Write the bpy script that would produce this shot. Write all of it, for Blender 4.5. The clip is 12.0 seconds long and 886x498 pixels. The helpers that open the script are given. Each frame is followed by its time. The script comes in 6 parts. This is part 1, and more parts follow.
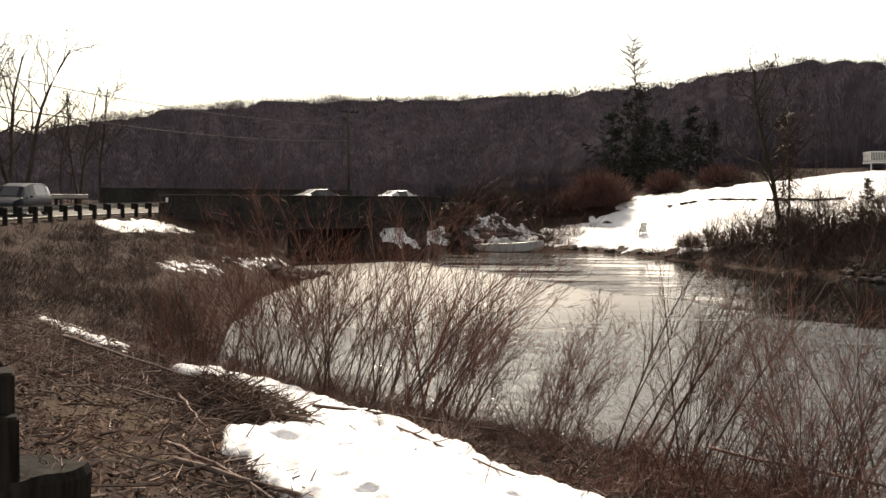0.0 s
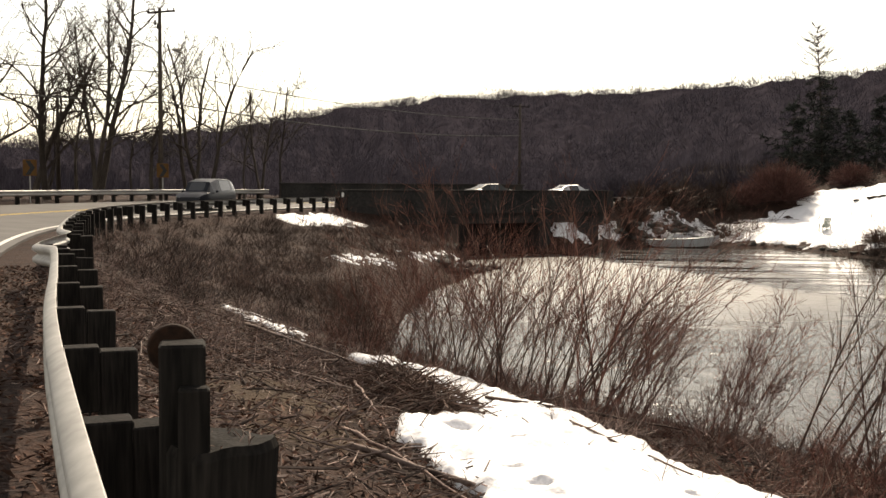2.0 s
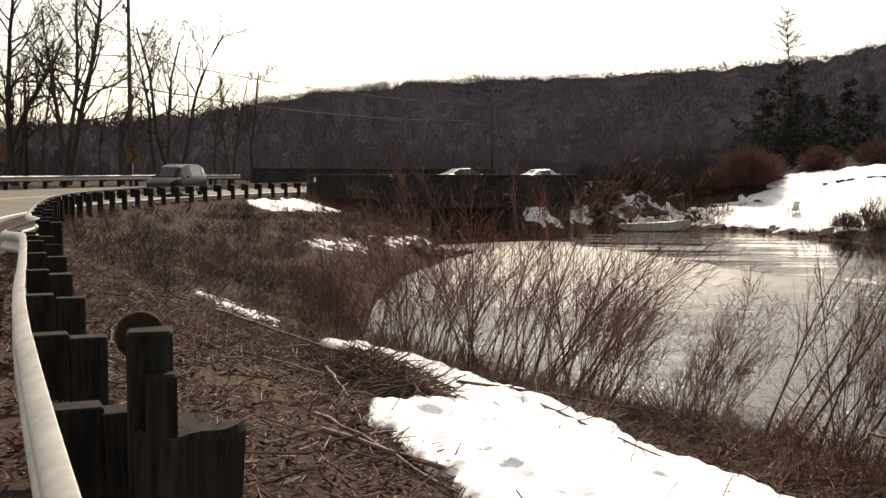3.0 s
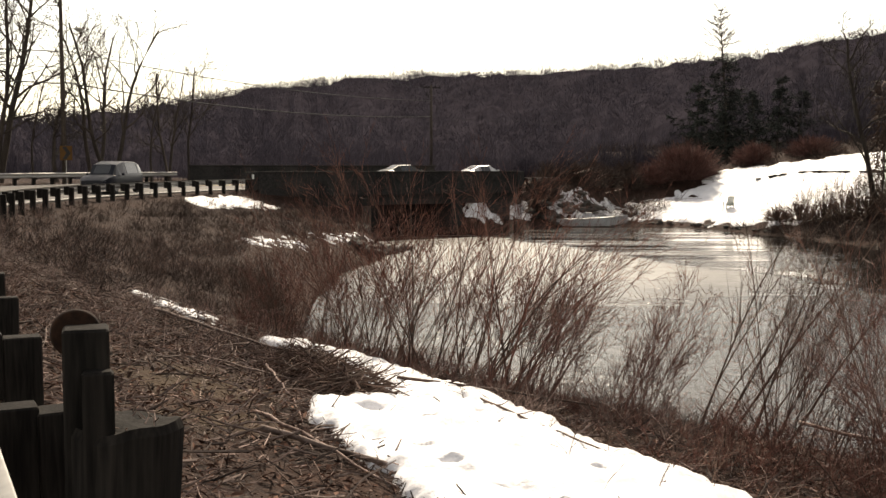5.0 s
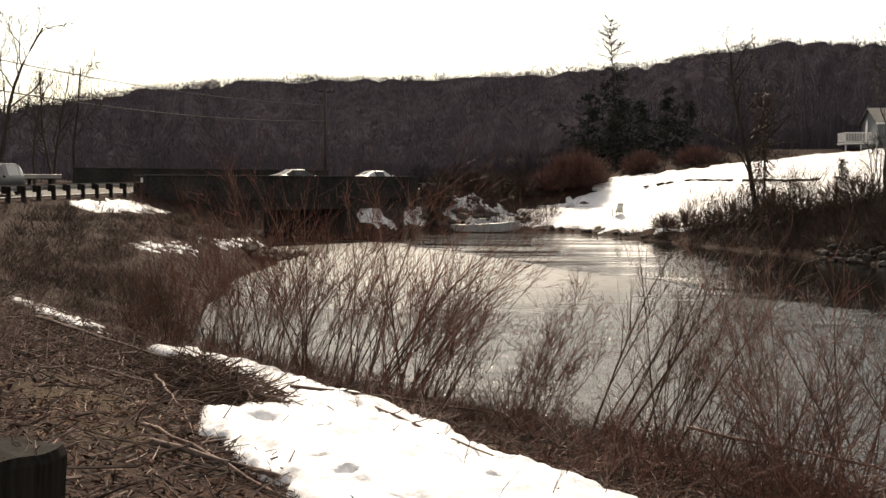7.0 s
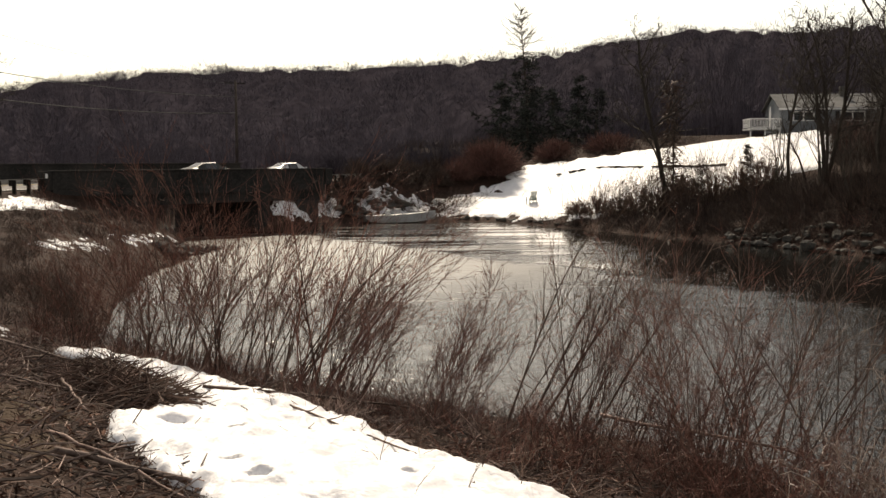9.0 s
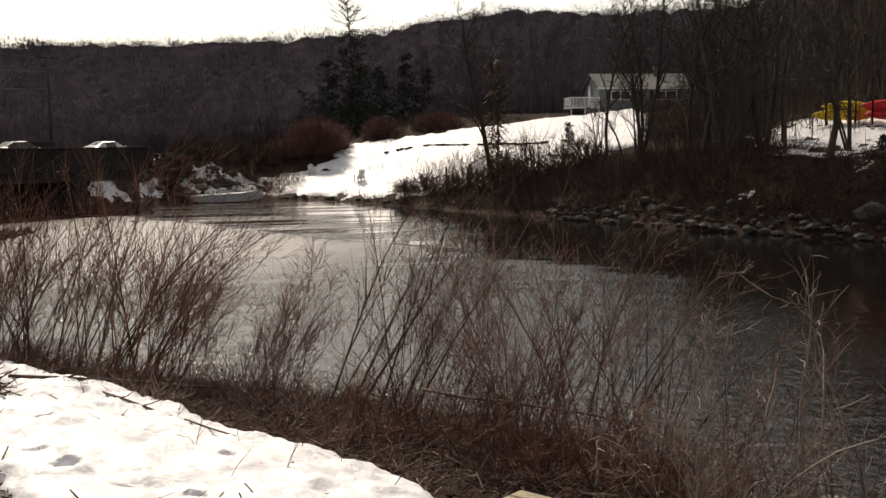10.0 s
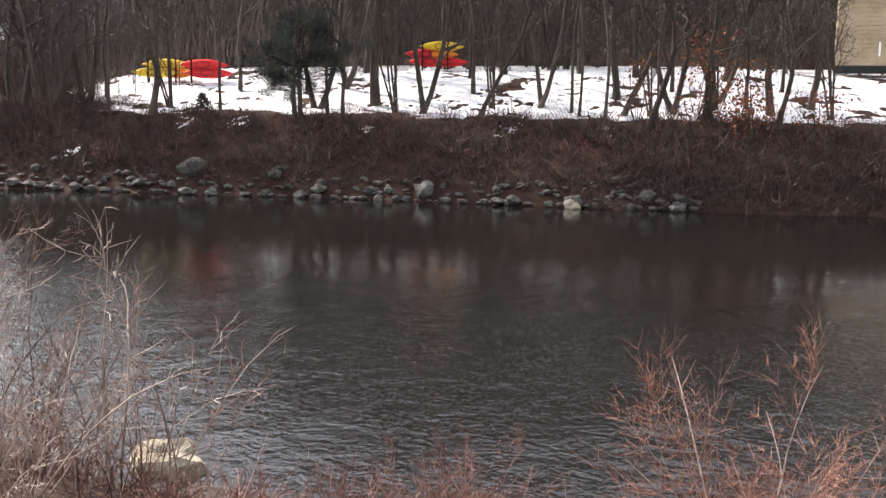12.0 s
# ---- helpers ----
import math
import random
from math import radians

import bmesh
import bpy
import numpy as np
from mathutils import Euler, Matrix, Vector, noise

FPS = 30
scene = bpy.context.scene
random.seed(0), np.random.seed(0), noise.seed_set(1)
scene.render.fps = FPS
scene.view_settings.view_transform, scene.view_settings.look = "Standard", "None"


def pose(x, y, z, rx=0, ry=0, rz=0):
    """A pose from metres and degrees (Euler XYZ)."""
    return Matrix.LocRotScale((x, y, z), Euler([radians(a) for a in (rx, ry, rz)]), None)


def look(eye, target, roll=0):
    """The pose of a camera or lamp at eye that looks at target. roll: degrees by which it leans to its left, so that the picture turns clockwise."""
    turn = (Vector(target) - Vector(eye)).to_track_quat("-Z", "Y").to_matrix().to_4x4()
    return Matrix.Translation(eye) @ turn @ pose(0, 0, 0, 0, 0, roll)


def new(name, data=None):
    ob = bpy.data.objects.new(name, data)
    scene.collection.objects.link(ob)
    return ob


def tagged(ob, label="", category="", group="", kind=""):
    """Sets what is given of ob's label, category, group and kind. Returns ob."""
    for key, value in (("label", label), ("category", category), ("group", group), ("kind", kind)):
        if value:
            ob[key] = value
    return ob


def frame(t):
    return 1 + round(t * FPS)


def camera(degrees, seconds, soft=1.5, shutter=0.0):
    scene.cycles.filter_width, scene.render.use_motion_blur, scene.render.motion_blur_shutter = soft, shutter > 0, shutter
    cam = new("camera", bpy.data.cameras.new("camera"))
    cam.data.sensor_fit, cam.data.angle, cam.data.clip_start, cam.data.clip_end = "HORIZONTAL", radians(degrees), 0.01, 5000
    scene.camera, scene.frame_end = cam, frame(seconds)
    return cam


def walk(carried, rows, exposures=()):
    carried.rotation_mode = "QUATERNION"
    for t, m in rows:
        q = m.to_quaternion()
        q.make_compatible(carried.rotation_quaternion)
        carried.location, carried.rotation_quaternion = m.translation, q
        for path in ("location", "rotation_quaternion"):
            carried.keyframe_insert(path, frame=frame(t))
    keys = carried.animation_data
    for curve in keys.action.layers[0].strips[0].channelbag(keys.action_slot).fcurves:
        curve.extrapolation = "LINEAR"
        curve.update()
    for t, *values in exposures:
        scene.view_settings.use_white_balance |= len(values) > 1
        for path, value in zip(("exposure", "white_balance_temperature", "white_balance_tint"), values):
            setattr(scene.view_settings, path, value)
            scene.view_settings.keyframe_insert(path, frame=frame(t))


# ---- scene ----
cam = camera(45.00, 12.0)
PATH = [
    (0.0, pose(-0.030, -0.010, 1.640, 86.87, -0.60, 0.10)),
    (0.5, pose(-0.052, 0.030, 1.612, 86.88, -1.60, -0.02)),
    (1.0, pose(-0.047, 0.034, 1.604, 87.17, -1.63, 6.53)),
    (1.5, pose(-0.035, 0.020, 1.603, 86.29, -0.98, 6.00)),
    (2.0, pose(-0.077, 0.078, 1.591, 86.53, -0.42, 9.20)),
    (2.5, pose(-0.075, 0.069, 1.591, 85.50, -0.00, 10.43)),
    (3.0, pose(-0.049, 0.036, 1.599, 85.72, -0.27, 7.73)),
    (3.2, pose(-0.043, 0.032, 1.603, 85.74, -0.25, 6.76)),
    (4.8, pose(-0.052, 0.023, 1.595, 85.70, -0.41, 4.91)),
    (5.0, pose(-0.035, -0.000, 1.600, 85.54, -0.11, 4.51)),
    (5.5, pose(-0.022, -0.014, 1.601, 85.66, -0.37, 2.73)),
    (6.0, pose(-0.025, 0.018, 1.602, 85.30, -1.06, 0.40)),
    (6.5, pose(-0.056, 0.037, 1.636, 85.75, -0.36, -1.76)),
    (6.7, pose(-0.046, 0.047, 1.619, 85.82, -0.73, -1.02)),
    (8.3, pose(-0.070, 0.049, 1.698, 85.91, -0.11, -3.90)),
    (8.5, pose(-0.049, 0.062, 1.697, 85.86, -0.17, -4.52)),
    (9.0, pose(-0.003, 0.092, 1.675, 85.32, 0.18, -5.70)),
    (9.5, pose(0.045, 0.113, 1.665, 84.44, 0.53, -8.79)),
    (10.0, pose(0.126, 0.119, 1.655, 84.13, 0.29, -14.81)),
    (10.5, pose(0.184, 0.105, 1.641, 84.13, -0.10, -23.67)),
    (11.0, pose(0.220, 0.056, 1.631, 83.05, 0.97, -31.30)),
    (11.5, pose(0.324, -0.003, 1.619, 81.31, -0.13, -38.76)),
    (12.0, pose(0.408, -0.096, 1.624, 82.05, -1.00, -49.36)),
]
walk(cam, PATH, [(0.0, 0.15, 8400, 12), (6.0, 0.12, 8400, 12), (6.7, 0.05, 8400, 12), (9.0, -0.18, 8400, 12), (9.5, -0.28, 8300, 12), (10.0, -0.42, 8000, 13), (10.5, -0.35, 7800, 14), (11.0, 0.05, 7500, 14), (11.5, 0.62, 7300, 15), (12.0, 1.5, 7100, 15)])

# ---- world, sun ----
SUN_AZ, SUN_EL = -0.5, 40.0          # degrees right of +Y, and up
world = bpy.data.worlds.new("world")
scene.world = world
world.use_nodes = True
wn = world.node_tree
sky = wn.nodes.new("ShaderNodeTexSky")
sky.sky_type, sky.sun_disc = "NISHITA", False
sky.sun_elevation, sky.sun_rotation = radians(SUN_EL), radians(SUN_AZ)
sky.air_density, sky.dust_density, sky.ozone_density = 1.0, 0.5, 1.0
haze = wn.nodes.new("ShaderNodeHueSaturation")     # a thin veil of cloud whitens the blue
haze.inputs["Saturation"].default_value = 0.4
wn.links.new(sky.outputs[0], haze.inputs["Color"])
wn.links.new(haze.outputs[0], wn.nodes["Background"].inputs[0])
wn.nodes["Background"].inputs[1].default_value = 0.18
sun = new("sun", bpy.data.lights.new("sun", "SUN"))
sun.data.energy, sun.data.angle, sun.data.color = 5.0, radians(0.55), (1.0, 0.965, 0.915)
sa, se = radians(SUN_AZ), radians(SUN_EL)
sun.matrix_world = look((0, 0, 60), (-math.sin(sa) * math.cos(se), -math.cos(sa) * math.cos(se), 60 - math.sin(se)))


# ---- materials ----
def material(name, dark, light, scale=4.0, fine=40.0, rough=0.8, bump=0.3, depth=0.01, metal=0.0, per_object=0.0, stretch=(1, 1, 1), spec=0.2, per_piece=0.0):
    """A surface of two colours mixed by coarse and fine grain, with relief."""
    m = bpy.data.materials.new(name)
    m.use_nodes = True
    n, l = m.node_tree.nodes, m.node_tree.links
    b = n["Principled BSDF"]
    co = n.new("ShaderNodeTexCoord")
    mp = n.new("ShaderNodeMapping")
    mp.inputs["Scale"].default_value = stretch
    l.new(co.outputs["Object"], mp.inputs[0])
    big, small = n.new("ShaderNodeTexNoise"), n.new("ShaderNodeTexNoise")
    big.inputs["Scale"].default_value, small.inputs["Scale"].default_value = scale, fine
    big.inputs["Detail"].default_value, small.inputs["Detail"].default_value = 4, 3
    l.new(mp.outputs[0], big.inputs["Vector"])
    l.new(mp.outputs[0], small.inputs["Vector"])
    mix = n.new("ShaderNodeMath")
    mix.operation = "MULTIPLY_ADD"
    l.new(small.outputs[0], mix.inputs[0])
    mix.inputs[1].default_value = 0.5
    half = n.new("ShaderNodeMath")
    half.operation = "MULTIPLY"
    half.inputs[1].default_value = 0.5
    l.new(big.outputs[0], half.inputs[0])
    l.new(half.outputs[0], mix.inputs[2])
    ramp = n.new("ShaderNodeValToRGB")
    ramp.color_ramp.elements[0].position, ramp.color_ramp.elements[1].position = 0.36, 0.64
    ramp.color_ramp.elements[0].color, ramp.color_ramp.elements[1].color = (*dark, 1), (*light, 1)
    l.new(mix.outputs[0], ramp.inputs[0])
    colour = ramp.outputs[0]
    if per_object:
        info = n.new("ShaderNodeObjectInfo")
        vary = n.new("ShaderNodeMapRange")
        vary.inputs["To Min"].default_value, vary.inputs["To Max"].default_value = 1 - per_object, 1 + per_object
        l.new(info.outputs["Random"], vary.inputs[0])
        hsv = n.new("ShaderNodeHueSaturation")
        l.new(vary.outputs[0], hsv.inputs["Value"])
        l.new(colour, hsv.inputs["Color"])
        colour = hsv.outputs[0]
    if per_piece:
        geo = n.new("ShaderNodeNewGeometry")
        vary = n.new("ShaderNodeMapRange")
        vary.inputs["To Min"].default_value, vary.inputs["To Max"].default_value = 1 - per_piece, 1 + per_piece
        l.new(geo.outputs["Random Per Island"], vary.inputs[0])
        hsv = n.new("ShaderNodeHueSaturation")
        l.new(vary.outputs[0], hsv.inputs["Value"])
        l.new(colour, hsv.inputs["Color"])
        colour = hsv.outputs[0]
    l.new(colour, b.inputs["Base Color"])
    b.inputs["Roughness"].default_value, b.inputs["Metallic"].default_value = rough, metal
    b.inputs["Specular IOR Level"].default_value = spec
    if bump:
        bp = n.new("ShaderNodeBump")
        bp.inputs["Strength"].default_value, bp.inputs["Distance"].default_value = bump, depth
        l.new(mix.outputs[0], bp.inputs["Height"])
        l.new(bp.outputs[0], b.inputs["Normal"])
    return m


M_GROUND = material("leaf_litter", (0.013, 0.0070, 0.0054), (0.060, 0.032, 0.0235), 1.1, 18, 0.95, 1.0, 0.10, spec=0.15)


def soil_patches(m, spots, colour):
    """Bare olive soil showing through the litter in a few ragged spots."""
    n, l = m.node_tree.nodes, m.node_tree.links
    b = n["Principled BSDF"]
    under = b.inputs["Base Color"].links[0].from_socket
    co, rag, add = n.new("ShaderNodeTexCoord"), n.new("ShaderNodeTexNoise"), n.new("ShaderNodeVectorMath")
    rag.inputs["Scale"].default_value, rag.inputs["Detail"].default_value = 2.2, 4
    l.new(co.outputs["Object"], rag.inputs["Vector"])
    add.operation = "MULTIPLY_ADD"
    l.new(rag.outputs["Color"], add.inputs[0])
    add.inputs[1].default_value = (1.6, 1.6, 0)
    l.new(co.outputs["Object"], add.inputs[2])
    for x, y, z, r in spots:
        far, ramp, mix = n.new("ShaderNodeVectorMath"), n.new("ShaderNodeMapRange"), n.new("ShaderNodeMix")
        far.operation, mix.data_type = "DISTANCE", "RGBA"
        l.new(add.outputs[0], far.inputs[0])
        far.inputs[1].default_value = (x + 0.8, y + 0.8, z)
        ramp.inputs["From Min"].default_value, ramp.inputs["From Max"].default_value = r, r * 0.5
        ramp.inputs["To Max"].default_value = 0.65
        l.new(far.outputs["Value"], ramp.inputs[0])
        l.new(ramp.outputs[0], mix.inputs["Factor"])
        l.new(under, mix.inputs["A"])
        mix.inputs["B"].default_value = (*colour, 1)
        under = mix.outputs["Result"]
    l.new(under, b.inputs["Base Color"])


SOIL = ((-3.5, 11.0, -0.85, 1.15), (-2.7, 9.2, -0.75, 0.8), (-3.9, 12.4, -0.9, 0.8))
soil_patches(M_GROUND, SOIL, (0.066, 0.045, 0.027))
M_ASPHALT = material("asphalt", (0.070, 0.066, 0.062), (0.125, 0.117, 0.110), 0.5, 60, 0.75, 0.3, 0.004)
M_PAINT = material("road_paint", (0.55, 0.53, 0.48), (0.75, 0.74, 0.70), 2, 30, 0.7, 0.2, 0.003)
M_YELLOW_LINE = material("yellow_line", (0.50, 0.33, 0.06), (0.62, 0.44, 0.10), 2, 30, 0.7, 0.2, 0.003)
M_SNOW = material("old_snow", (0.72, 0.73, 0.76), (0.88, 0.88, 0.90), 1.5, 22, 0.55, 0.45, 0.05, spec=0.3)
M_BARK = material("bark", (0.028, 0.0225, 0.019), (0.086, 0.070, 0.059), 3, 26, 0.9, 0.8, 0.02, stretch=(1, 1, 0.2), spec=0.2, per_object=0.25)
M_TWIG = material("brown_twig", (0.042, 0.0265, 0.0215), (0.140, 0.090, 0.070), 2, 12, 0.7, 0, per_object=0.25, per_piece=0.5)
M_RED_TWIG = material("red_twig", (0.080, 0.035, 0.027), (0.215, 0.100, 0.076), 2, 12, 0.6, 0, per_object=0.25, per_piece=0.55)
# The brown twig again, darkened for the shade on banks and slopes.
M_SHADED_TWIG = material("shaded_brush_twig", (0.026, 0.018, 0.0155), (0.088, 0.060, 0.049), 2, 12, 0.8, 0, per_piece=0.5)
M_BUSH = material("dull_red_twig", (0.075, 0.036, 0.031), (0.18, 0.092, 0.078), 2, 12, 0.8, 0, per_piece=0.4)
# Pale stems, with the sunlight on these shrubs also put into the colour.
M_PALE_SUNLIT_TWIG = material("pale_sunlit_twig", (0.11, 0.078, 0.064), (0.36, 0.28, 0.235), 2, 12, 0.55, 0, per_object=0.2, spec=0.25)
M_ORANGE_TWIG = material("orange_twig", (0.12, 0.052, 0.037), (0.28, 0.13, 0.092), 2, 12, 0.55, 0, per_object=0.2)
M_DRY = material("dry_stalk", (0.10, 0.060, 0.049), (0.37, 0.275, 0.238), 2, 14, 0.8, 0, per_piece=0.7)
M_STICK = material("dead_stick", (0.034, 0.023, 0.0195), (0.23, 0.175, 0.152), 1.5, 14, 0.85, 0.3, 0.005, per_piece=0.75)
M_WOODS = material("winter_woods", (0.046, 0.0405, 0.0495), (0.103, 0.091, 0.110), 0.05, 0.8, 0.95, 0, spec=0.0, per_piece=0.35)
# Darker than the twigs above it: shade inside the woods, put into colour.
M_CANOPY_SHADE = material("woods_shade_sheet", (0.022, 0.019, 0.0235), (0.055, 0.048, 0.0585), 0.25, 1.2, 0.95, 0, spec=0.0)
M_GREY_TWIG = material("grey_twig", (0.042, 0.035, 0.031), (0.120, 0.100, 0.088), 0.3, 3, 0.8, 0, spec=0.1)
M_NEEDLE = material("conifer_needles", (0.028, 0.031, 0.028), (0.070, 0.077, 0.066), 0.8, 14, 0.9, 0, spec=0.0)
M_PINE = material("dark_pine_needles", (0.022, 0.025, 0.023), (0.060, 0.067, 0.060), 0.8, 14, 0.9, 0, spec=0.0, per_piece=0.3)
M_ZINC = material("galvanised_steel", (0.29, 0.28, 0.265), (0.45, 0.44, 0.415), 0.9, 9, 0.6, 0.15, 0.002, metal=0.25)
M_POST = material("weathered_timber", (0.007, 0.0065, 0.006), (0.028, 0.0245, 0.022), 3, 24, 0.9, 0.8, 0.008, stretch=(3, 3, 0.25), per_object=0.2, spec=0.1)
M_RUST = material("rusty_iron", (0.010, 0.005, 0.0035), (0.040, 0.018, 0.010), 9, 60, 0.85, 0.5, 0.004)
M_CONCRETE = material("old_concrete", (0.20, 0.165, 0.115), (0.46, 0.40, 0.30), 2.5, 30, 0.9, 0.4, 0.006)
# Dark weathered concrete; the shade of its backlit face is also in this colour.
M_BRIDGE = material("stained_shaded_concrete", (0.015, 0.0142, 0.014), (0.044, 0.041, 0.039), 0.5, 8, 0.9, 0.3, 0.01)
M_STONE = material("bank_stone", (0.028, 0.027, 0.025), (0.115, 0.110, 0.101), 1.2, 14, 0.85, 0.5, 0.02, per_object=0.3)
M_TAN_STONE = material("tan_stone", (0.14, 0.122, 0.092), (0.33, 0.295, 0.225), 2.0, 18, 0.85, 0.5, 0.02, per_object=0.15)
M_SIDING = material("pale_blue_siding", (0.145, 0.160, 0.178), (0.205, 0.222, 0.240), 0.6, 12, 0.6, 0.1, 0.003)
M_SHINGLE = material("grey_shingles", (0.085, 0.087, 0.088), (0.16, 0.162, 0.162), 1, 14, 0.85, 0.4, 0.01)
M_WHITE = material("white_paint", (0.68, 0.68, 0.67), (0.80, 0.80, 0.79), 1.5, 20, 0.5, 0.05, 0.002)
M_TAN_WALL = material("tan_board_wall", (0.26, 0.20, 0.13), (0.40, 0.32, 0.22), 0.8, 10, 0.8, 0.2, 0.004)
M_DARK = material("dark_opening", (0.012, 0.012, 0.013), (0.03, 0.03, 0.03), 3, 20, 0.7, 0)
M_TYRE = material("tyre_rubber", (0.015, 0.015, 0.015), (0.035, 0.034, 0.033), 8, 60, 0.8, 0.2, 0.003)
M_HULL = material("white_gelcoat", (0.34, 0.35, 0.36), (0.48, 0.49, 0.50), 0.8, 12, 0.3, 0)
# Sign yellow with the shade of the backlit panel put into its colour.
M_SIGN_SHADED = material("shaded_sign_yellow", (0.085, 0.036, 0.006), (0.12, 0.054, 0.009), 2, 20, 0.5, 0)
M_BLACK = material("sign_black", (0.012, 0.012, 0.012), (0.03, 0.03, 0.03), 2, 20, 0.5, 0)
M_K_RED = material("red_plastic", (0.55, 0.02, 0.025), (0.72, 0.04, 0.04), 1.5, 9, 0.35, 0)
M_K_YELLOW = material("yellow_plastic", (0.62, 0.40, 0.02), (0.80, 0.56, 0.05), 1.5, 9, 0.35, 0)
M_K_ORANGE = material("orange_plastic", (0.70, 0.18, 0.02), (0.85, 0.28, 0.04), 1.5, 9, 0.35, 0)
M_LEAF = material("rusty_oak_leaf", (0.11, 0.036, 0.020), (0.27, 0.098, 0.052), 2, 14, 0.8, 0, per_piece=0.4)
M_DEAD_LEAF = material("dead_leaf", (0.030, 0.0145, 0.010), (0.155, 0.084, 0.060), 3, 9, 0.85, 0, per_piece=0.8)
M_WIRE = material("grey_cable", (0.05, 0.05, 0.05), (0.09, 0.09, 0.09), 2, 20, 0.6, 0)
M_PLASTIC_GREEN = material("faded_green_plastic", (0.16, 0.20, 0.18), (0.26, 0.30, 0.28), 3, 20, 0.5, 0)


def glossy(name, colour, rough=0.15, metal=0.0, coat=0.0, spec=0.5):
    m = material(name, tuple(c * 0.9 for c in colour), tuple(min(1, c * 1.1) for c in colour), 1.5, 20, rough, 0, metal=metal, spec=spec)
    m.node_tree.nodes["Principled BSDF"].inputs["Coat Weight"].default_value = coat
    return m


M_GLASS = glossy("window_glass", (0.02, 0.024, 0.028), 0.04, spec=0.8)
M_CAR_WHITE = glossy("silver_white_car_paint", (0.50, 0.51, 0.52), 0.35, coat=0.2)
M_CAR_DARK = glossy("dark_blue_car_paint", (0.010, 0.012, 0.018), 0.3, coat=0.0, spec=0.2)
M_CAR_GREY = glossy("dark_green_car_paint", (0.016, 0.021, 0.020), 0.45, coat=0.1, spec=0.3)
M_LAMP = glossy("headlamp", (0.6, 0.6, 0.58), 0.1, spec=0.8)


def water_material():
    m = bpy.data.materials.new("river_water")
    m.use_nodes = True
    n, l = m.node_tree.nodes, m.node_tree.links
    b = n["Principled BSDF"]
    b.inputs["Base Color"].default_value = (0.0055, 0.0052, 0.0046, 1)
    b.inputs["Roughness"].default_value, b.inputs["IOR"].default_value = 0.09, 1.33
    co = n.new("ShaderNodeTexCoord")
    heights = []
    for size, stretch, weight in ((2.4, (1.0, 0.85, 1), 0.65), (8.5, (1.0, 0.8, 1), 0.34), (0.45, (0.7, 1.3, 1), 1.3)):
        mp, no, mul = n.new("ShaderNodeMapping"), n.new("ShaderNodeTexNoise"), n.new("ShaderNodeMath")
        mp.inputs["Scale"].default_value = stretch
        no.inputs["Scale"].default_value, no.inputs["Detail"].default_value, no.inputs["Distortion"].default_value = size, 2.5, 0.6
        mul.operation, mul.inputs[1].default_value = "MULTIPLY", weight
        l.new(co.outputs["Object"], mp.inputs[0])
        l.new(mp.outputs[0], no.inputs["Vector"])
        l.new(no.outputs[0], mul.inputs[0])
        heights.append(mul)
    a1, a2 = n.new("ShaderNodeMath"), n.new("ShaderNodeMath")
    l.new(heights[0].outputs[0], a1.inputs[0])
    l.new(heights[1].outputs[0], a1.inputs[1])
    l.new(a1.outputs[0], a2.inputs[0])
    l.new(heights[2].outputs[0], a2.inputs[1])
    bp = n.new("ShaderNodeBump")
    bp.inputs["Strength"].default_value, bp.inputs["Distance"].default_value = 1.0, WAVE

    def math_node(op, a, b, c=None):
        k = n.new("ShaderNodeMath")
        k.operation = op
        for i, v in enumerate((a, b, c)):
            if isinstance(v, (int, float)):
                k.inputs[i].default_value = v
            elif v is not None:
                l.new(v, k.inputs[i])
        return k.outputs[0]

    def ramp_node(v, a, b):
        k = n.new("ShaderNodeMapRange")
        k.interpolation_type = "SMOOTHSTEP"
        k.inputs["From Min"].default_value, k.inputs["From Max"].default_value = a, b
        l.new(v, k.inputs[0])
        return k.outputs[0]

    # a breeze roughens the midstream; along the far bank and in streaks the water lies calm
    split, drift, dmap = n.new("ShaderNodeSeparateXYZ"), n.new("ShaderNodeTexNoise"), n.new("ShaderNodeMapping")
    l.new(co.outputs["Object"], split.inputs[0])
    dmap.inputs["Rotation"].default_value, dmap.inputs["Scale"].default_value = (0, 0, 0.25), (0.045, 0.5, 1)
    l.new(co.outputs["Object"], dmap.inputs[0])
    l.new(dmap.outputs[0], drift.inputs["Vector"])
    drift.inputs["Scale"].default_value, drift.inputs["Detail"].default_value = 1.0, 3.0
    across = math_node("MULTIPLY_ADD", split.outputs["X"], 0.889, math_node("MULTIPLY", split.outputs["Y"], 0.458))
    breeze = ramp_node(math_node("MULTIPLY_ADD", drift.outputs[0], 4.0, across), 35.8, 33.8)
    streaks = math_node("MULTIPLY", ramp_node(drift.outputs[0], 0.46, 0.60), math_node("MULTIPLY", ramp_node(split.outputs["X"], 22, 10), ramp_node(split.outputs["Y"], 46, 62)))
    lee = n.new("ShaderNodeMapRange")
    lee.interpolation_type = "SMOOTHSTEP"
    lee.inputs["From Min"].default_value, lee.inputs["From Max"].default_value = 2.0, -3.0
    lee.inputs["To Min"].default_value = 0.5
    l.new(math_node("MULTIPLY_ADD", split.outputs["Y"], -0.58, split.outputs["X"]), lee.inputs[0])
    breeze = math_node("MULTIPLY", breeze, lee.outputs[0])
    sheltered = math_node("MAXIMUM", ramp_node(math_node("MULTIPLY_ADD", drift.outputs[0], 6.0, across), 37, 27), ramp_node(split.outputs["Y"], 28, 44))
    breeze = math_node("MULTIPLY", breeze, sheltered)
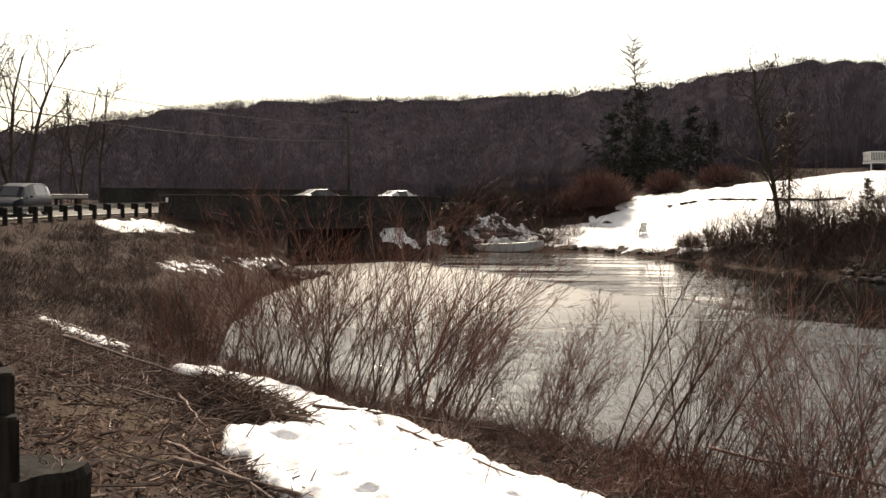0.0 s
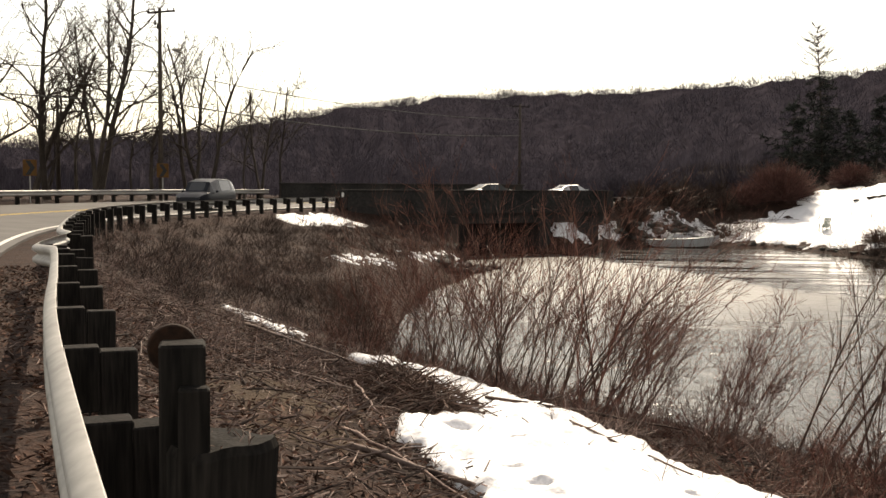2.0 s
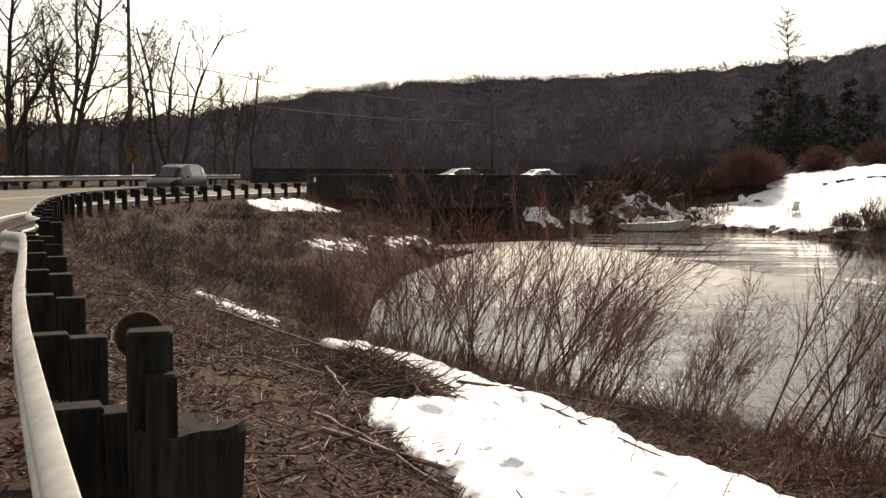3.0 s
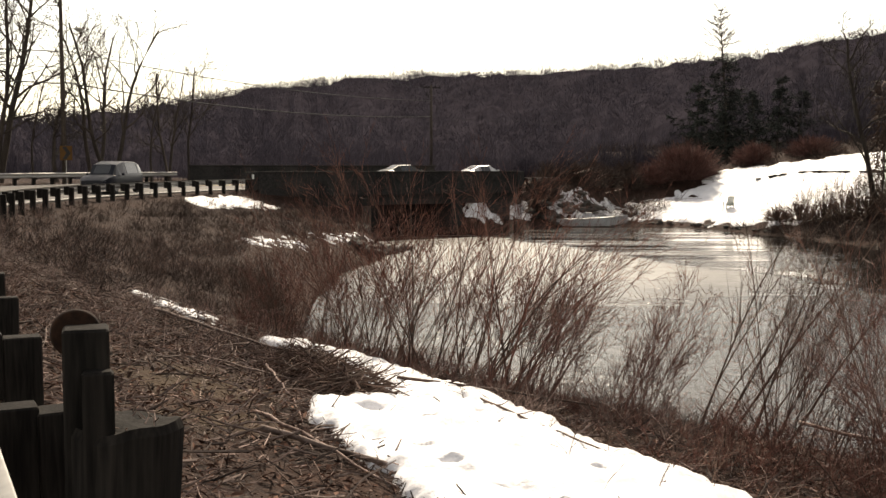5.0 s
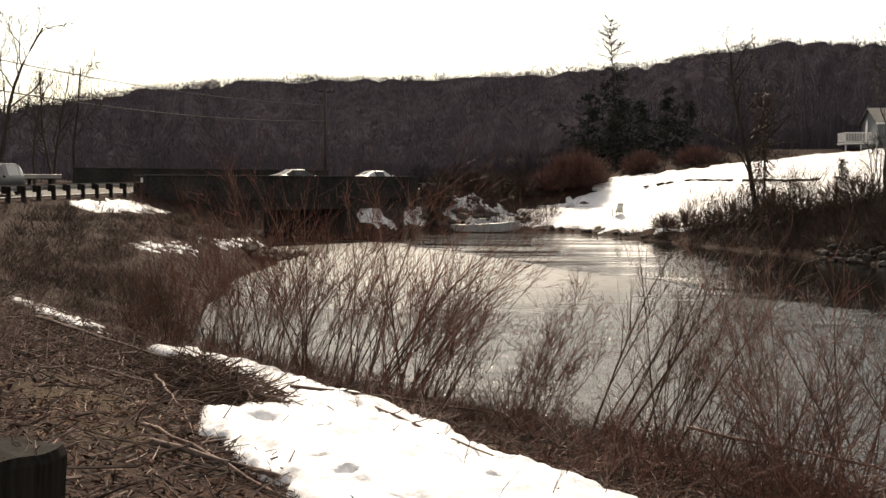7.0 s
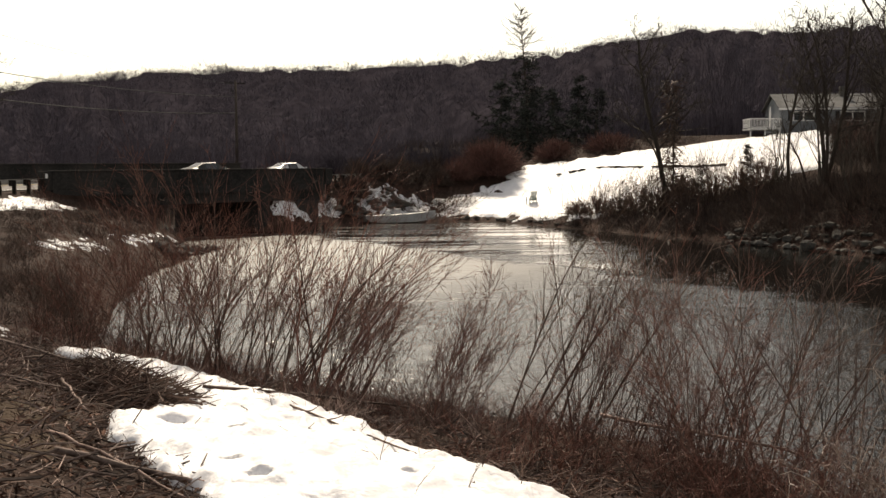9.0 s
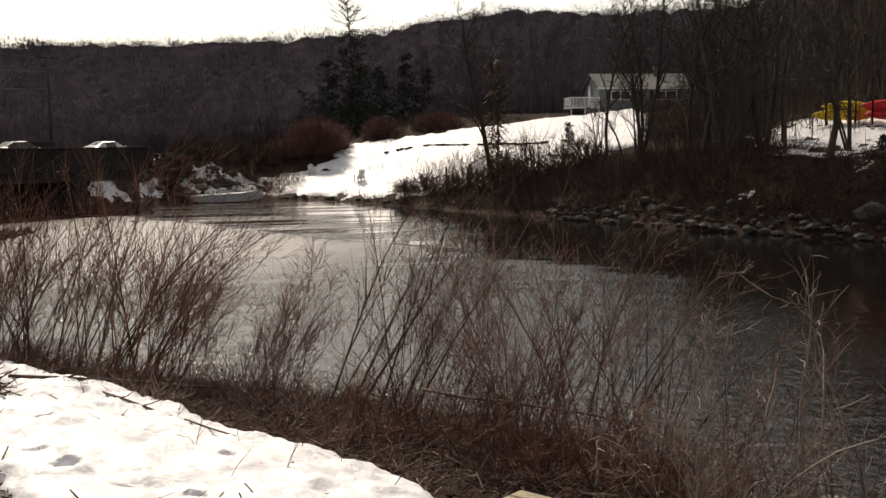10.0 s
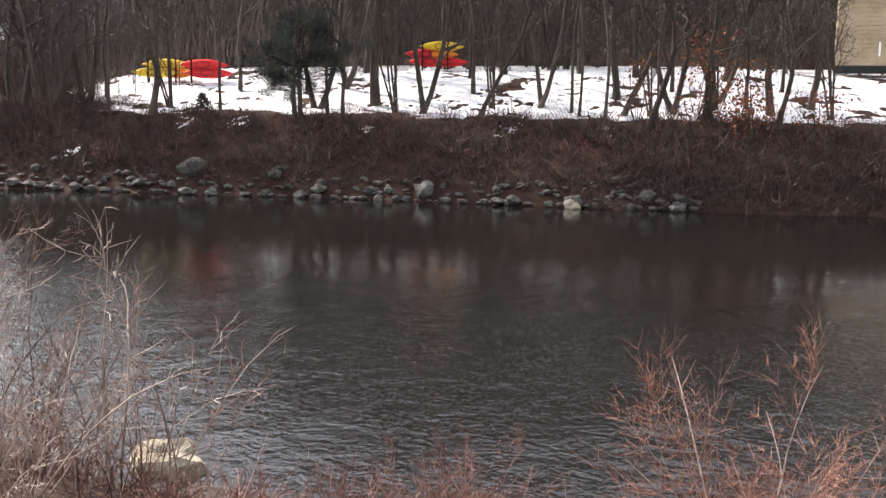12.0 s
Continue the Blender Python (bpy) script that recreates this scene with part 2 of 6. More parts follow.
    breeze = math_node("MAXIMUM", breeze, math_node("MULTIPLY", streaks, 0.8))
    # a gust chops the water below the bridge
    puff = n.new("ShaderNodeVectorMath")
    puff.operation = "DISTANCE"
    l.new(co.outputs["Object"], puff.inputs[0])
    puff.inputs[1].default_value = (0.5, 59.0, 0.0)
    gust = ramp_node(math_node("MULTIPLY_ADD", drift.outputs[0], 14.0, puff.outputs["Value"]), 34.0, 8.0)
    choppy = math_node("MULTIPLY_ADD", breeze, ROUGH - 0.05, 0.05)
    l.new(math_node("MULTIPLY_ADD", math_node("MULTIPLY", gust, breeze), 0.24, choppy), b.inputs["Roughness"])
    tall = n.new("ShaderNodeMath")
    tall.operation = "MULTIPLY"
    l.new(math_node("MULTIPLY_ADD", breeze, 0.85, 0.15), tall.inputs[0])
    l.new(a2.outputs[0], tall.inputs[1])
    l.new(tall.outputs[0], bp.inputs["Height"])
    l.new(bp.outputs[0], b.inputs["Normal"])
    return m


WAVE, ROUGH = 0.058, 0.22
M_WATER = water_material()


# ---- lie of the land ----
WATER = -3.45
# the guard rail's line along the road's river side, past the camera to the bridge
RAIL = np.array([(21.0, -36), (0.36, -0.1), (-1.38, 2.65), (-3.85, 6.8), (-5.8, 10.4), (-9.7, 17.4), (-13.9, 25.6), (-16.8, 32.1), (-18.7, 38.5), (-19.8, 46), (-20.0, 52), (-19.6, 59), (-18.7, 66), (-17.9, 69.5), (-1.1, 84.0), (-1.2, 88.2), (0.3, 93.5), (4.6, 99), (10.0, 105.0), (18, 111.5), (45, 124), (130, 150)])
NEAR_SHORE = np.array([(40, -30), (27, -14), (17.5, -3), (13, 3.8), (9.8, 8.4), (7.9, 11.6), (5.3, 15.2), (2, 18.2), (-2.0, 21), (-5.3, 25.5), (-7.0, 31), (-8.1, 40), (-8.7, 49), (-7.9, 57), (-8.3, 63), (-13, 71), (-22, 82), (-40, 98), (-90, 125)])
FAR_SHORE = np.array([(-80, 140), (-34, 110), (-16, 93), (-8.5, 83.5), (-6.2, 79.8), (-3.2, 79.9), (-0.4, 83.6), (2.6, 89.2), (8, 91), (12.2, 90.2), (15.2, 85), (18.2, 79), (21.2, 71), (24.2, 65), (28.6, 54), (33.5, 46), (38.2, 39), (43.6, 28.7), (47.5, 22), (51.4, 16.6), (60, 4), (75, -25)])


def to_line(x, y, line):
    """The distance to a polyline, and the side: plus to its right."""
    best, side = np.full(x.shape, 1e9), np.ones(x.shape)
    for (ax, ay), (bx, by) in zip(line[:-1], line[1:]):
        dx, dy = bx - ax, by - ay
        k = np.clip(((x - ax) * dx + (y - ay) * dy) / (dx * dx + dy * dy), 0, 1)
        d = np.hypot(x - ax - k * dx, y - ay - k * dy)
        s = np.where((y - ay) * dx - (x - ax) * dy < 0, 1.0, -1.0)
        side = np.where(d < best - 1e-9, s, side)
        best = np.minimum(best, d)
    return best, side


def smooth(v, a, b):
    k = np.clip((v - a) / (b - a), 0, 1)
    return k * k * (3 - 2 * k)


# From 35 degrees on the crest is unseen, raised to darken the river's mirror.
RIDGE_AZ = [-60, -40, -32, -26, -20.7, -14.4, -11, -5.5, 3.3, 7.8, 12, 13.7, 17.8, 24, 31, 35, 40, 50, 80]
RIDGE_EL = [1.6, 1.9, 2.15, 2.5, 3.15, 4.25, 4.65, 5.0, 5.15, 5.45, 5.75, 6.2, 6.7, 6.6, 6.8, 10, 17, 20, 18]


def height(x, y):
    """The ground's height, all round, before any roughness."""
    x, y = np.asarray(x, float), np.asarray(y, float)
    dn, sn = to_line(x, y, NEAR_SHORE)
    df, sf = to_line(x, y, FAR_SHORE)
    dr, sr = to_line(x, y, RAIL)
    sn, sf = -sn, -sf                       # plus on land
    # camera's side: a bank from the rail to the water
    t = dn / np.maximum(dn + dr, 1e-6)
    p = np.interp(t, [0, .06, .14, .3, .5, .7, .85, .95, 1], [0, .22, .38, .5, .60, .71, .82, .95, 1])
    q = np.interp(t, [0, .06, .3, .5, .7, .85, .95, 1], [0, .09, .33, .5, .66, .80, .93, 1])
    p = p + (q - p) * smooth(x, 4.5, 7.5)
    river_side = WATER * (1 - p)
    road_side = np.minimum(0.045 * np.clip(dr - 1.2, 0, 9) - 0.07, WATER + 0.9 * dn)
    near = np.where(sr > 0, river_side, road_side)
    # far side: a steep bank in the south, a lawn in the north
    steep = np.interp(df, [0, 1, 3, 6, 10, 20, 40, 80], [WATER, -2.7, -1.3, .45, .95, 3.4, 4.6, 6])
    lawn = np.interp(df, [0, 1.5, 4, 6, 9, 13, 19, 33, 60], [WATER, -3.05, -2.5, -1.75, -.3, 1.3, 2.5, 4.3, 4.8])
    lawn = lawn - 1.0 * smooth(df, 5, 9) * smooth(-x, -24, -15)
    far = steep + (lawn - steep) * smooth(y, 58, 74)
    far = far + (np.minimum(0.0, WATER + (0.75 + 0.75 * smooth(-x, -3, 1)) * df) - far) * smooth(-x, -9.5, -3)
    bed = np.where(sr < 0, 1 - smooth(dr, 10, 16), 1 - smooth(dr, 0.8, 5)) * smooth(y, 80, 86)
    far = far + (np.minimum(-0.1, WATER + 0.95 * df) - far) * bed
    z = np.where(sn > 0, near, np.where(sf > 0, far, WATER - 0.25 * np.minimum(np.minimum(dn, df), 6) - 0.05))
    land = (sn > 0) | (sf > 0)
    r, az = np.hypot(x, y), np.degrees(np.arctan2(x, y))
    top = 1.6 + 370 * np.tan(np.radians(np.interp(az, RIDGE_AZ, RIDGE_EL))) - 6.5
    rise = smooth(r, 135 - 50 * smooth(az, 25, 40), 370) * (np.abs(az) < 100)
    return np.where(land, z + np.maximum(top - z, 0) * rise, z)


# ---- mesh helpers ----
class Shape:
    """Collects verts and faces of one mesh."""

    def __init__(self):
        self.v, self.f, self.n = [], [], 0

    def add(self, verts, faces):
        verts = np.asarray(verts, float)
        self.v.append(verts)
        self.f.extend([tuple(int(i) + self.n for i in f) for f in faces])
        self.n += len(verts)

    def tube(self, pts, radii, sides=5, cap=True):
        pts, k = np.asarray(pts, float), len(pts)
        radii = np.broadcast_to(np.asarray(radii, float), (k,))
        tan = np.gradient(pts, axis=0)
        tan /= np.linalg.norm(tan, axis=1)[:, None] + 1e-12
        up = np.where(np.abs(tan[:, 2:3]) > 0.9, np.array([[1.0, 0, 0]]), np.array([[0, 0, 1.0]]))
        u = np.cross(tan, up)
        u /= np.linalg.norm(u, axis=1)[:, None] + 1e-12
        w = np.cross(tan, u)
        a = np.arange(sides) * 2 * np.pi / sides
        ring = pts[:, None] + radii[:, None, None] * (np.cos(a)[None, :, None] * u[:, None] + np.sin(a)[None, :, None] * w[:, None])
        n0, s = self.n, sides
        self.v.append(ring.reshape(-1, 3))
        self.n += k * s
        for i in range(k - 1):
            r0, r1 = n0 + i * s, n0 + (i + 1) * s
            for j in range(s):
                j2 = (j + 1) % s
                self.f.append((r0 + j, r0 + j2, r1 + j2, r1 + j))
        if cap:
            self.f.append(tuple(n0 + j for j in reversed(range(s))))
            self.f.append(tuple(n0 + (k - 1) * s + j for j in range(s)))

    def ribbon(self, pts, radii, g):
        """A thin twig as a narrow blade turned at random."""
        pts, k = np.asarray(pts, float), len(pts)
        t = pts[-1] - pts[0]
        w = np.cross(t, g.normal(0, 1, 3))
        w /= np.linalg.norm(w) + 1e-12
        r = np.asarray(radii, float)[:, None] * w[None]
        n0 = self.n
        self.v.append(np.concatenate([pts - r, pts + r]))
        self.n += 2 * k
        self.f.extend([(n0 + i, n0 + i + 1, n0 + k + i + 1, n0 + k + i) for i in range(k - 1)])

    def box(self, size, m=Matrix.Identity(4), taper=1.0, bevel=0.0):
        bm = bmesh.new()
        bmesh.ops.create_cube(bm, size=1.0)
        for v in bm.verts:
            if v.co.z > 0:
                v.co.x, v.co.y = v.co.x * taper, v.co.y * taper
            v.co = Vector((v.co.x * size[0], v.co.y * size[1], v.co.z * size[2]))
        if bevel:
            bmesh.ops.bevel(bm, geom=bm.edges[:], offset=bevel, segments=1, affect="EDGES", profile=0.5)
        bm.verts.ensure_lookup_table()
        bm.verts.index_update()
        self.add([m @ v.co for v in bm.verts], [[v.index for v in f.verts] for f in bm.faces])
        bm.free()

    def arrays(self):
        return np.concatenate(self.v), self.f

    def mesh(self, name, soft=False):
        me = bpy.data.meshes.new(name)
        me.from_pydata(np.concatenate(self.v).tolist(), [], self.f)
        if soft:
            me.polygons.foreach_set("use_smooth", [True] * len(me.polygons))
        me.update()
        return me


def part(name, shape, material, parent=None, label="", m=None, soft=False):
    """Links a Shape or a mesh as one object under a thing or a part."""
    me = shape if isinstance(shape, bpy.types.Mesh) else shape.mesh(name, soft)
    if not me.materials:
        me.materials.append(material)
    ob = new(name, me)
    if me.materials[0] != material:
        ob.material_slots[0].link = "OBJECT"
        ob.material_slots[0].material = material
    if parent is not None:
        ob.parent = parent
    if m is not None:
        ob.matrix_basis = m
    return tagged(ob, label=label)


def thing(name, m, label, category, group="", kind=""):
    ob = new(name)
    ob.empty_display_size = 0.2
    ob.matrix_basis = m
    return tagged(ob, label, category, group, kind)


def stuff(name, shape, material, label, category, soft=False):
    return tagged(part(name, shape, material, soft=soft), label, category, kind="stuff")


def scatter(pieces, places, scales, turns, leans=None):
    """Joins many copies of template arrays into one Shape. pieces: list of (verts, faces)."""
    out = Shape()
    for i, (p, s, a) in enumerate(zip(places, scales, turns)):
        v, f = pieces[i % len(pieces)]
        c, d = math.cos(a), math.sin(a)
        w = v * s
        if leans is not None:
            w = w + np.stack([w[:, 2] * leans[i][0], w[:, 2] * leans[i][1], 0 * w[:, 2]], 1)
        w = np.stack([w[:, 0] * c - w[:, 1] * d, w[:, 0] * d + w[:, 1] * c, w[:, 2]], 1) + np.asarray(p)
        n0 = out.n
        out.v.append(w)
        out.n += len(w)
        out.f.extend([tuple(q + n0 for q in face) for face in f])
    return out


def ground_at(x, y):
    return float(height(np.array([x]), np.array([y]))[0])


def wavy(x, y, size, seed=0.0):
    """Smooth noise of arrays, about -1 to 1."""
    flat = [noise.noise(Vector((a / size, b / size, seed))) for a, b in zip(np.ravel(x), np.ravel(y))]
    return np.array(flat).reshape(np.shape(x))


# ---- ground, one sheet to the horizon ----
def spread(a, b, step, far, k):
    mid = np.arange(a, b + step, step)
    out = np.geomspace(step, far, k)
    return np.concatenate([a - np.cumsum(out)[::-1], mid, mid[-1] + np.cumsum(out)])


def sheet(xs, ys, zf):
    gx, gy = np.meshgrid(xs, ys)
    gz = zf(gx, gy)
    nx, ny = len(xs), len(ys)
    v = np.stack([gx, gy, gz], -1).reshape(-1, 3)
    i = (np.arange(ny - 1)[:, None] * nx + np.arange(nx - 1)[None]).ravel()
    f = np.stack([i, i + 1, i + nx + 1, i + nx], 1)
    return v, f


def rough_ground(x, y):
    z = height(x, y)
    near = (np.hypot(x, y) < 130)
    bump = np.zeros_like(z)
    idx = np.where(near)
    bump[idx] = 0.07 * wavy(x[idx], y[idx], 1.7) + 0.035 * wavy(x[idx], y[idx], 0.7, 5)
    dr, sr = to_line(x, y, RAIL)
    calm = np.where(sr < 0, smooth(dr, 11, 14), smooth(dr, 0.3, 1.5))
    return z + bump * np.maximum(calm, 0.15 * (dr < 1.5))


gv, gf = sheet(spread(-42, 66, 0.6, 120, 26), spread(-8, 112, 0.6, 120, 26), rough_ground)
ground_mesh = bpy.data.meshes.new("ground")
ground_mesh.from_pydata(gv.tolist(), [], gf.tolist())
ground_mesh.polygons.foreach_set("use_smooth", [True] * len(ground_mesh.polygons))
tagged(part("ground", ground_mesh, M_GROUND), "brown winter ground of dead leaves and grass", "ground", kind="structure")

wv, wf = sheet(np.linspace(-95, 80, 2), np.linspace(-35, 145, 2), lambda x, y: 0 * x + WATER)
water_mesh = bpy.data.meshes.new("water")
water_mesh.from_pydata(wv.tolist(), [], wf.tolist())
tagged(part("water", water_mesh, M_WATER), "brown rippled river water that mirrors a bright sky", "water", kind="structure")


# ---- lines along the road ----
def along(line, step):
    """Points at even steps along a smoothed polyline, with the way and the left normal."""
    pts = np.asarray(line, float)
    for _ in range(3):
        q = np.empty((2 * len(pts) - 2, 2))
        q[0::2], q[1::2] = 0.75 * pts[:-1] + 0.25 * pts[1:], 0.25 * pts[:-1] + 0.75 * pts[1:]
        pts = np.concatenate([pts[:1], q, pts[-1:]])
    s = np.concatenate([[0], np.cumsum(np.hypot(*np.diff(pts, axis=0).T))])
    u = np.arange(0, s[-1], step)
    p = np.stack([np.interp(u, s, pts[:, 0]), np.interp(u, s, pts[:, 1])], 1)
    d = np.gradient(p, axis=0)
    d /= np.linalg.norm(d, axis=1)[:, None]
    return p, d, np.stack([-d[:, 1], d[:, 0]], 1)


ROAD_P, ROAD_D, ROAD_N = along(RAIL[:-1], 1.0)


def strip(inner, outer, lift, thick=0.0):
    """A band along the road between two offsets to the rail's left."""
    s = Shape()
    rows = []
    for o in (inner, outer):
        z = 0.045 * np.clip(o - 1.2, 0, 9) + lift
        rows.append(np.concatenate([ROAD_P + ROAD_N * o, np.full((len(ROAD_P), 1), z)], 1))
    k = len(ROAD_P)
    s.add(np.concatenate(rows), [(i + 1, i, k + i, k + i + 1) for i in range(k - 1)])
    if thick:
        low = [r - np.array([0, 0, thick]) for r in rows]
        s.add(np.concatenate([rows[0], low[0]]), [(i, i + 1, k + i + 1, k + i) for i in range(k - 1)])
        s.add(np.concatenate([rows[1], low[1]]), [(i + 1, i, k + i, k + i + 1) for i in range(k - 1)])
        s.add(np.concatenate(low), [(i, i + 1, k + i + 1, k + i) for i in range(k - 1)])
    return s


tagged(part("road", strip(1.35, 10.0, 0.0, 0.3), M_ASPHALT), "worn grey asphalt road that bends to a bridge", "road", kind="structure")
tagged(part("edge_line", strip(1.6, 1.75, 0.006), M_PAINT), "worn white edge line on the road", "road marking", kind="structure")
tagged(part("centre_line", strip(5.55, 5.66, 0.006), M_YELLOW_LINE), "faded yellow centre line on the road", "road marking", kind="structure")
tagged(part("centre_line", strip(5.80, 5.91, 0.006), M_YELLOW_LINE), "faded yellow centre line on the road", "road marking", kind="structure")


# ---- guard rails ----
def beam_mesh(p, n, z, face=1.0, mid=0.56):
    """A W-shaped steel beam swept along points; face: +1 faces to the left normal."""
    prof = [(0.0, 0.155), (0.03, 0.145), (0.075, 0.115), (0.083, 0.085), (0.075, 0.055), (0.02, 0.02), (0.0, 0.0), (0.02, -0.02), (0.075, -0.055), (0.083, -0.085), (0.075, -0.115), (0.03, -0.145), (0.0, -0.155)]
    s, k, m = Shape(), len(p), len(prof)
    v = []
    for back in (0.0, -0.006):
        for i in range(k):
            for o, h in prof:
                q = p[i] + n[i] * face * (o + back)
                v.append((q[0], q[1], z[i] + mid + h))
    f = []
    for i in range(k - 1):
        for j in range(m - 1):
            a, b = i * m + j, (i + 1) * m + j
            f += [(a, b, b + 1, a + 1), (k * m + a + 1, k * m + b + 1, k * m + b, k * m + a)]
        f += [(i * m, k * m + i * m, k * m + (i + 1) * m, (i + 1) * m), ((i + 1) * m - 1, (i + 2) * m - 1, k * m + (i + 2) * m - 1, k * m + (i + 1) * m - 1)]
    s.add(v, f)
    return s


def guardrail(line, label, z_at, face, near=None, bend=None):
    p, d, n = along(line, 0.19)
    rail = thing("guardrail", Matrix.Identity(4), label, "guard rail")
    z = np.array([z_at(q) for q in p])
    if bend is not None:
        p, z = bend(p, n, z)
    piece = 20
    for i in range(0, len(p) - 1, piece):
        j = min(i + piece + 2, len(p))
        part("rail", beam_mesh(p[i:j] + n[i:j] * face * 0.003 * ((i // piece) % 2), n[i:j], z[i:j], face), M_ZINC, rail, "galvanised W-beam", soft=True)
    post, block, bolt = Shape(), Shape(), Shape()
    post.box((0.15, 0.20, 1.75), pose(0, 0, 0.675 - 0.875), bevel=0.008)
    block.box((0.15, 0.19, 0.36), pose(0, 0, 0), bevel=0.008)
    pm, bm_ = post.mesh("post"), block.mesh("block")
    first = 5 if near is None else int(np.argmin(np.hypot(*(p - near).T))) % 10
    for i in range(first, len(p), 10):
        a = math.degrees(math.atan2(d[i][1], d[i][0]))
        q = p[i] - n[i] * face * 0.10
        part("block", bm_, M_POST, rail, m=pose(q[0], q[1], z[i] + mid_of(i), 0, 0, a))
        q = p[i] - n[i] * face * 0.297
        lean = ((i * 7) % 11 - 5) * 0.5
        part("post", pm, M_POST, rail, m=pose(q[0], q[1], z[i] + ((i * 3) % 5 - 2) * 0.012, lean * 0.5, lean, a))
    return rail


def mid_of(i):
    return 0.515 + ((i * 5) % 7 - 3) * 0.006


def dented(p, n, z):
    """A knock in the near rail, some seventeen metres off."""
    s = np.hypot(p[:, 0] + 8.4, p[:, 1] - 15.2)
    push = 0.28 * np.exp(-(s / 1.1) ** 2) - 0.2 * np.exp(-((np.hypot(p[:, 0] + 9.6, p[:, 1] - 17.4)) / 0.9) ** 2)
    return p + n * push[:, None], z - 0.06 * np.exp(-(s / 1.3) ** 2)


guardrail([(2.9, -4.7), *RAIL[1:14]], "galvanised W-beam guard rail on dark wooden posts beside the road", lambda q: 0.0, 1.0, near=(-2.16, 3.85), bend=dented)
guardrail([(-27, 28), (-30.3, 45), (-30.6, 52), (-30.1, 60), (-28.4, 70), (-25.4, 76.3)], "guard rail along the outer edge of the road bend", lambda q: 0.40, -1.0)
guardrail([(-0.8, 84.6), (-1.2, 88.2), (0.3, 93.5), (4.6, 99), (10.0, 105.0), (18, 111.5)], "guard rail beyond the bridge with white snow behind", lambda q: -0.1, 1.0)


# ---- bridge ----
def bridge():
    a, b = Vector((-17.9, 69.5)), Vector((-1.1, 84.0))
    way = (b - a).normalized()
    left = Vector((-way.y, way.x))
    length, ang = (b - a).length, math.degrees(math.atan2(way.y, way.x))
    top = thing("road_bridge", pose(a.x, a.y, 0, 0, 0, ang), "low dark concrete road bridge over the river", "bridge")
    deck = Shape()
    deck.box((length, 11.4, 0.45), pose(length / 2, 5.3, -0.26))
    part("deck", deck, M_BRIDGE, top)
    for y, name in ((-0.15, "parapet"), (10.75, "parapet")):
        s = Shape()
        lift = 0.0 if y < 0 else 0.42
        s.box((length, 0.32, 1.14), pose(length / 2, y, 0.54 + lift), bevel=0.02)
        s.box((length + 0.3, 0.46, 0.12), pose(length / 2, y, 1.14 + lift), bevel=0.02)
        part(name, s, M_BRIDGE, top, "dark stained and shaded concrete parapet with a pale coping" if y < 0 else "")
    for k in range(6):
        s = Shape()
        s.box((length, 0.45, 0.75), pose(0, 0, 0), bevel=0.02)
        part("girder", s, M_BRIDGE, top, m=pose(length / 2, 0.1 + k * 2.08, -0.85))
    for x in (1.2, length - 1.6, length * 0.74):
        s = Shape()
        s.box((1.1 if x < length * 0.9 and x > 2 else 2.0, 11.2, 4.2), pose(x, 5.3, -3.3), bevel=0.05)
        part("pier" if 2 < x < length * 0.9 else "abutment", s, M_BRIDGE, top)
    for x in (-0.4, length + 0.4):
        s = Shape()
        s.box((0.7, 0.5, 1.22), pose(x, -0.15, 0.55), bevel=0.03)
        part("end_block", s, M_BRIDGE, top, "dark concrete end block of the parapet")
    plate = Shape()
    plate.box((0.16, 0.012, 0.30), pose(-0.4, -0.408, 0.85), bevel=0.004)
    part("marker_plate", plate, M_WHITE, top, "small pale marker plate")


bridge()


# ---- snow ----
def inside(x, y, poly):
    """Signed distance to a closed outline, plus inside."""
    poly = np.asarray(poly, float)
    ring = np.concatenate([poly, poly[:1]])
    d, _ = to_line(x, y, ring)
    hit = np.zeros(x.shape, bool)
    for (ax, ay), (bx, by) in zip(ring[:-1], ring[1:]):
        cross = ((ay > y) != (by > y)) & (x < (bx - ax) * (y - ay) / (by - ay + 1e-12) + ax)
        hit ^= cross
    return np.where(hit, d, -d)


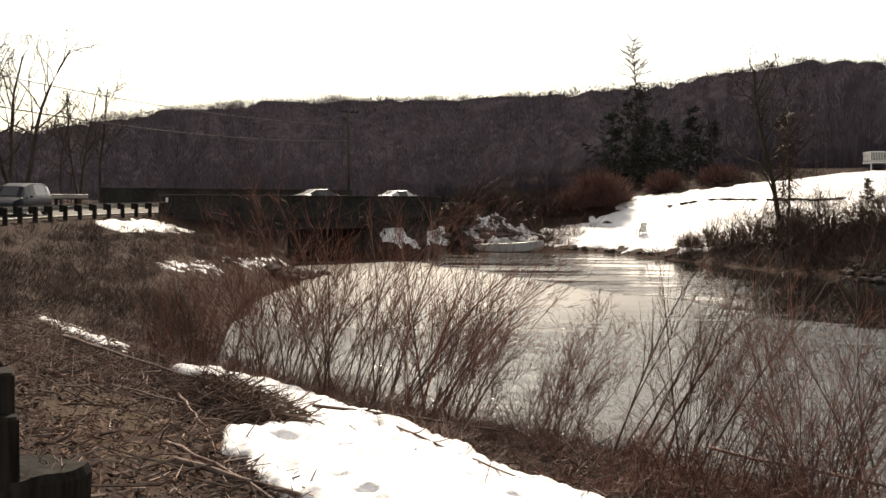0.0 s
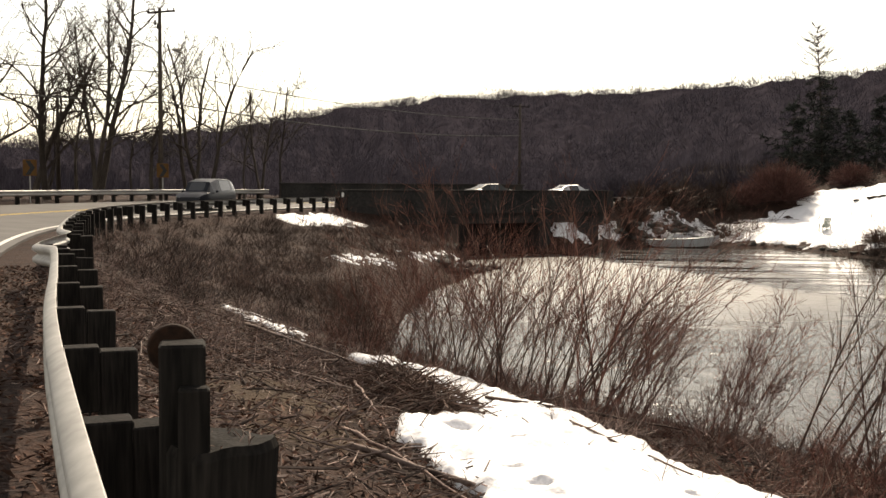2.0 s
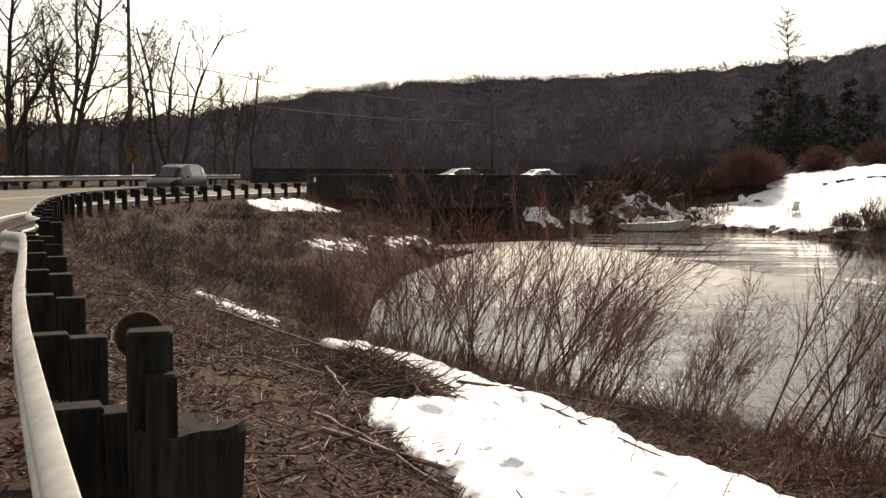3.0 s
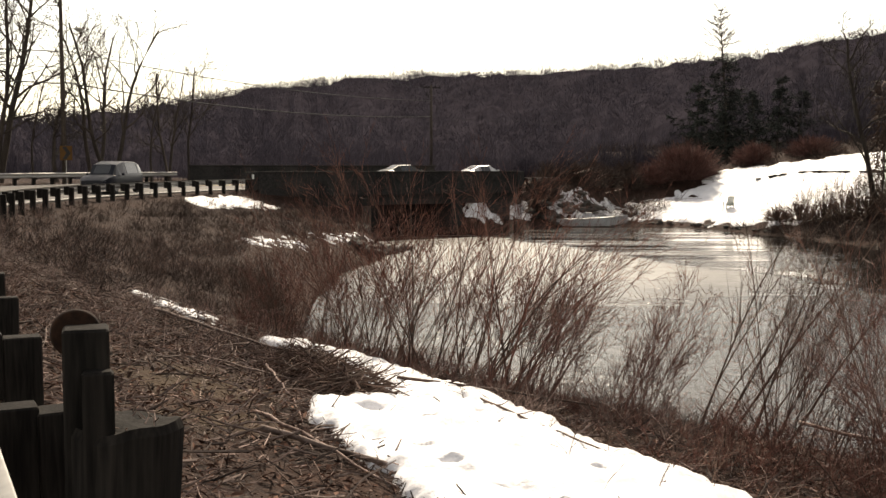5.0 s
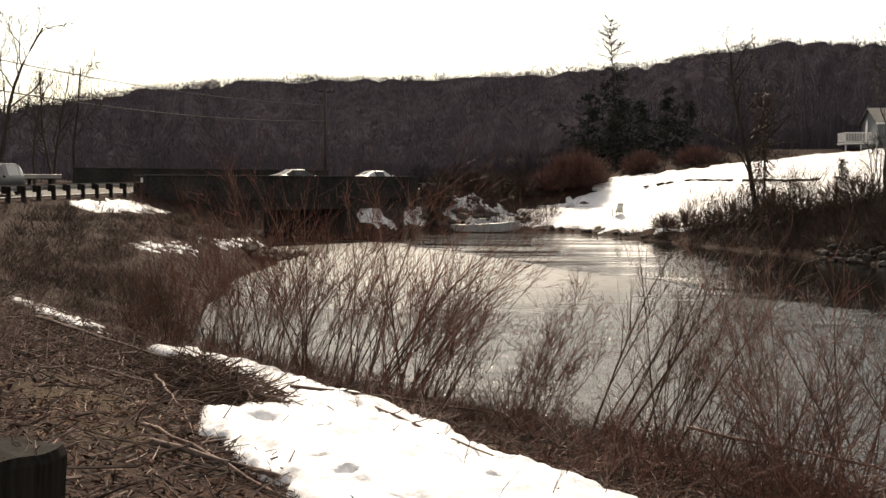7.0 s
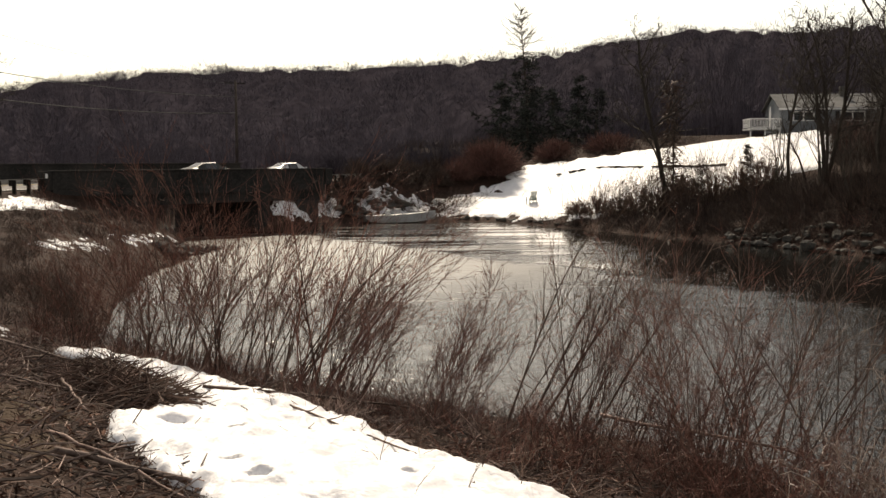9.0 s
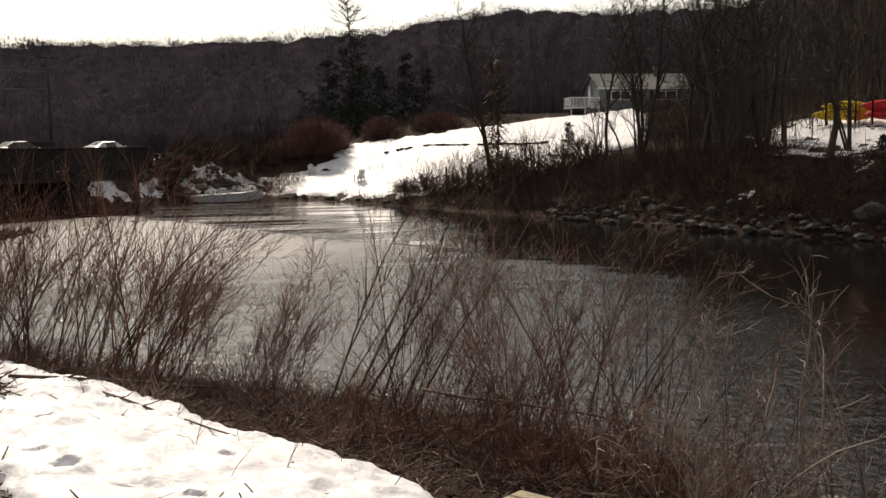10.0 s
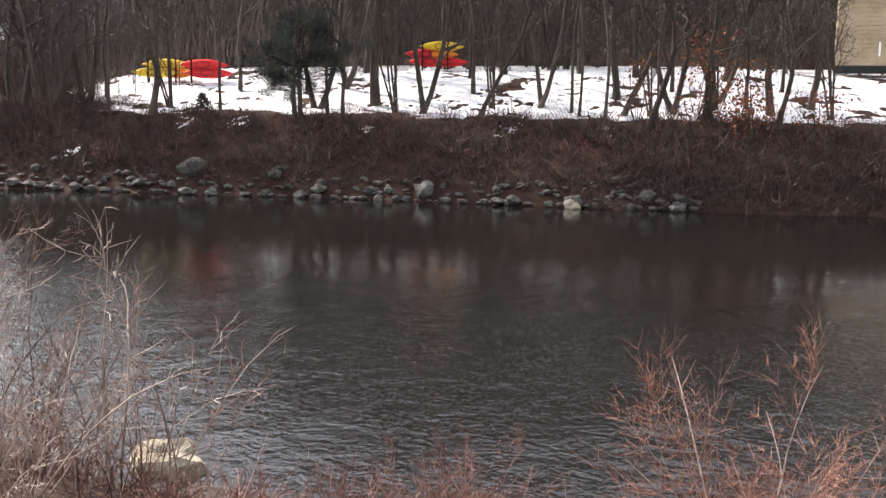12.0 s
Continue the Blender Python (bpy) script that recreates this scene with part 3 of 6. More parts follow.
def snow_patch(outline, step, thick, ragged, label, soft_edge=0.25, seed=1.0, holes=(), size=0.6, bare=None):
    o = np.asarray(outline, float)
    xs = np.arange(o[:, 0].min() - 0.5, o[:, 0].max() + 0.5, step)
    ys = np.arange(o[:, 1].min() - 0.5, o[:, 1].max() + 0.5, step)
    gx, gy = np.meshgrid(xs, ys)
    d = inside(gx, gy, o) + ragged * wavy(gx, gy, size, seed) + 0.5 * ragged * wavy(gx, gy, size * 0.35, seed + 3)
    if bare is not None:
        d = np.minimum(d, (wavy(gx, gy, size * 0.9, seed + 20) + 0.8 * wavy(gx, gy, size * 0.3, seed + 23) + 0.5 * wavy(gx, gy, size * 0.12, seed + 27) + bare) * 1.4)
    lift = thick * (1 - np.exp(-np.clip(d, 0, None) / soft_edge)) * (1 + 0.45 * wavy(gx, gy, size * 0.8, seed + 9)) + 0.16 * thick * wavy(gx, gy, size * 0.25, seed + 6) + 0.07 * thick * wavy(gx, gy, size * 0.12, seed + 16)
    lift = np.where(d > 0, np.maximum(lift, 0.004), -0.05 + np.maximum(d, -0.4) * 0.6)
    for hx, hy, hr in holes:
        lift = lift - np.minimum(thick, 0.13) * np.exp(-(((gx - hx) / hr) ** 2 + ((gy - hy) / (hr * 0.75)) ** 2) ** 2)
    gz = rough_ground(gx, gy) + 0.02 + lift
    nx = len(xs)
    keep = d > -0.4 if step > 0.12 else d > -0.15
    i = (np.arange(len(ys) - 1)[:, None] * nx + np.arange(nx - 1)[None])
    ok = keep[:-1, :-1] | keep[1:, :-1] | keep[:-1, 1:] | keep[1:, 1:]
    i = i[ok]
    faces = np.stack([i, i + 1, i + nx + 1, i + nx], 1)
    used, inv = np.unique(faces, return_inverse=True)
    v = np.stack([gx, gy, gz], -1).reshape(-1, 3)[used]
    me = bpy.data.meshes.new("snow_patch")
    me.from_pydata(v.tolist(), [], inv.reshape(-1, 4).tolist())
    me.polygons.foreach_set("use_smooth", [True] * len(me.polygons))
    return tagged(part("snow_patch", me, M_SNOW), label, "snow", kind="stuff")


NEAR_SNOW = [(-4.6, 17.9), (-3.9, 18.0), (-3.0, 17.3), (-2.1, 16.4), (-1.4, 14.8), (-0.75, 14.2), (0.0, 12.8), (0.7, 11.4), (1.2, 10.5), (1.7, 9.9), (2.1, 9.2), (2.3, 8.6), (2.25, 7.9), (1.8, 6.9), (0.9, 6.2), (-0.1, 6.4), (-0.8, 7.4), (-1.0, 8.0), (-1.25, 8.5), (-1.6, 9.0), (-1.75, 9.6), (-2.1, 9.9), (-2.4, 11.5), (-2.1, 12.0), (-1.7, 12.3), (-1.7, 13.0), (-2.4, 14.5), (-3.4, 16.2), (-4.3, 16.9)]
HOLES = [(-1.66, 10.75, 0.15), (-1.0, 10.6, 0.07), (-0.15, 10.9, 0.09), (-0.92, 9.1, 0.08), (-0.65, 8.6, 0.09), (0.6, 9.1, 0.06), (0.3, 7.9, 0.08), (-0.2, 8.05, 0.06)]
snow_patch(NEAR_SNOW, 0.04, 0.17, 0.16, "melting crusted snow bank with old footprints", 0.16, 1.0, HOLES, 0.45)
snow_patch([(-9.0, 23.6), (-8.2, 23.6), (-7.2, 22.2), (-6.0, 20.2), (-6.3, 20.0), (-7.6, 21.6), (-8.7, 22.9)], 0.06, 0.035, 0.3, "thin strip of old snow in the brush", 0.1, 2.0, size=0.4, bare=0.2)
snow_patch([(-12.6, 44.8), (-12.2, 48.5), (-11.4, 50.5), (-10.2, 49.2), (-9.9, 47.0), (-11, 45)], 0.1, 0.05, 0.85, "old snow patch on the flat bank", 0.2, 3.0, size=0.7, bare=-0.15)
snow_patch([(-11.0, 52.5), (-10.3, 55.5), (-8.9, 60.5), (-8.3, 60.0), (-9.0, 56), (-9.8, 52.5)], 0.12, 0.06, 0.8, "broken snow between stones on the shore", 0.2, 4.0, size=0.6, bare=-0.12)
snow_patch([(-18.9, 57.5), (-18.2, 65), (-17.2, 67.5), (-15.8, 67.6), (-16.2, 62.5), (-17.4, 57)], 0.15, 0.10, 0.7, "old snow patch on the road embankment", 0.2, 5.0, size=1.0)
LAWN = [(9.0, 93.2), (12.6, 92.0), (15.7, 87.6), (19.2, 82.8), (22.6, 79.2), (26.5, 76.4), (30.5, 74.0), (34.5, 73.0), (38.5, 80), (44, 92), (46.5, 99.5), (42, 100.0), (36, 100.2), (31, 99.2), (25.0, 100.0), (21.0, 101.5), (18.8, 104.0), (16.5, 102.0), (14.8, 99.5), (11.8, 99.0), (9.5, 97)]
snow_patch(LAWN, 0.3, 0.20, 1.7, "smooth snow on the sloping lawn by the river", 0.3, 6.0, size=1.6)
snow_patch([(-5.3, 80.9), (-4.0, 82.9), (-1.6, 85.9), (-0.3, 88.9), (1.1, 89.0), (0.0, 86.1), (-2.4, 82.0), (-3.4, 80.8)], 0.1, 0.09, 0.5, "patchy snow on the stony slope beside the bridge", 0.2, 7.0, size=0.9, bare=0.5)
snow_patch([(1.8, 90.8), (2.8, 92.6), (5.0, 94.2), (8.0, 95.4), (10.8, 95.4), (12.0, 93.4), (8.4, 92.2), (5.6, 91.4), (3.2, 90.4)], 0.14, 0.09, 0.9, "patchy snow among the brush beside the bridge", 0.2, 7.5, size=1.0, bare=0.35)
FLAT = [(35.0, 57.5), (40.6, 50.0), (45.0, 43.5), (48.5, 36.5), (52.0, 30.0), (56.5, 22.5), (60, 15.5), (80, 12), (84, 30), (78, 44), (68, 56), (58, 64), (46, 70), (38, 64)]
snow_patch(FLAT, 0.25, 0.05, 2.2, "patchy snow on the wooded far bank", 0.3, 9.0, size=3.2, bare=0.42)


for i, (x, y, r) in enumerate(((39.0, 48.1, 0.7), (31.9, 53.6, 0.5), (46.3, 34.6, 0.7), (37.0, 50.6, 0.6), (42.6, 41.6, 0.5), (49.0, 30.2, 0.6))):
    ring = [(x + r * math.cos(a) * (1 + 0.4 * math.sin(3 * a + i)), y + 0.7 * r * math.sin(a)) for a in np.linspace(0, 5.6, 9)]
    snow_patch(ring, 0.1, 0.03, 0.35, "scrap of old snow in the brush on the far bank", 0.2, 30.0 + i, size=0.5, bare=0.1)


# ---- plants ----
def bent(p, d, length, k, curl, rng, droop=0.0):
    """A wandering line of k points from p along d."""
    p, d = np.array(p, float), np.array(d, float)
    d /= np.linalg.norm(d)
    out = [p.copy()]
    for i in range(k - 1):
        d = d + rng.normal(0, curl, 3) + np.array([0, 0, -droop])
        d /= np.linalg.norm(d)
        p = p + d * length / (k - 1)
        out.append(p.copy())
    return np.array(out), d


def bare_tree(seed, tall, r0, trunks=1, lean=(0.0, 0.0), first=0.3, spread_=0.9, levels=3, count=(9, 6, 5), sides=(7, 5, 3), thin=0.008, curl=0.06):
    """Trunk and limbs as two Shapes, rooted at the origin."""
    rng = np.random.default_rng(seed)
    trunk, limbs = Shape(), Shape()

    def grow(shape, p, d, length, r, level):
        k = (9, 6, 4, 3)[level]
        pts, _ = bent(p, d, length, k, curl * (1 + 0.9 * level), rng, -0.03 if level else 0)
        rad = r * np.linspace(1, 0.28 if level == 0 else 0.2, k) ** (0.8 if level == 0 else 1)
        rad = np.maximum(rad, thin)
        if level == 0:
            rad[0] *= 1.35
        if level < 3:
            shape.tube(pts, rad, sides[min(level, 2)], cap=False)
        else:
            shape.ribbon(pts, rad * 1.15, rng)
        if level >= levels:
            return
        n = count[min(level, len(count) - 1)]
        for i in range(n):
            u = first + (1 - first) * (i + rng.random()) / n if level == 0 else 0.2 + 0.8 * (i + rng.random()) / n
            f = u * (k - 1)
            j = min(int(f), k - 2)
            q = pts[j] + (pts[j + 1] - pts[j]) * (f - j)
            t = pts[j + 1] - pts[j]
            t /= np.linalg.norm(t)
            side = rng.normal(0, 1, 3)
            side -= t * side.dot(t)
            side /= np.linalg.norm(side)
            w = t * rng.uniform(0.5, 0.95) + side * spread_ * rng.uniform(0.6, 1.0) + np.array([0, 0, 0.25])
            grow(limbs, q, w, length * (1.15 - 0.75 * u) * rng.uniform(0.38, 0.62), rad[j] * rng.uniform(0.4, 0.6), level + 1)

    for i in range(trunks):
        a = rng.random() * 6.28
        off = np.array([math.cos(a), math.sin(a), 0]) * r0 * 1.2 * (trunks > 1)
        d = np.array([lean[0] + rng.normal(0, 0.05 + 0.1 * (trunks > 1)), lean[1] + rng.normal(0, 0.05 + 0.1 * (trunks > 1)), 1.0])
        grow(trunk, off - np.array([0, 0, 0.4]), d, tall * rng.uniform(0.85, 1.05), r0, 0)
    return trunk, limbs


TREE_KINDS = {}


def tree_kind(key, **kw):
    t, l = bare_tree(**kw)
    TREE_KINDS[key] = (t.mesh("trunk", True), l.mesh("limbs"))


def put_tree(key, x, y, turn=0.0, scale=1.0, label="bare grey-brown winter tree", dz=0.0, group="", name="tree"):
    t = thing(name, pose(x, y, ground_at(x, y) + dz, 0, 0, turn) @ Matrix.Diagonal((scale, scale, scale, 1)), label, "tree", group)
    part("trunk", TREE_KINDS[key][0], M_BARK, t)
    part("crown", TREE_KINDS[key][1], M_BARK, t)
    return t


tree_kind("tall", seed=3, tall=15, r0=0.24, first=0.28, count=(15, 9, 6), thin=0.012, curl=0.10, spread_=1.1)
tree_kind("slim", seed=5, tall=12, r0=0.13, first=0.35, count=(11, 8, 6), thin=0.011, curl=0.085)
tree_kind("fork", seed=8, tall=12, r0=0.17, trunks=2, first=0.25, count=(10, 8, 5), thin=0.011, curl=0.09)
tree_kind("gnarl", seed=11, tall=11, r0=0.22, lean=(-0.15, 0), first=0.2, count=(11, 9, 6), thin=0.012, curl=0.13, spread_=1.2)
tree_kind("pole", seed=14, tall=13, r0=0.10, first=0.55, count=(7, 5, 3), thin=0.011, curl=0.035)
tree_kind("lean", seed=21, tall=11, r0=0.17, lean=(-0.45, 0.1), first=0.35, count=(8, 6, 4), thin=0.011, curl=0.1)
tree_kind("spreading", seed=33, tall=14, r0=0.26, first=0.16, count=(15, 10, 7), thin=0.012, curl=0.11, spread_=1.35)
tree_kind("clump", seed=25, tall=9, r0=0.09, trunks=4, first=0.3, count=(7, 5, 3), thin=0.010, curl=0.07)


def conifer(seed, tall, r0, base_w, bare_top=0.0, start=0.08, rows=26, per=7, needle=0.16, tuft=9):
    """An uneven evergreen: whorls of limbs that carry tufts of needles, the top left bare."""
    g = np.random.default_rng(seed)
    trunk, limbs, leaf = Shape(), Shape(), Shape()
    pts, _ = bent((0, 0, -0.3), (0, 0, 1), tall, 10, 0.02, g)
    trunk.tube(pts, r0 * np.linspace(1, 0.08, 10), 7)
    for i in range(rows):
        u = start + (0.98 - start) * (i + 0.6 * g.random()) / rows
        bare = u > 1 - bare_top
        w = base_w * (0.16 + 0.46 * (1 - u) / bare_top) if bare else base_w * ((1 - u) / (1 - start)) ** 0.6 * g.uniform(0.35, 1.2) + 0.15
        c = np.array([np.interp(u * tall, pts[:, 2], pts[:, 0]), np.interp(u * tall, pts[:, 2], pts[:, 1]), u * tall - 0.3])
        for k in range(per):
            a = g.random() * 6.28
            ln = w * g.uniform(0.45, 1.1)
            d = np.array([math.cos(a), math.sin(a), g.uniform(0.15, 0.75) if bare else g.uniform(-0.3, 0.3)])
            b, _ = bent(c, d, ln, 5, 0.09, g, -0.04 if bare else 0.02)
            limbs.tube(b, np.linspace(0.03, 0.012, 5) * (0.6 + r0 * 2) * (1.5 if bare else 1), 3, cap=False)
            if bare:
                for j in range(4):
                    e, _ = bent(b[2 + j % 3], b[3] - b[2] + g.normal(0, 0.25, 3), ln * 0.4, 3, 0.1, g)
                    limbs.tube(e, np.linspace(0.022, 0.013, 3) * (0.6 + r0 * 2), 3, cap=False)
                continue
            for j in range(max(2, int(ln / needle * 0.55))):
                m = b[1] + (b[4] - b[1]) * g.random() + g.normal(0, needle * 0.5, 3)
                for q in range(tuft):
                    e = g.normal(0, 1, 3)
                    e[2] *= 0.6
                    e /= np.linalg.norm(e)
                    f = np.cross(e, g.normal(0, 1, 3))
                    f /= np.linalg.norm(f)
                    o = m + e * needle * 0.7
                    leaf.add([o - e * needle, o + f * needle * 0.2, o + e * needle, o - f * needle * 0.2], [(0, 1, 2, 3)])
    return trunk, limbs, leaf


def put_conifer(name, x, y, label, **kw):
    t, l, n = conifer(**kw)
    top = thing(name, pose(x, y, ground_at(x, y)), label, "tree")
    part("trunk", t, M_BARK, top, soft=True)
    part("branchwork", l, M_BARK, top)
    part("foliage", n, M_PINE if kw["tall"] > 5 else M_NEEDLE, top, "dark green needles")
    return top


def round_pine(seed, tall, low, w, r0):
    """A small pine with a broad, broken crown of needle tufts on two stems."""
    g = np.random.default_rng(seed)
    trunk, limbs, leaf = Shape(), Shape(), Shape()
    for lean in (-0.10, 0.08):
        pts, _ = bent((lean * 2, 0, -0.3), (lean, 0.02, 1), tall * 0.9, 8, 0.03, g)
        trunk.tube(pts, r0 * np.linspace(1, 0.2, 8), 7, cap=False)
        for i in range(34):
            u = low + (0.98 - low) * (i + g.random()) / 34
            c = pts[0] + (pts[-1] - pts[0]) * u
            a = g.random() * 6.28
            reach = w * math.sin(math.pi * min(1, 0.22 + 0.72 * (u - low) / (1 - low))) ** 0.7 * g.uniform(0.45, 1.15)
            b, _ = bent(c, (math.cos(a), math.sin(a), g.uniform(-0.15, 0.4)), reach, 5, 0.1, g)
            limbs.tube(b, np.linspace(0.035, 0.012, 5), 3, cap=False)
            for j in range(5):
                m = b[2 + j % 3] + g.normal(0, 0.2, 3)
                for k in range(150):
                    e = g.normal(0, 1, 3)
                    e /= np.linalg.norm(e)
                    f = np.cross(e, g.normal(0, 1, 3))
                    f /= np.linalg.norm(f)
                    q = m + e * 0.22 + g.normal(0, 0.13, 3)
                    leaf.add([q - e * 0.11, q + f * 0.009, q + e * 0.11, q - f * 0.009], [(0, 1, 2, 3)])
    return trunk, limbs, leaf


def off_axis(t, amount, rng):
    """A direction that leaves t sideways by about that much."""
    side = rng.normal(0, 1, 3)
    side -= t * side.dot(t)
    side /= np.linalg.norm(side) + 1e-9
    return t + side * amount * rng.uniform(0.5, 1.4)


def shrub(seed, tall, stems, lean=(0.25, 0.0), fine=3.0, r=0.011, side=8, spread_=0.25, angle=0.45, curl=0.05, foot=0.35, low=0.25, arch=0.05, twig=0.0027, vary=(0.3, 1.5), thin=0.5):
    """A clump of arching stems that fan out, with crooked side branches and sprays of fine twigs."""
    rng = np.random.default_rng(seed)
    st, tw = Shape(), Shape()
    for i in range(stems):
        a = rng.random() * 6.28
        out = np.array([math.cos(a), math.sin(a), 0.0])
        root = out * foot * math.sqrt(rng.random()) - np.array([0, 0, 0.12])
        d = np.array([lean[0] * rng.uniform(*vary), lean[1], 1.0]) + out * spread_ * rng.uniform(0.1, 1.5)
        d /= np.linalg.norm(d)
        ln = tall * rng.uniform(0.45, 1.08)
        k, p, pts = 10, root, [root]
        sway = rng.normal(0, curl * 0.5, 3)
        for j in range(k - 1):
            d = d + sway + rng.normal(0, curl, 3) + np.array([d[0], d[1], 0]) * arch * (j / k)
            d /= np.linalg.norm(d)
            p = p + d * ln / (k - 1)
            pts.append(p)
        pts = np.array(pts)
        rad = r * (0.3 + 0.8 * ln / tall) * rng.uniform(0.7, 1.25) * np.linspace(1, 0.22, k)
        st.tube(pts, rad, 4, cap=False)
        for m in range(int(side * rng.uniform(0.7, 1.3))):
            u = low + (0.97 - low) * rng.random() ** 0.85
            j = min(int(u * (k - 1)), k - 2)
            q = pts[j] + (pts[j + 1] - pts[j]) * (u * (k - 1) - j)
            t = (pts[j + 1] - pts[j]) / np.linalg.norm(pts[j + 1] - pts[j])
            l2 = ln * rng.uniform(0.12, 0.46) * (1.15 - 0.7 * u)
            b, e = bent(q, off_axis(t, angle, rng), l2, 4, curl * 2.2, rng, -0.05)
            tw.tube(b, max(rad[j] * thin, twig) * np.linspace(1, 0.4, 4), 3, cap=False)
            for w in range(rng.poisson(fine)):
                jj = rng.integers(1, 4)
                t2 = (b[jj] - b[jj - 1]) / np.linalg.norm(b[jj] - b[jj - 1])
                c, _ = bent(b[jj], off_axis(t2, angle * 1.15, rng), l2 * rng.uniform(0.2, 0.6), 3, curl * 2.6, rng, -0.05)
                tw.ribbon(c, np.array([1.0, 0.85, 0.5]) * twig, rng)
    return st, tw


SHRUBS = {}


def shrub_kind(key, **kw):
    a, b = shrub(**kw)
    SHRUBS[key] = (a.mesh("base_growth", True), b.mesh("crown"))


def put_shrub(key, x, y, turn=0.0, scale=1.0, mat=None, label="leafless reddish willow shrub on the river bank", dz=0.0, z=None):
    base = ground_at(x, y) if z is None else z
    t = thing("shrub", pose(x, y, max(base, WATER) + dz, 0, 0, turn) @ Matrix.Diagonal((scale, scale, scale, 1)), label, "shrub", "shrubs on the river bank")
    part("base_growth", SHRUBS[key][0], M_PALE_SUNLIT_TWIG if mat is M_ORANGE_TWIG else (mat or M_TWIG), t)
    part("crown", SHRUBS[key][1], mat or M_RED_TWIG, t)
    return t


shrub_kind("willow", seed=1, tall=3.7, stems=22, lean=(0.32, 0.05), side=20, r=0.0125, spread_=0.34, angle=0.55, curl=0.04, fine=4.0, foot=0.45, arch=0.12)
shrub_kind("willow_b", seed=2, tall=3.4, stems=19, lean=(0.2, 0.0), side=20, r=0.0115, spread_=0.46, angle=0.6, curl=0.045, fine=4.0, foot=0.5, arch=0.12)
shrub_kind("willow_c", seed=12, tall=3.5, stems=18, lean=(0.46, 0.0), side=20, r=0.0125, spread_=0.40, angle=0.6, curl=0.045, fine=4.2, foot=0.4, arch=0.16)
shrub_kind("plume", seed=3, tall=2.1, stems=13, lean=(0.42, 0.0), side=18, fine=5.0, r=0.009, spread_=0.24, angle=0.5, curl=0.06, foot=0.28, arch=0.02)
shrub_kind("thick", seed=4, tall=4.1, stems=6, lean=(0.56, 0.1), vary=(0.75, 1.25), side=15, fine=3.4, r=0.020, spread_=0.12, angle=0.75, curl=0.045, foot=0.3, arch=0.06)
shrub_kind("thick_b", seed=5, tall=3.6, stems=6, lean=(0.38, 0.0), vary=(0.6, 1.3), side=14, fine=3.0, r=0.017, spread_=0.22, angle=0.8, curl=0.055, foot=0.35, arch=0.08)
shrub_kind("upright", seed=15, tall=3.3, stems=9, lean=(0.12, 0.0), side=14, fine=2.8, r=0.014, spread_=0.26, angle=0.75, curl=0.06, foot=0.4, arch=0.10)
shrub_kind("tangle", seed=6, tall=1.35, stems=26, lean=(0.1, 0.0), side=11, fine=3.4, r=0.0075, spread_=1.0, angle=1.0, curl=0.13, foot=0.5, low=0.08, arch=0.25)
shrub_kind("near", seed=9, tall=1.6, stems=9, lean=(0.0, 0.0), side=18, fine=13.0, r=0.0075, spread_=0.66, angle=0.85, curl=0.055, foot=0.10, low=0.3, twig=0.0012, thin=0.3)
shrub_kind("pale", seed=7, tall=1.9, stems=7, lean=(0.1, 0.0), side=9, fine=2.4, r=0.010, spread_=0.55, angle=0.85, curl=0.10, foot=0.25)


# ---- trees ----
LEFT = "trees beyond the road bend"
for key, x, y, a, s in (("spreading", -38.9, 60.4, 10, 1.1), ("spreading", -42.5, 61.5, 130, 1.15), ("spreading", -40.5, 69.5, 250, 0.95), ("tall", -42, 66, 10, 1.05), ("gnarl", -44, 62, 190, 1.3), ("tall", -38.4, 68, 80, 0.98), ("slim", -37.2, 69.5, 30, 0.8), ("tall", -36.1, 70.5, 200, 1.05), ("fork", -35.2, 68.3, 120, 1.1), ("slim", -34.3, 72, 60, 0.72), ("gnarl", -33.0, 73, 15, 0.75), ("fork", -31.2, 75, 240, 0.95), ("fork", -29.9, 75.5, 20, 1.0), ("slim", -28.0, 78, 100, 0.72), ("fork", -26.9, 79, 300, 0.7), ("slim", -25.8, 80, 10, 0.85), ("clump", -40.5, 71, 0, 1.0), ("pole", -43.5, 69, 0, 1.0), ("pole", -39.4, 74, 40, 0.9)):
    put_tree(key, x, y, a, s, "bare winter tree with crooked limbs beyond the road", group=LEFT)
RIGHT = "trees on the far bank"
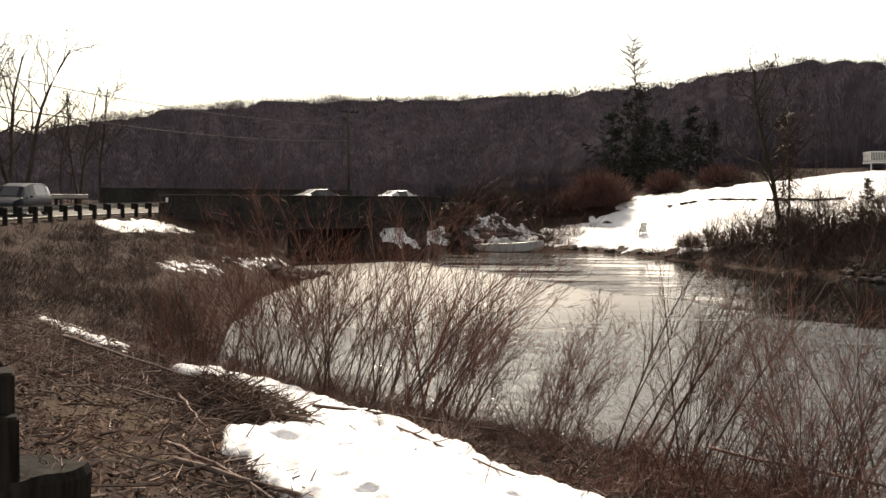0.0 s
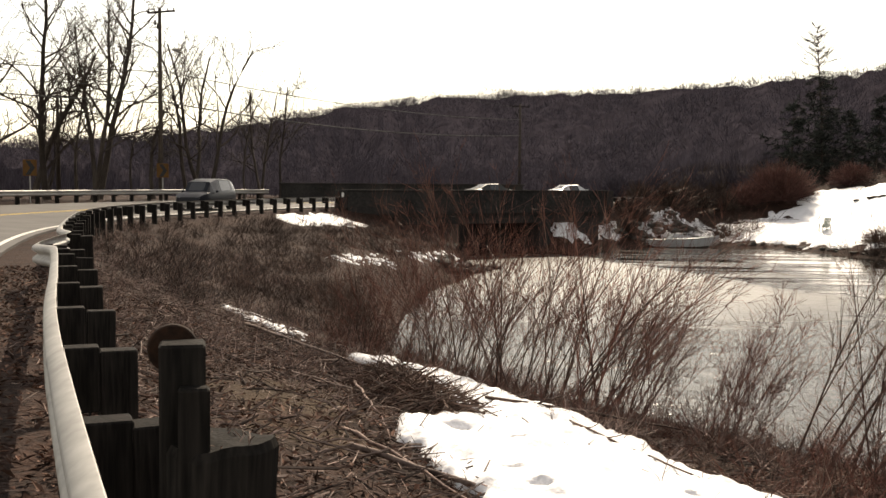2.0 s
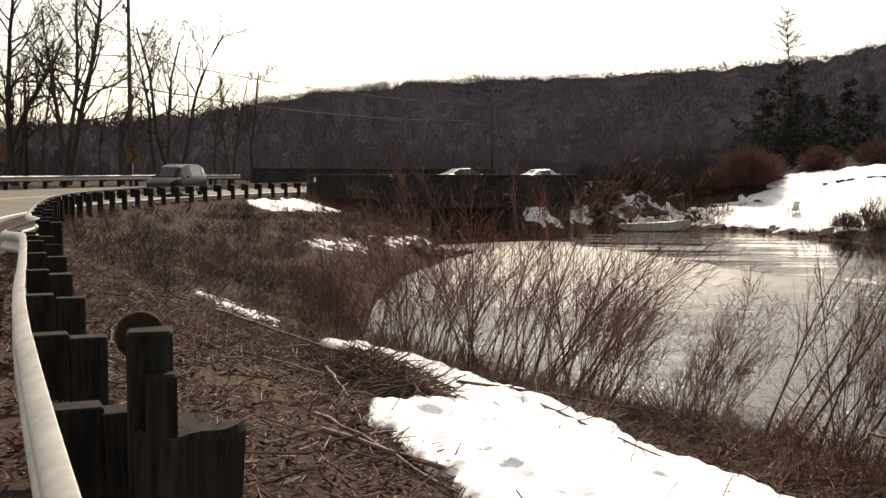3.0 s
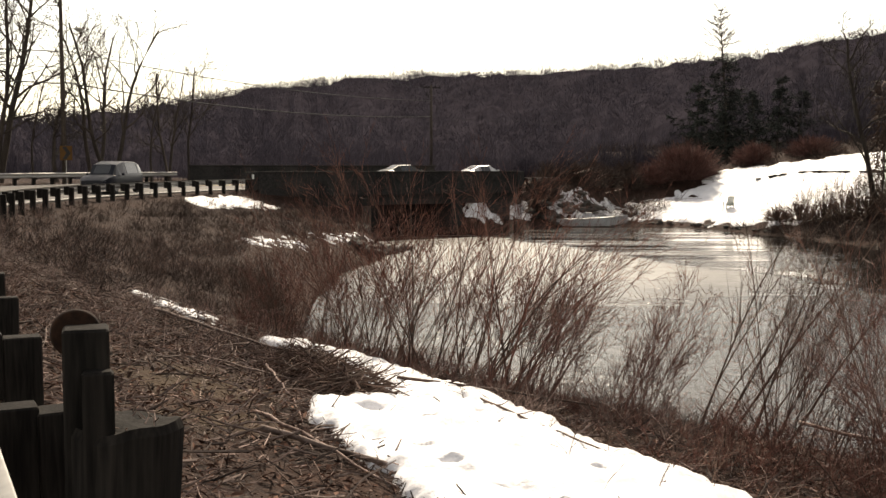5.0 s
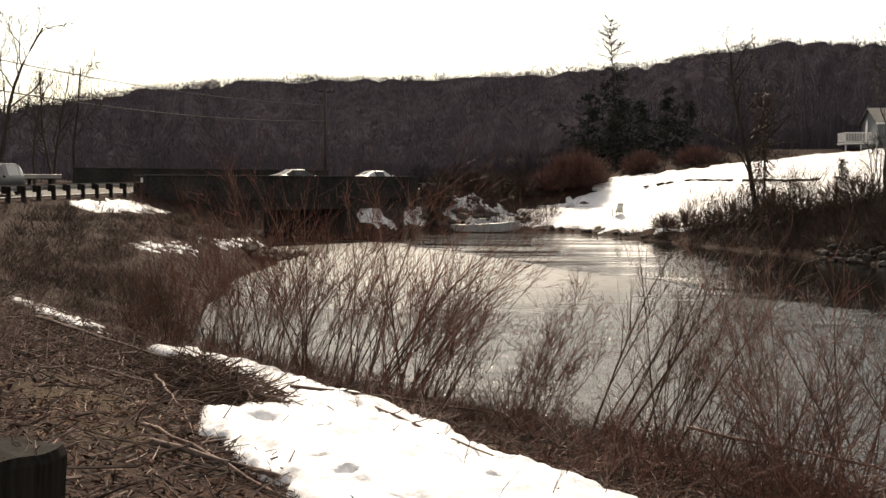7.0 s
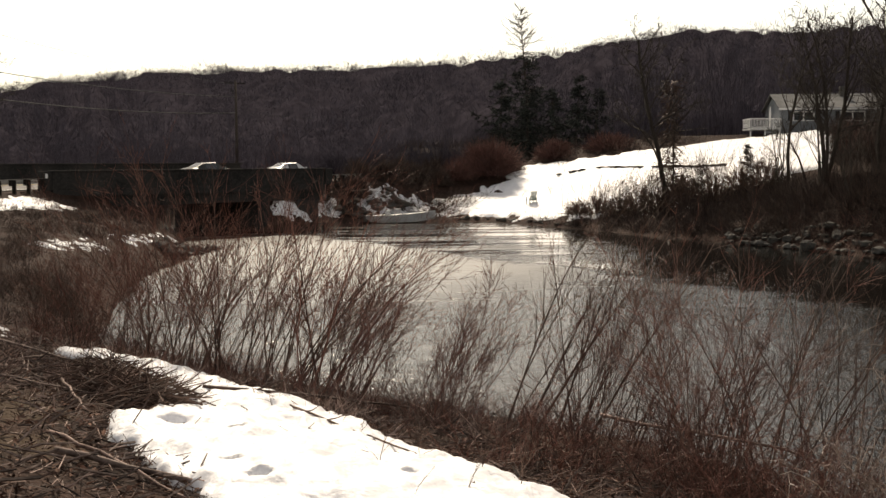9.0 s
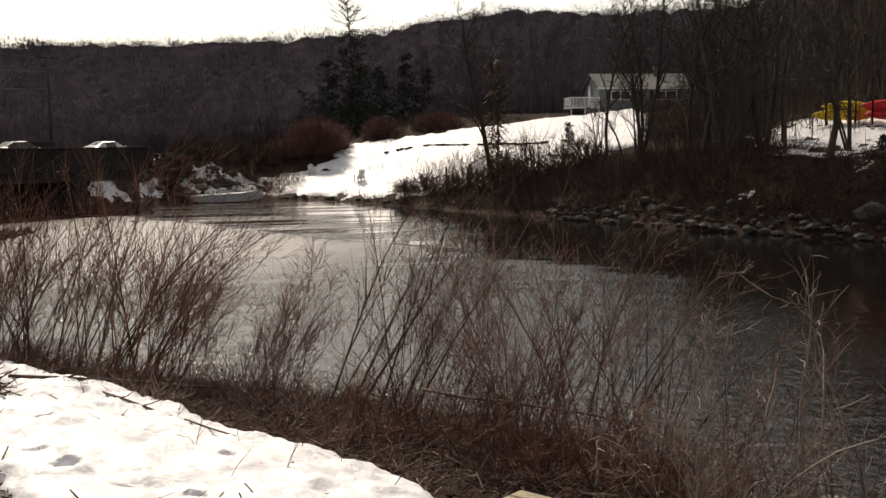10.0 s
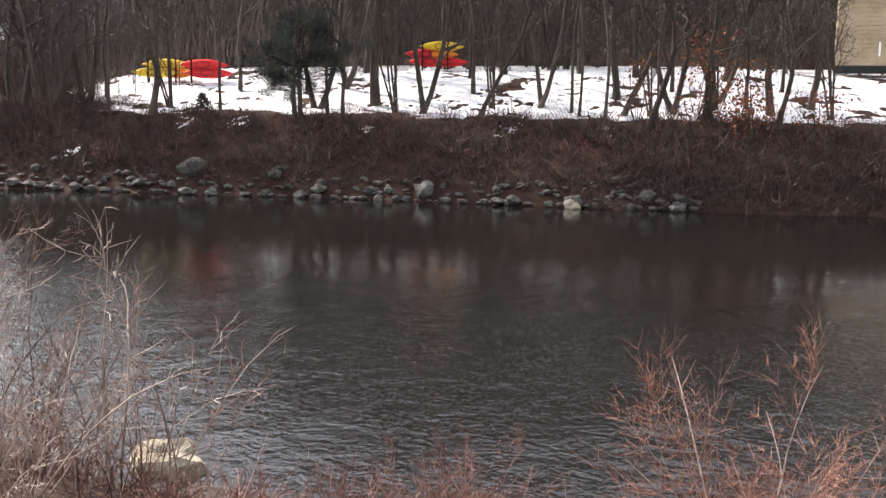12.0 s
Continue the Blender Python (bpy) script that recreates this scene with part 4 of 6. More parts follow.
for key, x, y, a, s in (("slim", 34.5, 65.6, 0, 0.9), ("pole", 36.3, 57, 40, 0.9), ("gnarl", 36.6, 53.0, 150, 1.0), ("slim", 40.3, 51.5, 80, 0.8), ("pole", 42.3, 44.4, 0, 1.0), ("slim", 43.1, 44.0, 200, 0.95), ("tall", 47.2, 45.4, 30, 1.2), ("pole", 49.2, 45.8, 90, 0.9), ("slim", 52.6, 42.2, 140, 1.1), ("fork", 52.1, 36.8, 60, 0.9), ("pole", 51.7, 34.3, 10, 1.0), ("pole", 51.1, 33.4, 70, 0.9), ("pole", 49.3, 30.6, 130, 1.0), ("lean", 50.3, 28.6, 60, 1.05), ("pole", 50.6, 28.1, 220, 0.8), ("slim", 59.4, 32.2, 20, 1.0), ("fork", 53.5, 26.8, 10, 0.95), ("fork", 47.0, 41.5, 70, 1.0), ("fork", 44.2, 47.5, 150, 1.05), ("gnarl", 56.0, 34, 20, 1.1), ("fork", 62, 36, 0, 1.2), ("fork", 55, 29.5, 250, 1.0), ("clump", 50.2, 38.8, 0, 0.9), ("clump", 46.0, 42.6, 50, 0.8), ("clump", 39.0, 54.5, 110, 0.9), ("fork", 37.4, 61, 10, 1.1), ("clump", 57, 28.0, 60, 0.9), ("fork", 49, 50, 80, 1.15), ("fork", 66, 46, 80, 1.2), ("lean", 52.4, 31.5, 85, 1.1), ("lean", 55.2, 23.6, 40, 0.9), ("gnarl", 60.5, 24.0, 120, 1.0), ("lean", 47.8, 38.0, 130, 0.9), ("fork", 58.8, 29, 100, 0.9), ("clump", 53.8, 30.4, 10, 0.7), ("tall", 58, 44, 10, 1.0), ("tall", 64, 31, 90, 1.05), ("tall", 53, 52, 200, 1.0), ("slim", 58.4, 26.9, 160, 0.9), ("gnarl", 57.9, 25.1, 280, 1.1), ("clump", 58.6, 22.0, 0, 0.8), ("fork", 32.8, 69.5, 80, 0.95), ("slim", 32.4, 68.5, 250, 1.05), ("tall", 33.6, 62.3, 120, 0.75), ("lean", 32.6, 72.0, 20, 0.5), ("tall", 24.8, 78.0, 330, 0.9), ("clump", 30.5, 61.0, 120, 0.55), ("pole", 38.4, 60.5, 0, 1.0), ("slim", 44.6, 55, 0, 1.1), ("clump", 35.2, 59.8, 90, 0.6), ("pole", 55.6, 45, 33, 1.0), ("slim", 61, 40, 90, 1.1), ("pole", 63.5, 27, 20, 1.1), ("slim", 39.2, 64, 190, 1.2), ("pole", 46.3, 50.5, 0, 1.05)):
    put_tree(key, x, y, a, s, "bare winter tree on the snowy far bank", group=RIGHT)
put_conifer("pine_tree", 23.2, 128, "tall dark pine with a thin bare top above the woods", seed=2, tall=18.6, r0=0.22, base_w=5.6, bare_top=0.30, rows=38, per=6, needle=0.25, tuft=6, start=0.12)
for i, (x, y, h, w) in enumerate(((19, 124, 11.5, 5.2), (25.5, 123, 10.5, 5.4), (28.5, 127, 12.5, 5.4), (31.5, 129, 11.0, 5.4), (22.0, 122.5, 9.0, 5.0))):
    put_conifer("conifer", x, y, "dark evergreen at the foot of the wooded hill", seed=30 + i, tall=h, r0=0.2, base_w=w, start=0.05, rows=16, per=6, needle=0.34, tuft=8)
put_conifer("small_fir", 31.4, 79.6, "small green fir standing in the snowy lawn", seed=51, tall=2.1, r0=0.05, base_w=0.62, rows=12, per=6, needle=0.10, tuft=8)
pine = thing("pine_tree", pose(41.5, 46.0, ground_at(41.5, 46.0)), "low dark pine with a broad rounded crown on the far bank", "tree")
for name, shape, mat in zip(("trunk", "branchwork", "foliage"), round_pine(61, 6.5, 0.26, 4.1, 0.17), (M_BARK, M_BARK, M_PINE)):
    part(name, shape, mat, pine)
put_conifer("young_pine", 38.5, 51.0, "low young pine at the top of the bank", seed=62, tall=1.6, r0=0.05, base_w=0.9, start=0.1, rows=9, per=6, needle=0.13, tuft=8)


for key, x, y, a, s in (("clump", 31.0, 66.0, 20, 0.8), ("fork", 34.0, 60.2, 140, 1.0), ("clump", 35.6, 63.2, 70, 1.1), ("fork", 36.6, 66.5, 200, 1.05), ("clump", 33.4, 58.6, 300, 0.7), ("clump", 29.4, 68.5, 160, 0.6), ("slim", 30.9, 71.0, 45, 1.0), ("clump", 26.4, 75.2, 100, 0.45), ("clump", 23.2, 77.5, 10, 0.4)):
    put_tree(key, x, y, a, s, "bare winter tree in the thicket between lawn and bank", group=RIGHT)


# ---- woods on the hill ----
def wood_templates(n, twigs, width, trunk=0.12, crown=3.4):
    """Slim trunks under rounded crowns of many thin twigs."""
    out = []
    for i in range(n):
        g = np.random.default_rng(100 + i)
        s = Shape()
        pts, _ = bent((0, 0, -0.5), (g.normal(0, 0.05), g.normal(0, 0.05), 1), 11.5, 4, 0.05, g)
        s.tube(pts, [trunk, trunk * 0.8, trunk * 0.55, trunk * 0.2], 3, cap=False)
        for k in range(twigs):
            a, u = g.random() * 6.28, g.uniform(0.06, 1.0)
            reach = crown * math.sin(math.pi * (0.12 + 0.8 * u)) ** 0.6 * math.sqrt(g.random())
            c = np.array([math.cos(a) * reach, math.sin(a) * reach, 12.5 * u + g.normal(0, 0.5)])
            d = np.array([math.cos(a) * 0.3, math.sin(a) * 0.3, 1.0]) + g.normal(0, 0.2, 3)
            d *= g.uniform(0.5, 1.25) / np.linalg.norm(d)
            f = np.cross(d, g.normal(0, 1, 3))
            f *= width * g.uniform(0.5, 1.2) / np.linalg.norm(f)
            s.add([c - d + f, c - d - f, c + d - 0.4 * f, c + d + 0.4 * f], [(0, 1, 2, 3)])
        out.append(s.arrays())
    return out


rng = np.random.default_rng(7)


def woods(count, az0, az1, r0, r1, templates, size, avoid=None, bias=1.0):
    az = np.radians(rng.uniform(az0, az1, count))
    r = r0 + (r1 - r0) * rng.random(count) ** bias
    x, y = r * np.sin(az), r * np.cos(az)
    if avoid is not None:
        keep = avoid(x, y)
        x, y = x[keep], y[keep]
    z = height(x, y)
    keep = z > WATER + 0.6
    x, y, z = x[keep], y[keep], z[keep]
    return scatter(templates, np.stack([x, y, z], 1), rng.uniform(size[0], size[1], len(x)), rng.uniform(0, 6.28, len(x)))


MID_T = wood_templates(6, 115, 0.036, 0.10, 3.2)
LOW_T = wood_templates(6, 56, 0.060, 0.10, 3.2)


def woods_shade_sheet():
    """Far woods as a closed sheet heaped into rounded crowns, inner shade painted in."""
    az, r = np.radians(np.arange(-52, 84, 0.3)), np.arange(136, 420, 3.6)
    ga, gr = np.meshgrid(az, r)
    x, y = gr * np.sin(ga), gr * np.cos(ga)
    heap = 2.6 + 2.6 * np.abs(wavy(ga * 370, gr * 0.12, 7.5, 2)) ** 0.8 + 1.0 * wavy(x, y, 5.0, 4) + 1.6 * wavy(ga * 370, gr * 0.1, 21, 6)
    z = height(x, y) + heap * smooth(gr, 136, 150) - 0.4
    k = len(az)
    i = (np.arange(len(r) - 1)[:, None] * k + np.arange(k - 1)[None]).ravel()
    me = bpy.data.meshes.new("hill_shade_sheet")
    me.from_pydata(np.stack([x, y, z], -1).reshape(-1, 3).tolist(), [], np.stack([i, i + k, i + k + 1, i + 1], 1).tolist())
    stuff("hill_shade_sheet", me, M_CANOPY_SHADE, "dark sheet that holds the shade inside the woods on the hill", "woods")


woods_shade_sheet()


def crown_templates(n, twigs, width, size=1.0):
    """Broad rounded crowns of fine twigs that spray outward from a short trunk."""
    out = []
    for i in range(n):
        g = np.random.default_rng(500 + i)
        s = Shape()
        wide, tall = g.uniform(3.0, 4.8), g.uniform(3.2, 4.6)
        for k in range(twigs):
            a, e = g.random() * 6.28, math.acos(g.uniform(-0.1, 1.0))
            o = np.array([math.cos(a) * math.sin(e) * wide, math.sin(a) * math.sin(e) * wide, math.cos(e) * tall])
            c = o * g.uniform(0.45, 1.0) ** 0.6 + np.array([0, 0, 2.6])
            d = o / np.linalg.norm(o) + np.array([0, 0, 0.7]) + g.normal(0, 0.35, 3)
            d *= g.uniform(0.45, 1.1) * size / np.linalg.norm(d)
            f = np.cross(d, g.normal(0, 1, 3))
            f *= width * g.uniform(0.5, 1.3) / (np.linalg.norm(f) + 1e-9)
            s.add([c - d + f, c - d - f, c + d - 0.3 * f, c + d + 0.3 * f], [(0, 1, 2, 3)])
        out.append(s.arrays())
    return out


stuff("hill_woods", woods(3800, -50, 82, 138, 320, crown_templates(12, 52, 0.044, 0.6), (0.75, 1.25), bias=0.7), M_WOODS, "leafless brown woods covering the hill", "woods")
stuff("hill_woods", woods(2600, -50, 82, 322, 388, crown_templates(12, 100, 0.074, 0.40), (0.56, 0.96)), M_WOODS, "leafless brown trees along the crest of the hill", "woods")


def off_road(x, y):
    d, s = to_line(x, y, RAIL)
    return ~((s < 0) & (d < 11)) & ~((np.degrees(np.arctan2(x, y)) < 27.6) & (x > 20) & (np.hypot(x, y) < 117)) & ~((s > 0) & (x < 30) & (x > -30) & (y < 112)) & ~((s > 0) & (x < 22) & (y < 104))


stuff("valley_woods", woods(600, -46, 14, 94, 160, MID_T, (0.26, 0.44), off_road), M_WOODS, "leafless trees behind the bridge at the foot of the hill", "woods")
stuff("undergrowth", woods(2000, -44, 42, 88, 170, LOW_T, (0.16, 0.36), off_road), M_WOODS, "leafless thickets at the foot of the hill", "thicket")
stuff("bank_woods", woods(300, 14, 33, 112, 150, MID_T, (0.5, 0.8), off_road), M_WOODS, "leafless trees at the foot of the wooded hill", "woods")
stuff("bank_woods", woods(150, 27.4, 36, 70, 112, LOW_T, (0.22, 0.5)), M_GREY_TWIG, "leafless grey thicket beside the house", "thicket")
stuff("bank_woods", woods(560, 33, 80, 79, 150, MID_T, (0.9, 1.7), off_road), M_GREY_TWIG, "leafless grey trees behind the far bank", "woods")


# ---- brush ----
def brush_templates(n, twigs, tall, r, spread_, flop=0.65, sides=2):
    out = []
    for i in range(n):
        g = np.random.default_rng(300 + i)
        s = Shape()
        for k in range(twigs):
            a = g.random() * 6.28
            p = np.array([math.cos(a), math.sin(a), 0]) * g.uniform(0, spread_ * 0.6)
            d = np.array([g.normal(0.2, flop), g.normal(0, flop), 1.0])
            b, _ = bent(p - np.array([0, 0, 0.1]), d, tall * g.uniform(0.4, 1.1), 4, 0.16, g, 0.10 * max(flop - 0.65, 0))
            s.ribbon(b, [r * 1.25, r * 1.1, r * 0.8, r * 0.4], g)
            for m in range(sides):
                c, _ = bent(b[1 + m], off_axis((b[2] - b[1]) / np.linalg.norm(b[2] - b[1]), 0.8, g), tall * g.uniform(0.15, 0.4), 3, 0.18, g)
                s.ribbon(c, [r * 0.7, r * 0.6, r * 0.35], g)
        out.append(s.arrays())
    return out


def brush(name, count, box, test, templates, size, mat, label, cat="brush"):
    x, y = rng.uniform(box[0], box[2], count), rng.uniform(box[1], box[3], count)
    keep = test(x, y)
    x, y = x[keep], y[keep]
    grow = 1 + 0.55 * wavy(x, y, 3.1, 12.0) + 0.25 * wavy(x, y, 0.9, 14.0)
    s = scatter(templates, np.stack([x, y, rough_ground(x, y)], 1), rng.uniform(size[0], size[1], len(x)) * grow, rng.uniform(-0.7, 0.7, len(x)))
    return stuff(name, s, mat, label, cat)


def bank_zone(lo, hi, y0, y1):
    def test(x, y):
        dn, sn = to_line(x, y, NEAR_SHORE)
        dr, sr = to_line(x, y, RAIL)
        t = dn / (dn + dr)
        gap = to_line(x, y, np.array([(-8.8, 37.0), (-11.2, 49.5)]))[0] < 1.7
        gap |= to_line(x, y, np.array([(-9.3, 51.0), (-8.8, 60.0)]))[0] < 1.0
        return ~gap & (sn < 0) & (sr > 0) & (t > lo) & (t < hi) & (y > y0) & (y < y1)
    return test


def far_zone(lo, hi, y0, y1, grow=0.0):
    def test(x, y):
        df, sf = to_line(x, y, FAR_SHORE)
        clump = wavy(x, y, 3.0, 4.0) + grow
        return (sf < 0) & (df > lo) & (df < hi) & (y > y0) & (y < y1) & (clump > rng.uniform(-0.6, 0.3, x.shape))
    return test


BR_TALL = brush_templates(7, 26, 1.6, 0.0062, 0.8, 0.75)
BR_FAR = brush_templates(7, 15, 1.6, 0.010, 0.9, 0.75, 0)
BR_FAR_LOW = brush_templates(8, 24, 0.9, 0.0095, 0.95, 0.95, 0)
BR_LOW = brush_templates(7, 18, 0.85, 0.0064, 0.8, 0.85, 1)
BR_FINE = brush_templates(7, 16, 0.75, 0.0045, 0.6, 0.8)
brush("brown_brush", 1000, (-20, 21, 0, 70), bank_zone(0.03, 0.55, 24, 69), BR_TALL, (0.25, 0.5), M_TWIG, "dense brown leafless brush on the low bank")
brush("brown_brush", 2700, (-20, 19, 0, 70), bank_zone(0.05, 0.95, 22, 69), BR_LOW, (0.45, 1.0), M_SHADED_TWIG, "low dark brown brush on the embankment")
brush("dry_weeds", 1500, (-20, 12, 2, 40), bank_zone(0.25, 0.97, 10, 40), BR_FINE, (0.4, 0.9), M_DRY, "thin dry weed stalks on the embankment", "weeds")
brush("shore_brush", 1300, (-6, -2, 16, 27), bank_zone(0.0, 0.45, -2, 26), BR_FINE, (0.5, 1.1), M_RED_TWIG, "fine reddish brush along the water's edge")
BR_MAT = brush_templates(8, 16, 1.15, 0.0052, 0.9, 1.7)


def beside_snow(x, y):
    return bank_zone(0.06, 0.60, 4, 20)(x, y) & (inside(x, y, NEAR_SNOW) < -0.12)


brush("low_brush", 330, (-5, 6, 8, 19.5), beside_snow, BR_MAT, (0.25, 0.6), M_RED_TWIG, "tangled reddish twigs between the snow and the water")
brush("low_brush", 560, (-5, 6, 8, 19.5), beside_snow, BR_MAT, (0.2, 0.5), M_SHADED_TWIG, "tangled dark brown twigs between the snow and the water")
brush("bank_brush", 2600, (24, 8, 60, 66), far_zone(0.7, 2.8, 22, 62, 0.5), BR_FAR_LOW, (0.6, 1.3), M_SHADED_TWIG, "dark brush hanging over the riprap stones")
brush("shore_brush", 1500, (-13, 20, -3, 62), bank_zone(0.0, 0.16, 21, 62), BR_LOW, (0.5, 1.1), M_TWIG, "brown brush at the edge of the water")
brush("bank_brush", 7500, (24, 8, 64, 66), far_zone(0.9, 6.4, 8, 66, 0.45), BR_FAR_LOW, (0.7, 1.9), M_SHADED_TWIG, "dense grey-brown brush on the far bank")
brush("bank_brush", 3000, (44, 8, 62, 29), far_zone(0.1, 3.0, 8, 28, 0.8), BR_FAR_LOW, (0.7, 1.6), M_SHADED_TWIG, "dark brush hanging over the water")
brush("bank_brush", 3800, (24, 8, 64, 66), far_zone(1.8, 8.0, 8, 66, 0.1), BR_FAR_LOW, (0.6, 1.3), M_BUSH, "reddish brush at the top of the far bank")
BR_AIRY = brush_templates(8, 12, 2.7, 0.009, 0.8, 0.5, 1)
brush("bank_brush", 800, (17, 62, 32, 88), far_zone(3.0, 12.0, 66, 88, 0.0), BR_AIRY, (0.6, 1.1), M_SHADED_TWIG, "tall thin grey brush standing in the snow below the lawn")
brush("bank_brush", 2400, (14, 60, 36, 84), far_zone(0.6, 5.0, 60, 82, 0.2), BR_FAR_LOW, (0.7, 1.5), M_SHADED_TWIG, "dark brush on the bank below the snowy lawn")
brush("bank_brush", 2600, (22, 55, 42, 76), far_zone(3, 10, 57, 73, 0.3), BR_FAR, (0.6, 1.3), M_SHADED_TWIG, "dark leafless thicket between the lawn and the bank")
brush("bank_brush", 2000, (35, 62, 58, 97), lambda x, y: (inside(x, y, LAWN) < -0.3) & (to_line(x, y, FAR_SHORE)[0] > 8) & (inside(x, y, FLAT) < 1.0), BR_FAR, (0.7, 1.5), M_SHADED_TWIG, "dark leafless thicket between the lawn and the far woods")
brush("bank_brush", 500, (36, 74, 56, 97), lambda x, y: (inside(x, y, LAWN) < -0.5) & (inside(x, y, FLAT) < 0.0), BR_FAR, (0.7, 1.3), M_BUSH, "reddish brush below the house")
brush("shore_brush", 1800, (12, 50, 38, 88), far_zone(0.1, 1.6, 54, 86, 0.6), BR_FAR_LOW, (0.35, 0.8), M_SHADED_TWIG, "low dark brush at the far edge of the water")
brush("slope_brush", 1500, (-3, 85, 14, 99), lambda x, y: (to_line(x, y, FAR_SHORE)[0] > 0.7) & (to_line(x, y, FAR_SHORE)[1] < 0) & (to_line(x, y, RAIL)[1] > 0) & (x < 10.5 + 0.6 * (y - 92)) & (wavy(x, y, 1.2, 2.0) > -0.25), BR_FAR, (0.4, 0.95), M_SHADED_TWIG, "dark leafless brush on the slope beside the bridge")
brush("lawn_edge_brush", 1700, (0, 98, 36, 136), lambda x, y: np.where(to_line(x, y, RAIL)[1] > 0, to_line(x, y, RAIL)[0] > 0.8, to_line(x, y, RAIL)[0] > 10.3) & (y > 100.5 + 2.5 * wavy(x, y, 4, 8)), BR_FAR, (0.5, 1.15), M_SHADED_TWIG, "dark brush between the lawn and the wooded hill")
brush("snow_weeds", 1500, (34, 14, 84, 68), far_zone(6, 24, 10, 68, -0.1), BR_FAR_LOW, (0.4, 0.9), M_TWIG, "thin weeds poking through the snow on the far bank", "weeds")


def round_bush(x, y, w, h, n, label, seed, mat=None, thin=1.0):
    g = np.random.default_rng(seed)
    s = Shape()
    for k in range(n):
        a, e = g.random() * 6.28, math.acos(g.uniform(0.05, 1))
        d = np.array([math.cos(a) * math.sin(e) * w, math.sin(a) * math.sin(e) * w, math.cos(e) * h]) * g.uniform(0.7, 1.05)
        b, _ = bent((g.normal(0, 0.2), g.normal(0, 0.2), -0.1), d, np.linalg.norm(d), 4, 0.07, g)
        s.tube(b, np.array([0.03, 0.022, 0.016, 0.01]) * thin, 3, cap=False)
        for j in range(3):
            c, _ = bent(b[2], d / np.linalg.norm(d) + g.normal(0, 0.45, 3), 0.9, 3, 0.15, g)
            s.ribbon(c, np.array([0.018, 0.015, 0.009]) * thin, g)
    t = thing("bush", pose(x, y, ground_at(x, y)), label, "bush")
    part("crown", s, mat or M_BUSH, t)


round_bush(15.0, 103.5, 4.0, 4.1, 900, "large rounded red-twigged bush behind the snow", 1)
round_bush(11.6, 102.5, 2.0, 2.4, 260, "rounded red-twigged bush beside the road", 2)
round_bush(21.5, 104.5, 2.4, 2.2, 320, "low reddish bush at the edge of the lawn", 3)
round_bush(27.0, 104.5, 3.0, 2.0, 320, "low reddish bush at the edge of the lawn", 4)
round_bush(4.2, 95.5, 1.6, 2.4, 200, "dark brown bush on the slope beside the bridge", 5, M_SHADED_TWIG)
round_bush(1.0, 91.0, 1.4, 1.8, 160, "dark brown bush on the slope beside the bridge", 6, M_SHADED_TWIG)

for i, (x, y, w, h) in enumerate(((7.0, 106, 3.4, 4.6), (10.4, 108, 3.0, 4.8), (3.6, 107, 2.6, 3.8), (0.0, 108, 3.0, 3.4), (13.0, 110, 3.2, 4.6))):
    round_bush(x, y, w, h, 330, "dark leafless thicket at the foot of the hill", 20 + i, M_WOODS)
for i, (x, y, w, h) in enumerate(((20.4, 82.4, 1.3, 1.7), (21.6, 80.2, 1.5, 2.3), (22.8, 79.0, 1.6, 2.7), (23.8, 77.6, 1.5, 2.4), (25.6, 76.8, 1.6, 2.5), (27.0, 75.4, 1.7, 2.6), (28.6, 74.2, 1.6, 2.3), (30.0, 72.8, 1.6, 2.6), (26.2, 79.4, 1.4, 1.9), (19.2, 84.2, 1.0, 1.1))):
    round_bush(x, y, w, h, 110, "sparse grey-brown bush below the snowy lawn", 40 + i, M_TWIG, 1.15)
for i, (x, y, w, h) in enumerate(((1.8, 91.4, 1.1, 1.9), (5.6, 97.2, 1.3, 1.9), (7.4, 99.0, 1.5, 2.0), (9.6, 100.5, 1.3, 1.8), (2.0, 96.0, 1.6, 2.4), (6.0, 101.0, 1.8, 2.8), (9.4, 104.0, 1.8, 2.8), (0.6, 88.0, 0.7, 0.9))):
    round_bush(x, y, w, h, 170, "dark leafless bush on the slope beside the bridge", 60 + i, M_SHADED_TWIG, 1.0)


def vines(x, y):
    """Hanging strands wrapped round the tree by the lawn."""
    g = np.random.default_rng(77)
    t = thing("vine", pose(x, y, ground_at(x, y)), "tangled bare vines hanging round a tree trunk", "vine")
    s = Shape()
    for k in range(620):
        a, top = g.random() * 6.28, g.uniform(0.6, 9.5)
        r = abs(g.normal(0, 0.45)) + 0.12
        p = np.array([math.cos(a) * 0.15, math.sin(a) * 0.15, top])
        b, _ = bent(p, (math.cos(a) * r * 1.3, math.sin(a) * r * 1.3, g.uniform(-0.4, 0.9)), g.uniform(0.4, 1.5), 6, 0.3, g, 0.22)
        b[:, 2] = np.maximum(b[:, 2], -0.1)
        s.ribbon(b, np.linspace(0.034, 0.02, 6), g)
    part("hanging_growth", s, M_TWIG, t)
    st = Shape()
    st.tube(bent((0.12, -0.1, -0.3), (0, 0, 1), 6.5, 9, 0.05, g)[0], np.linspace(0.09, 0.03, 9), 6, cap=False)
    part("stem", st, M_BARK, t)


vines(24.8, 78.0)
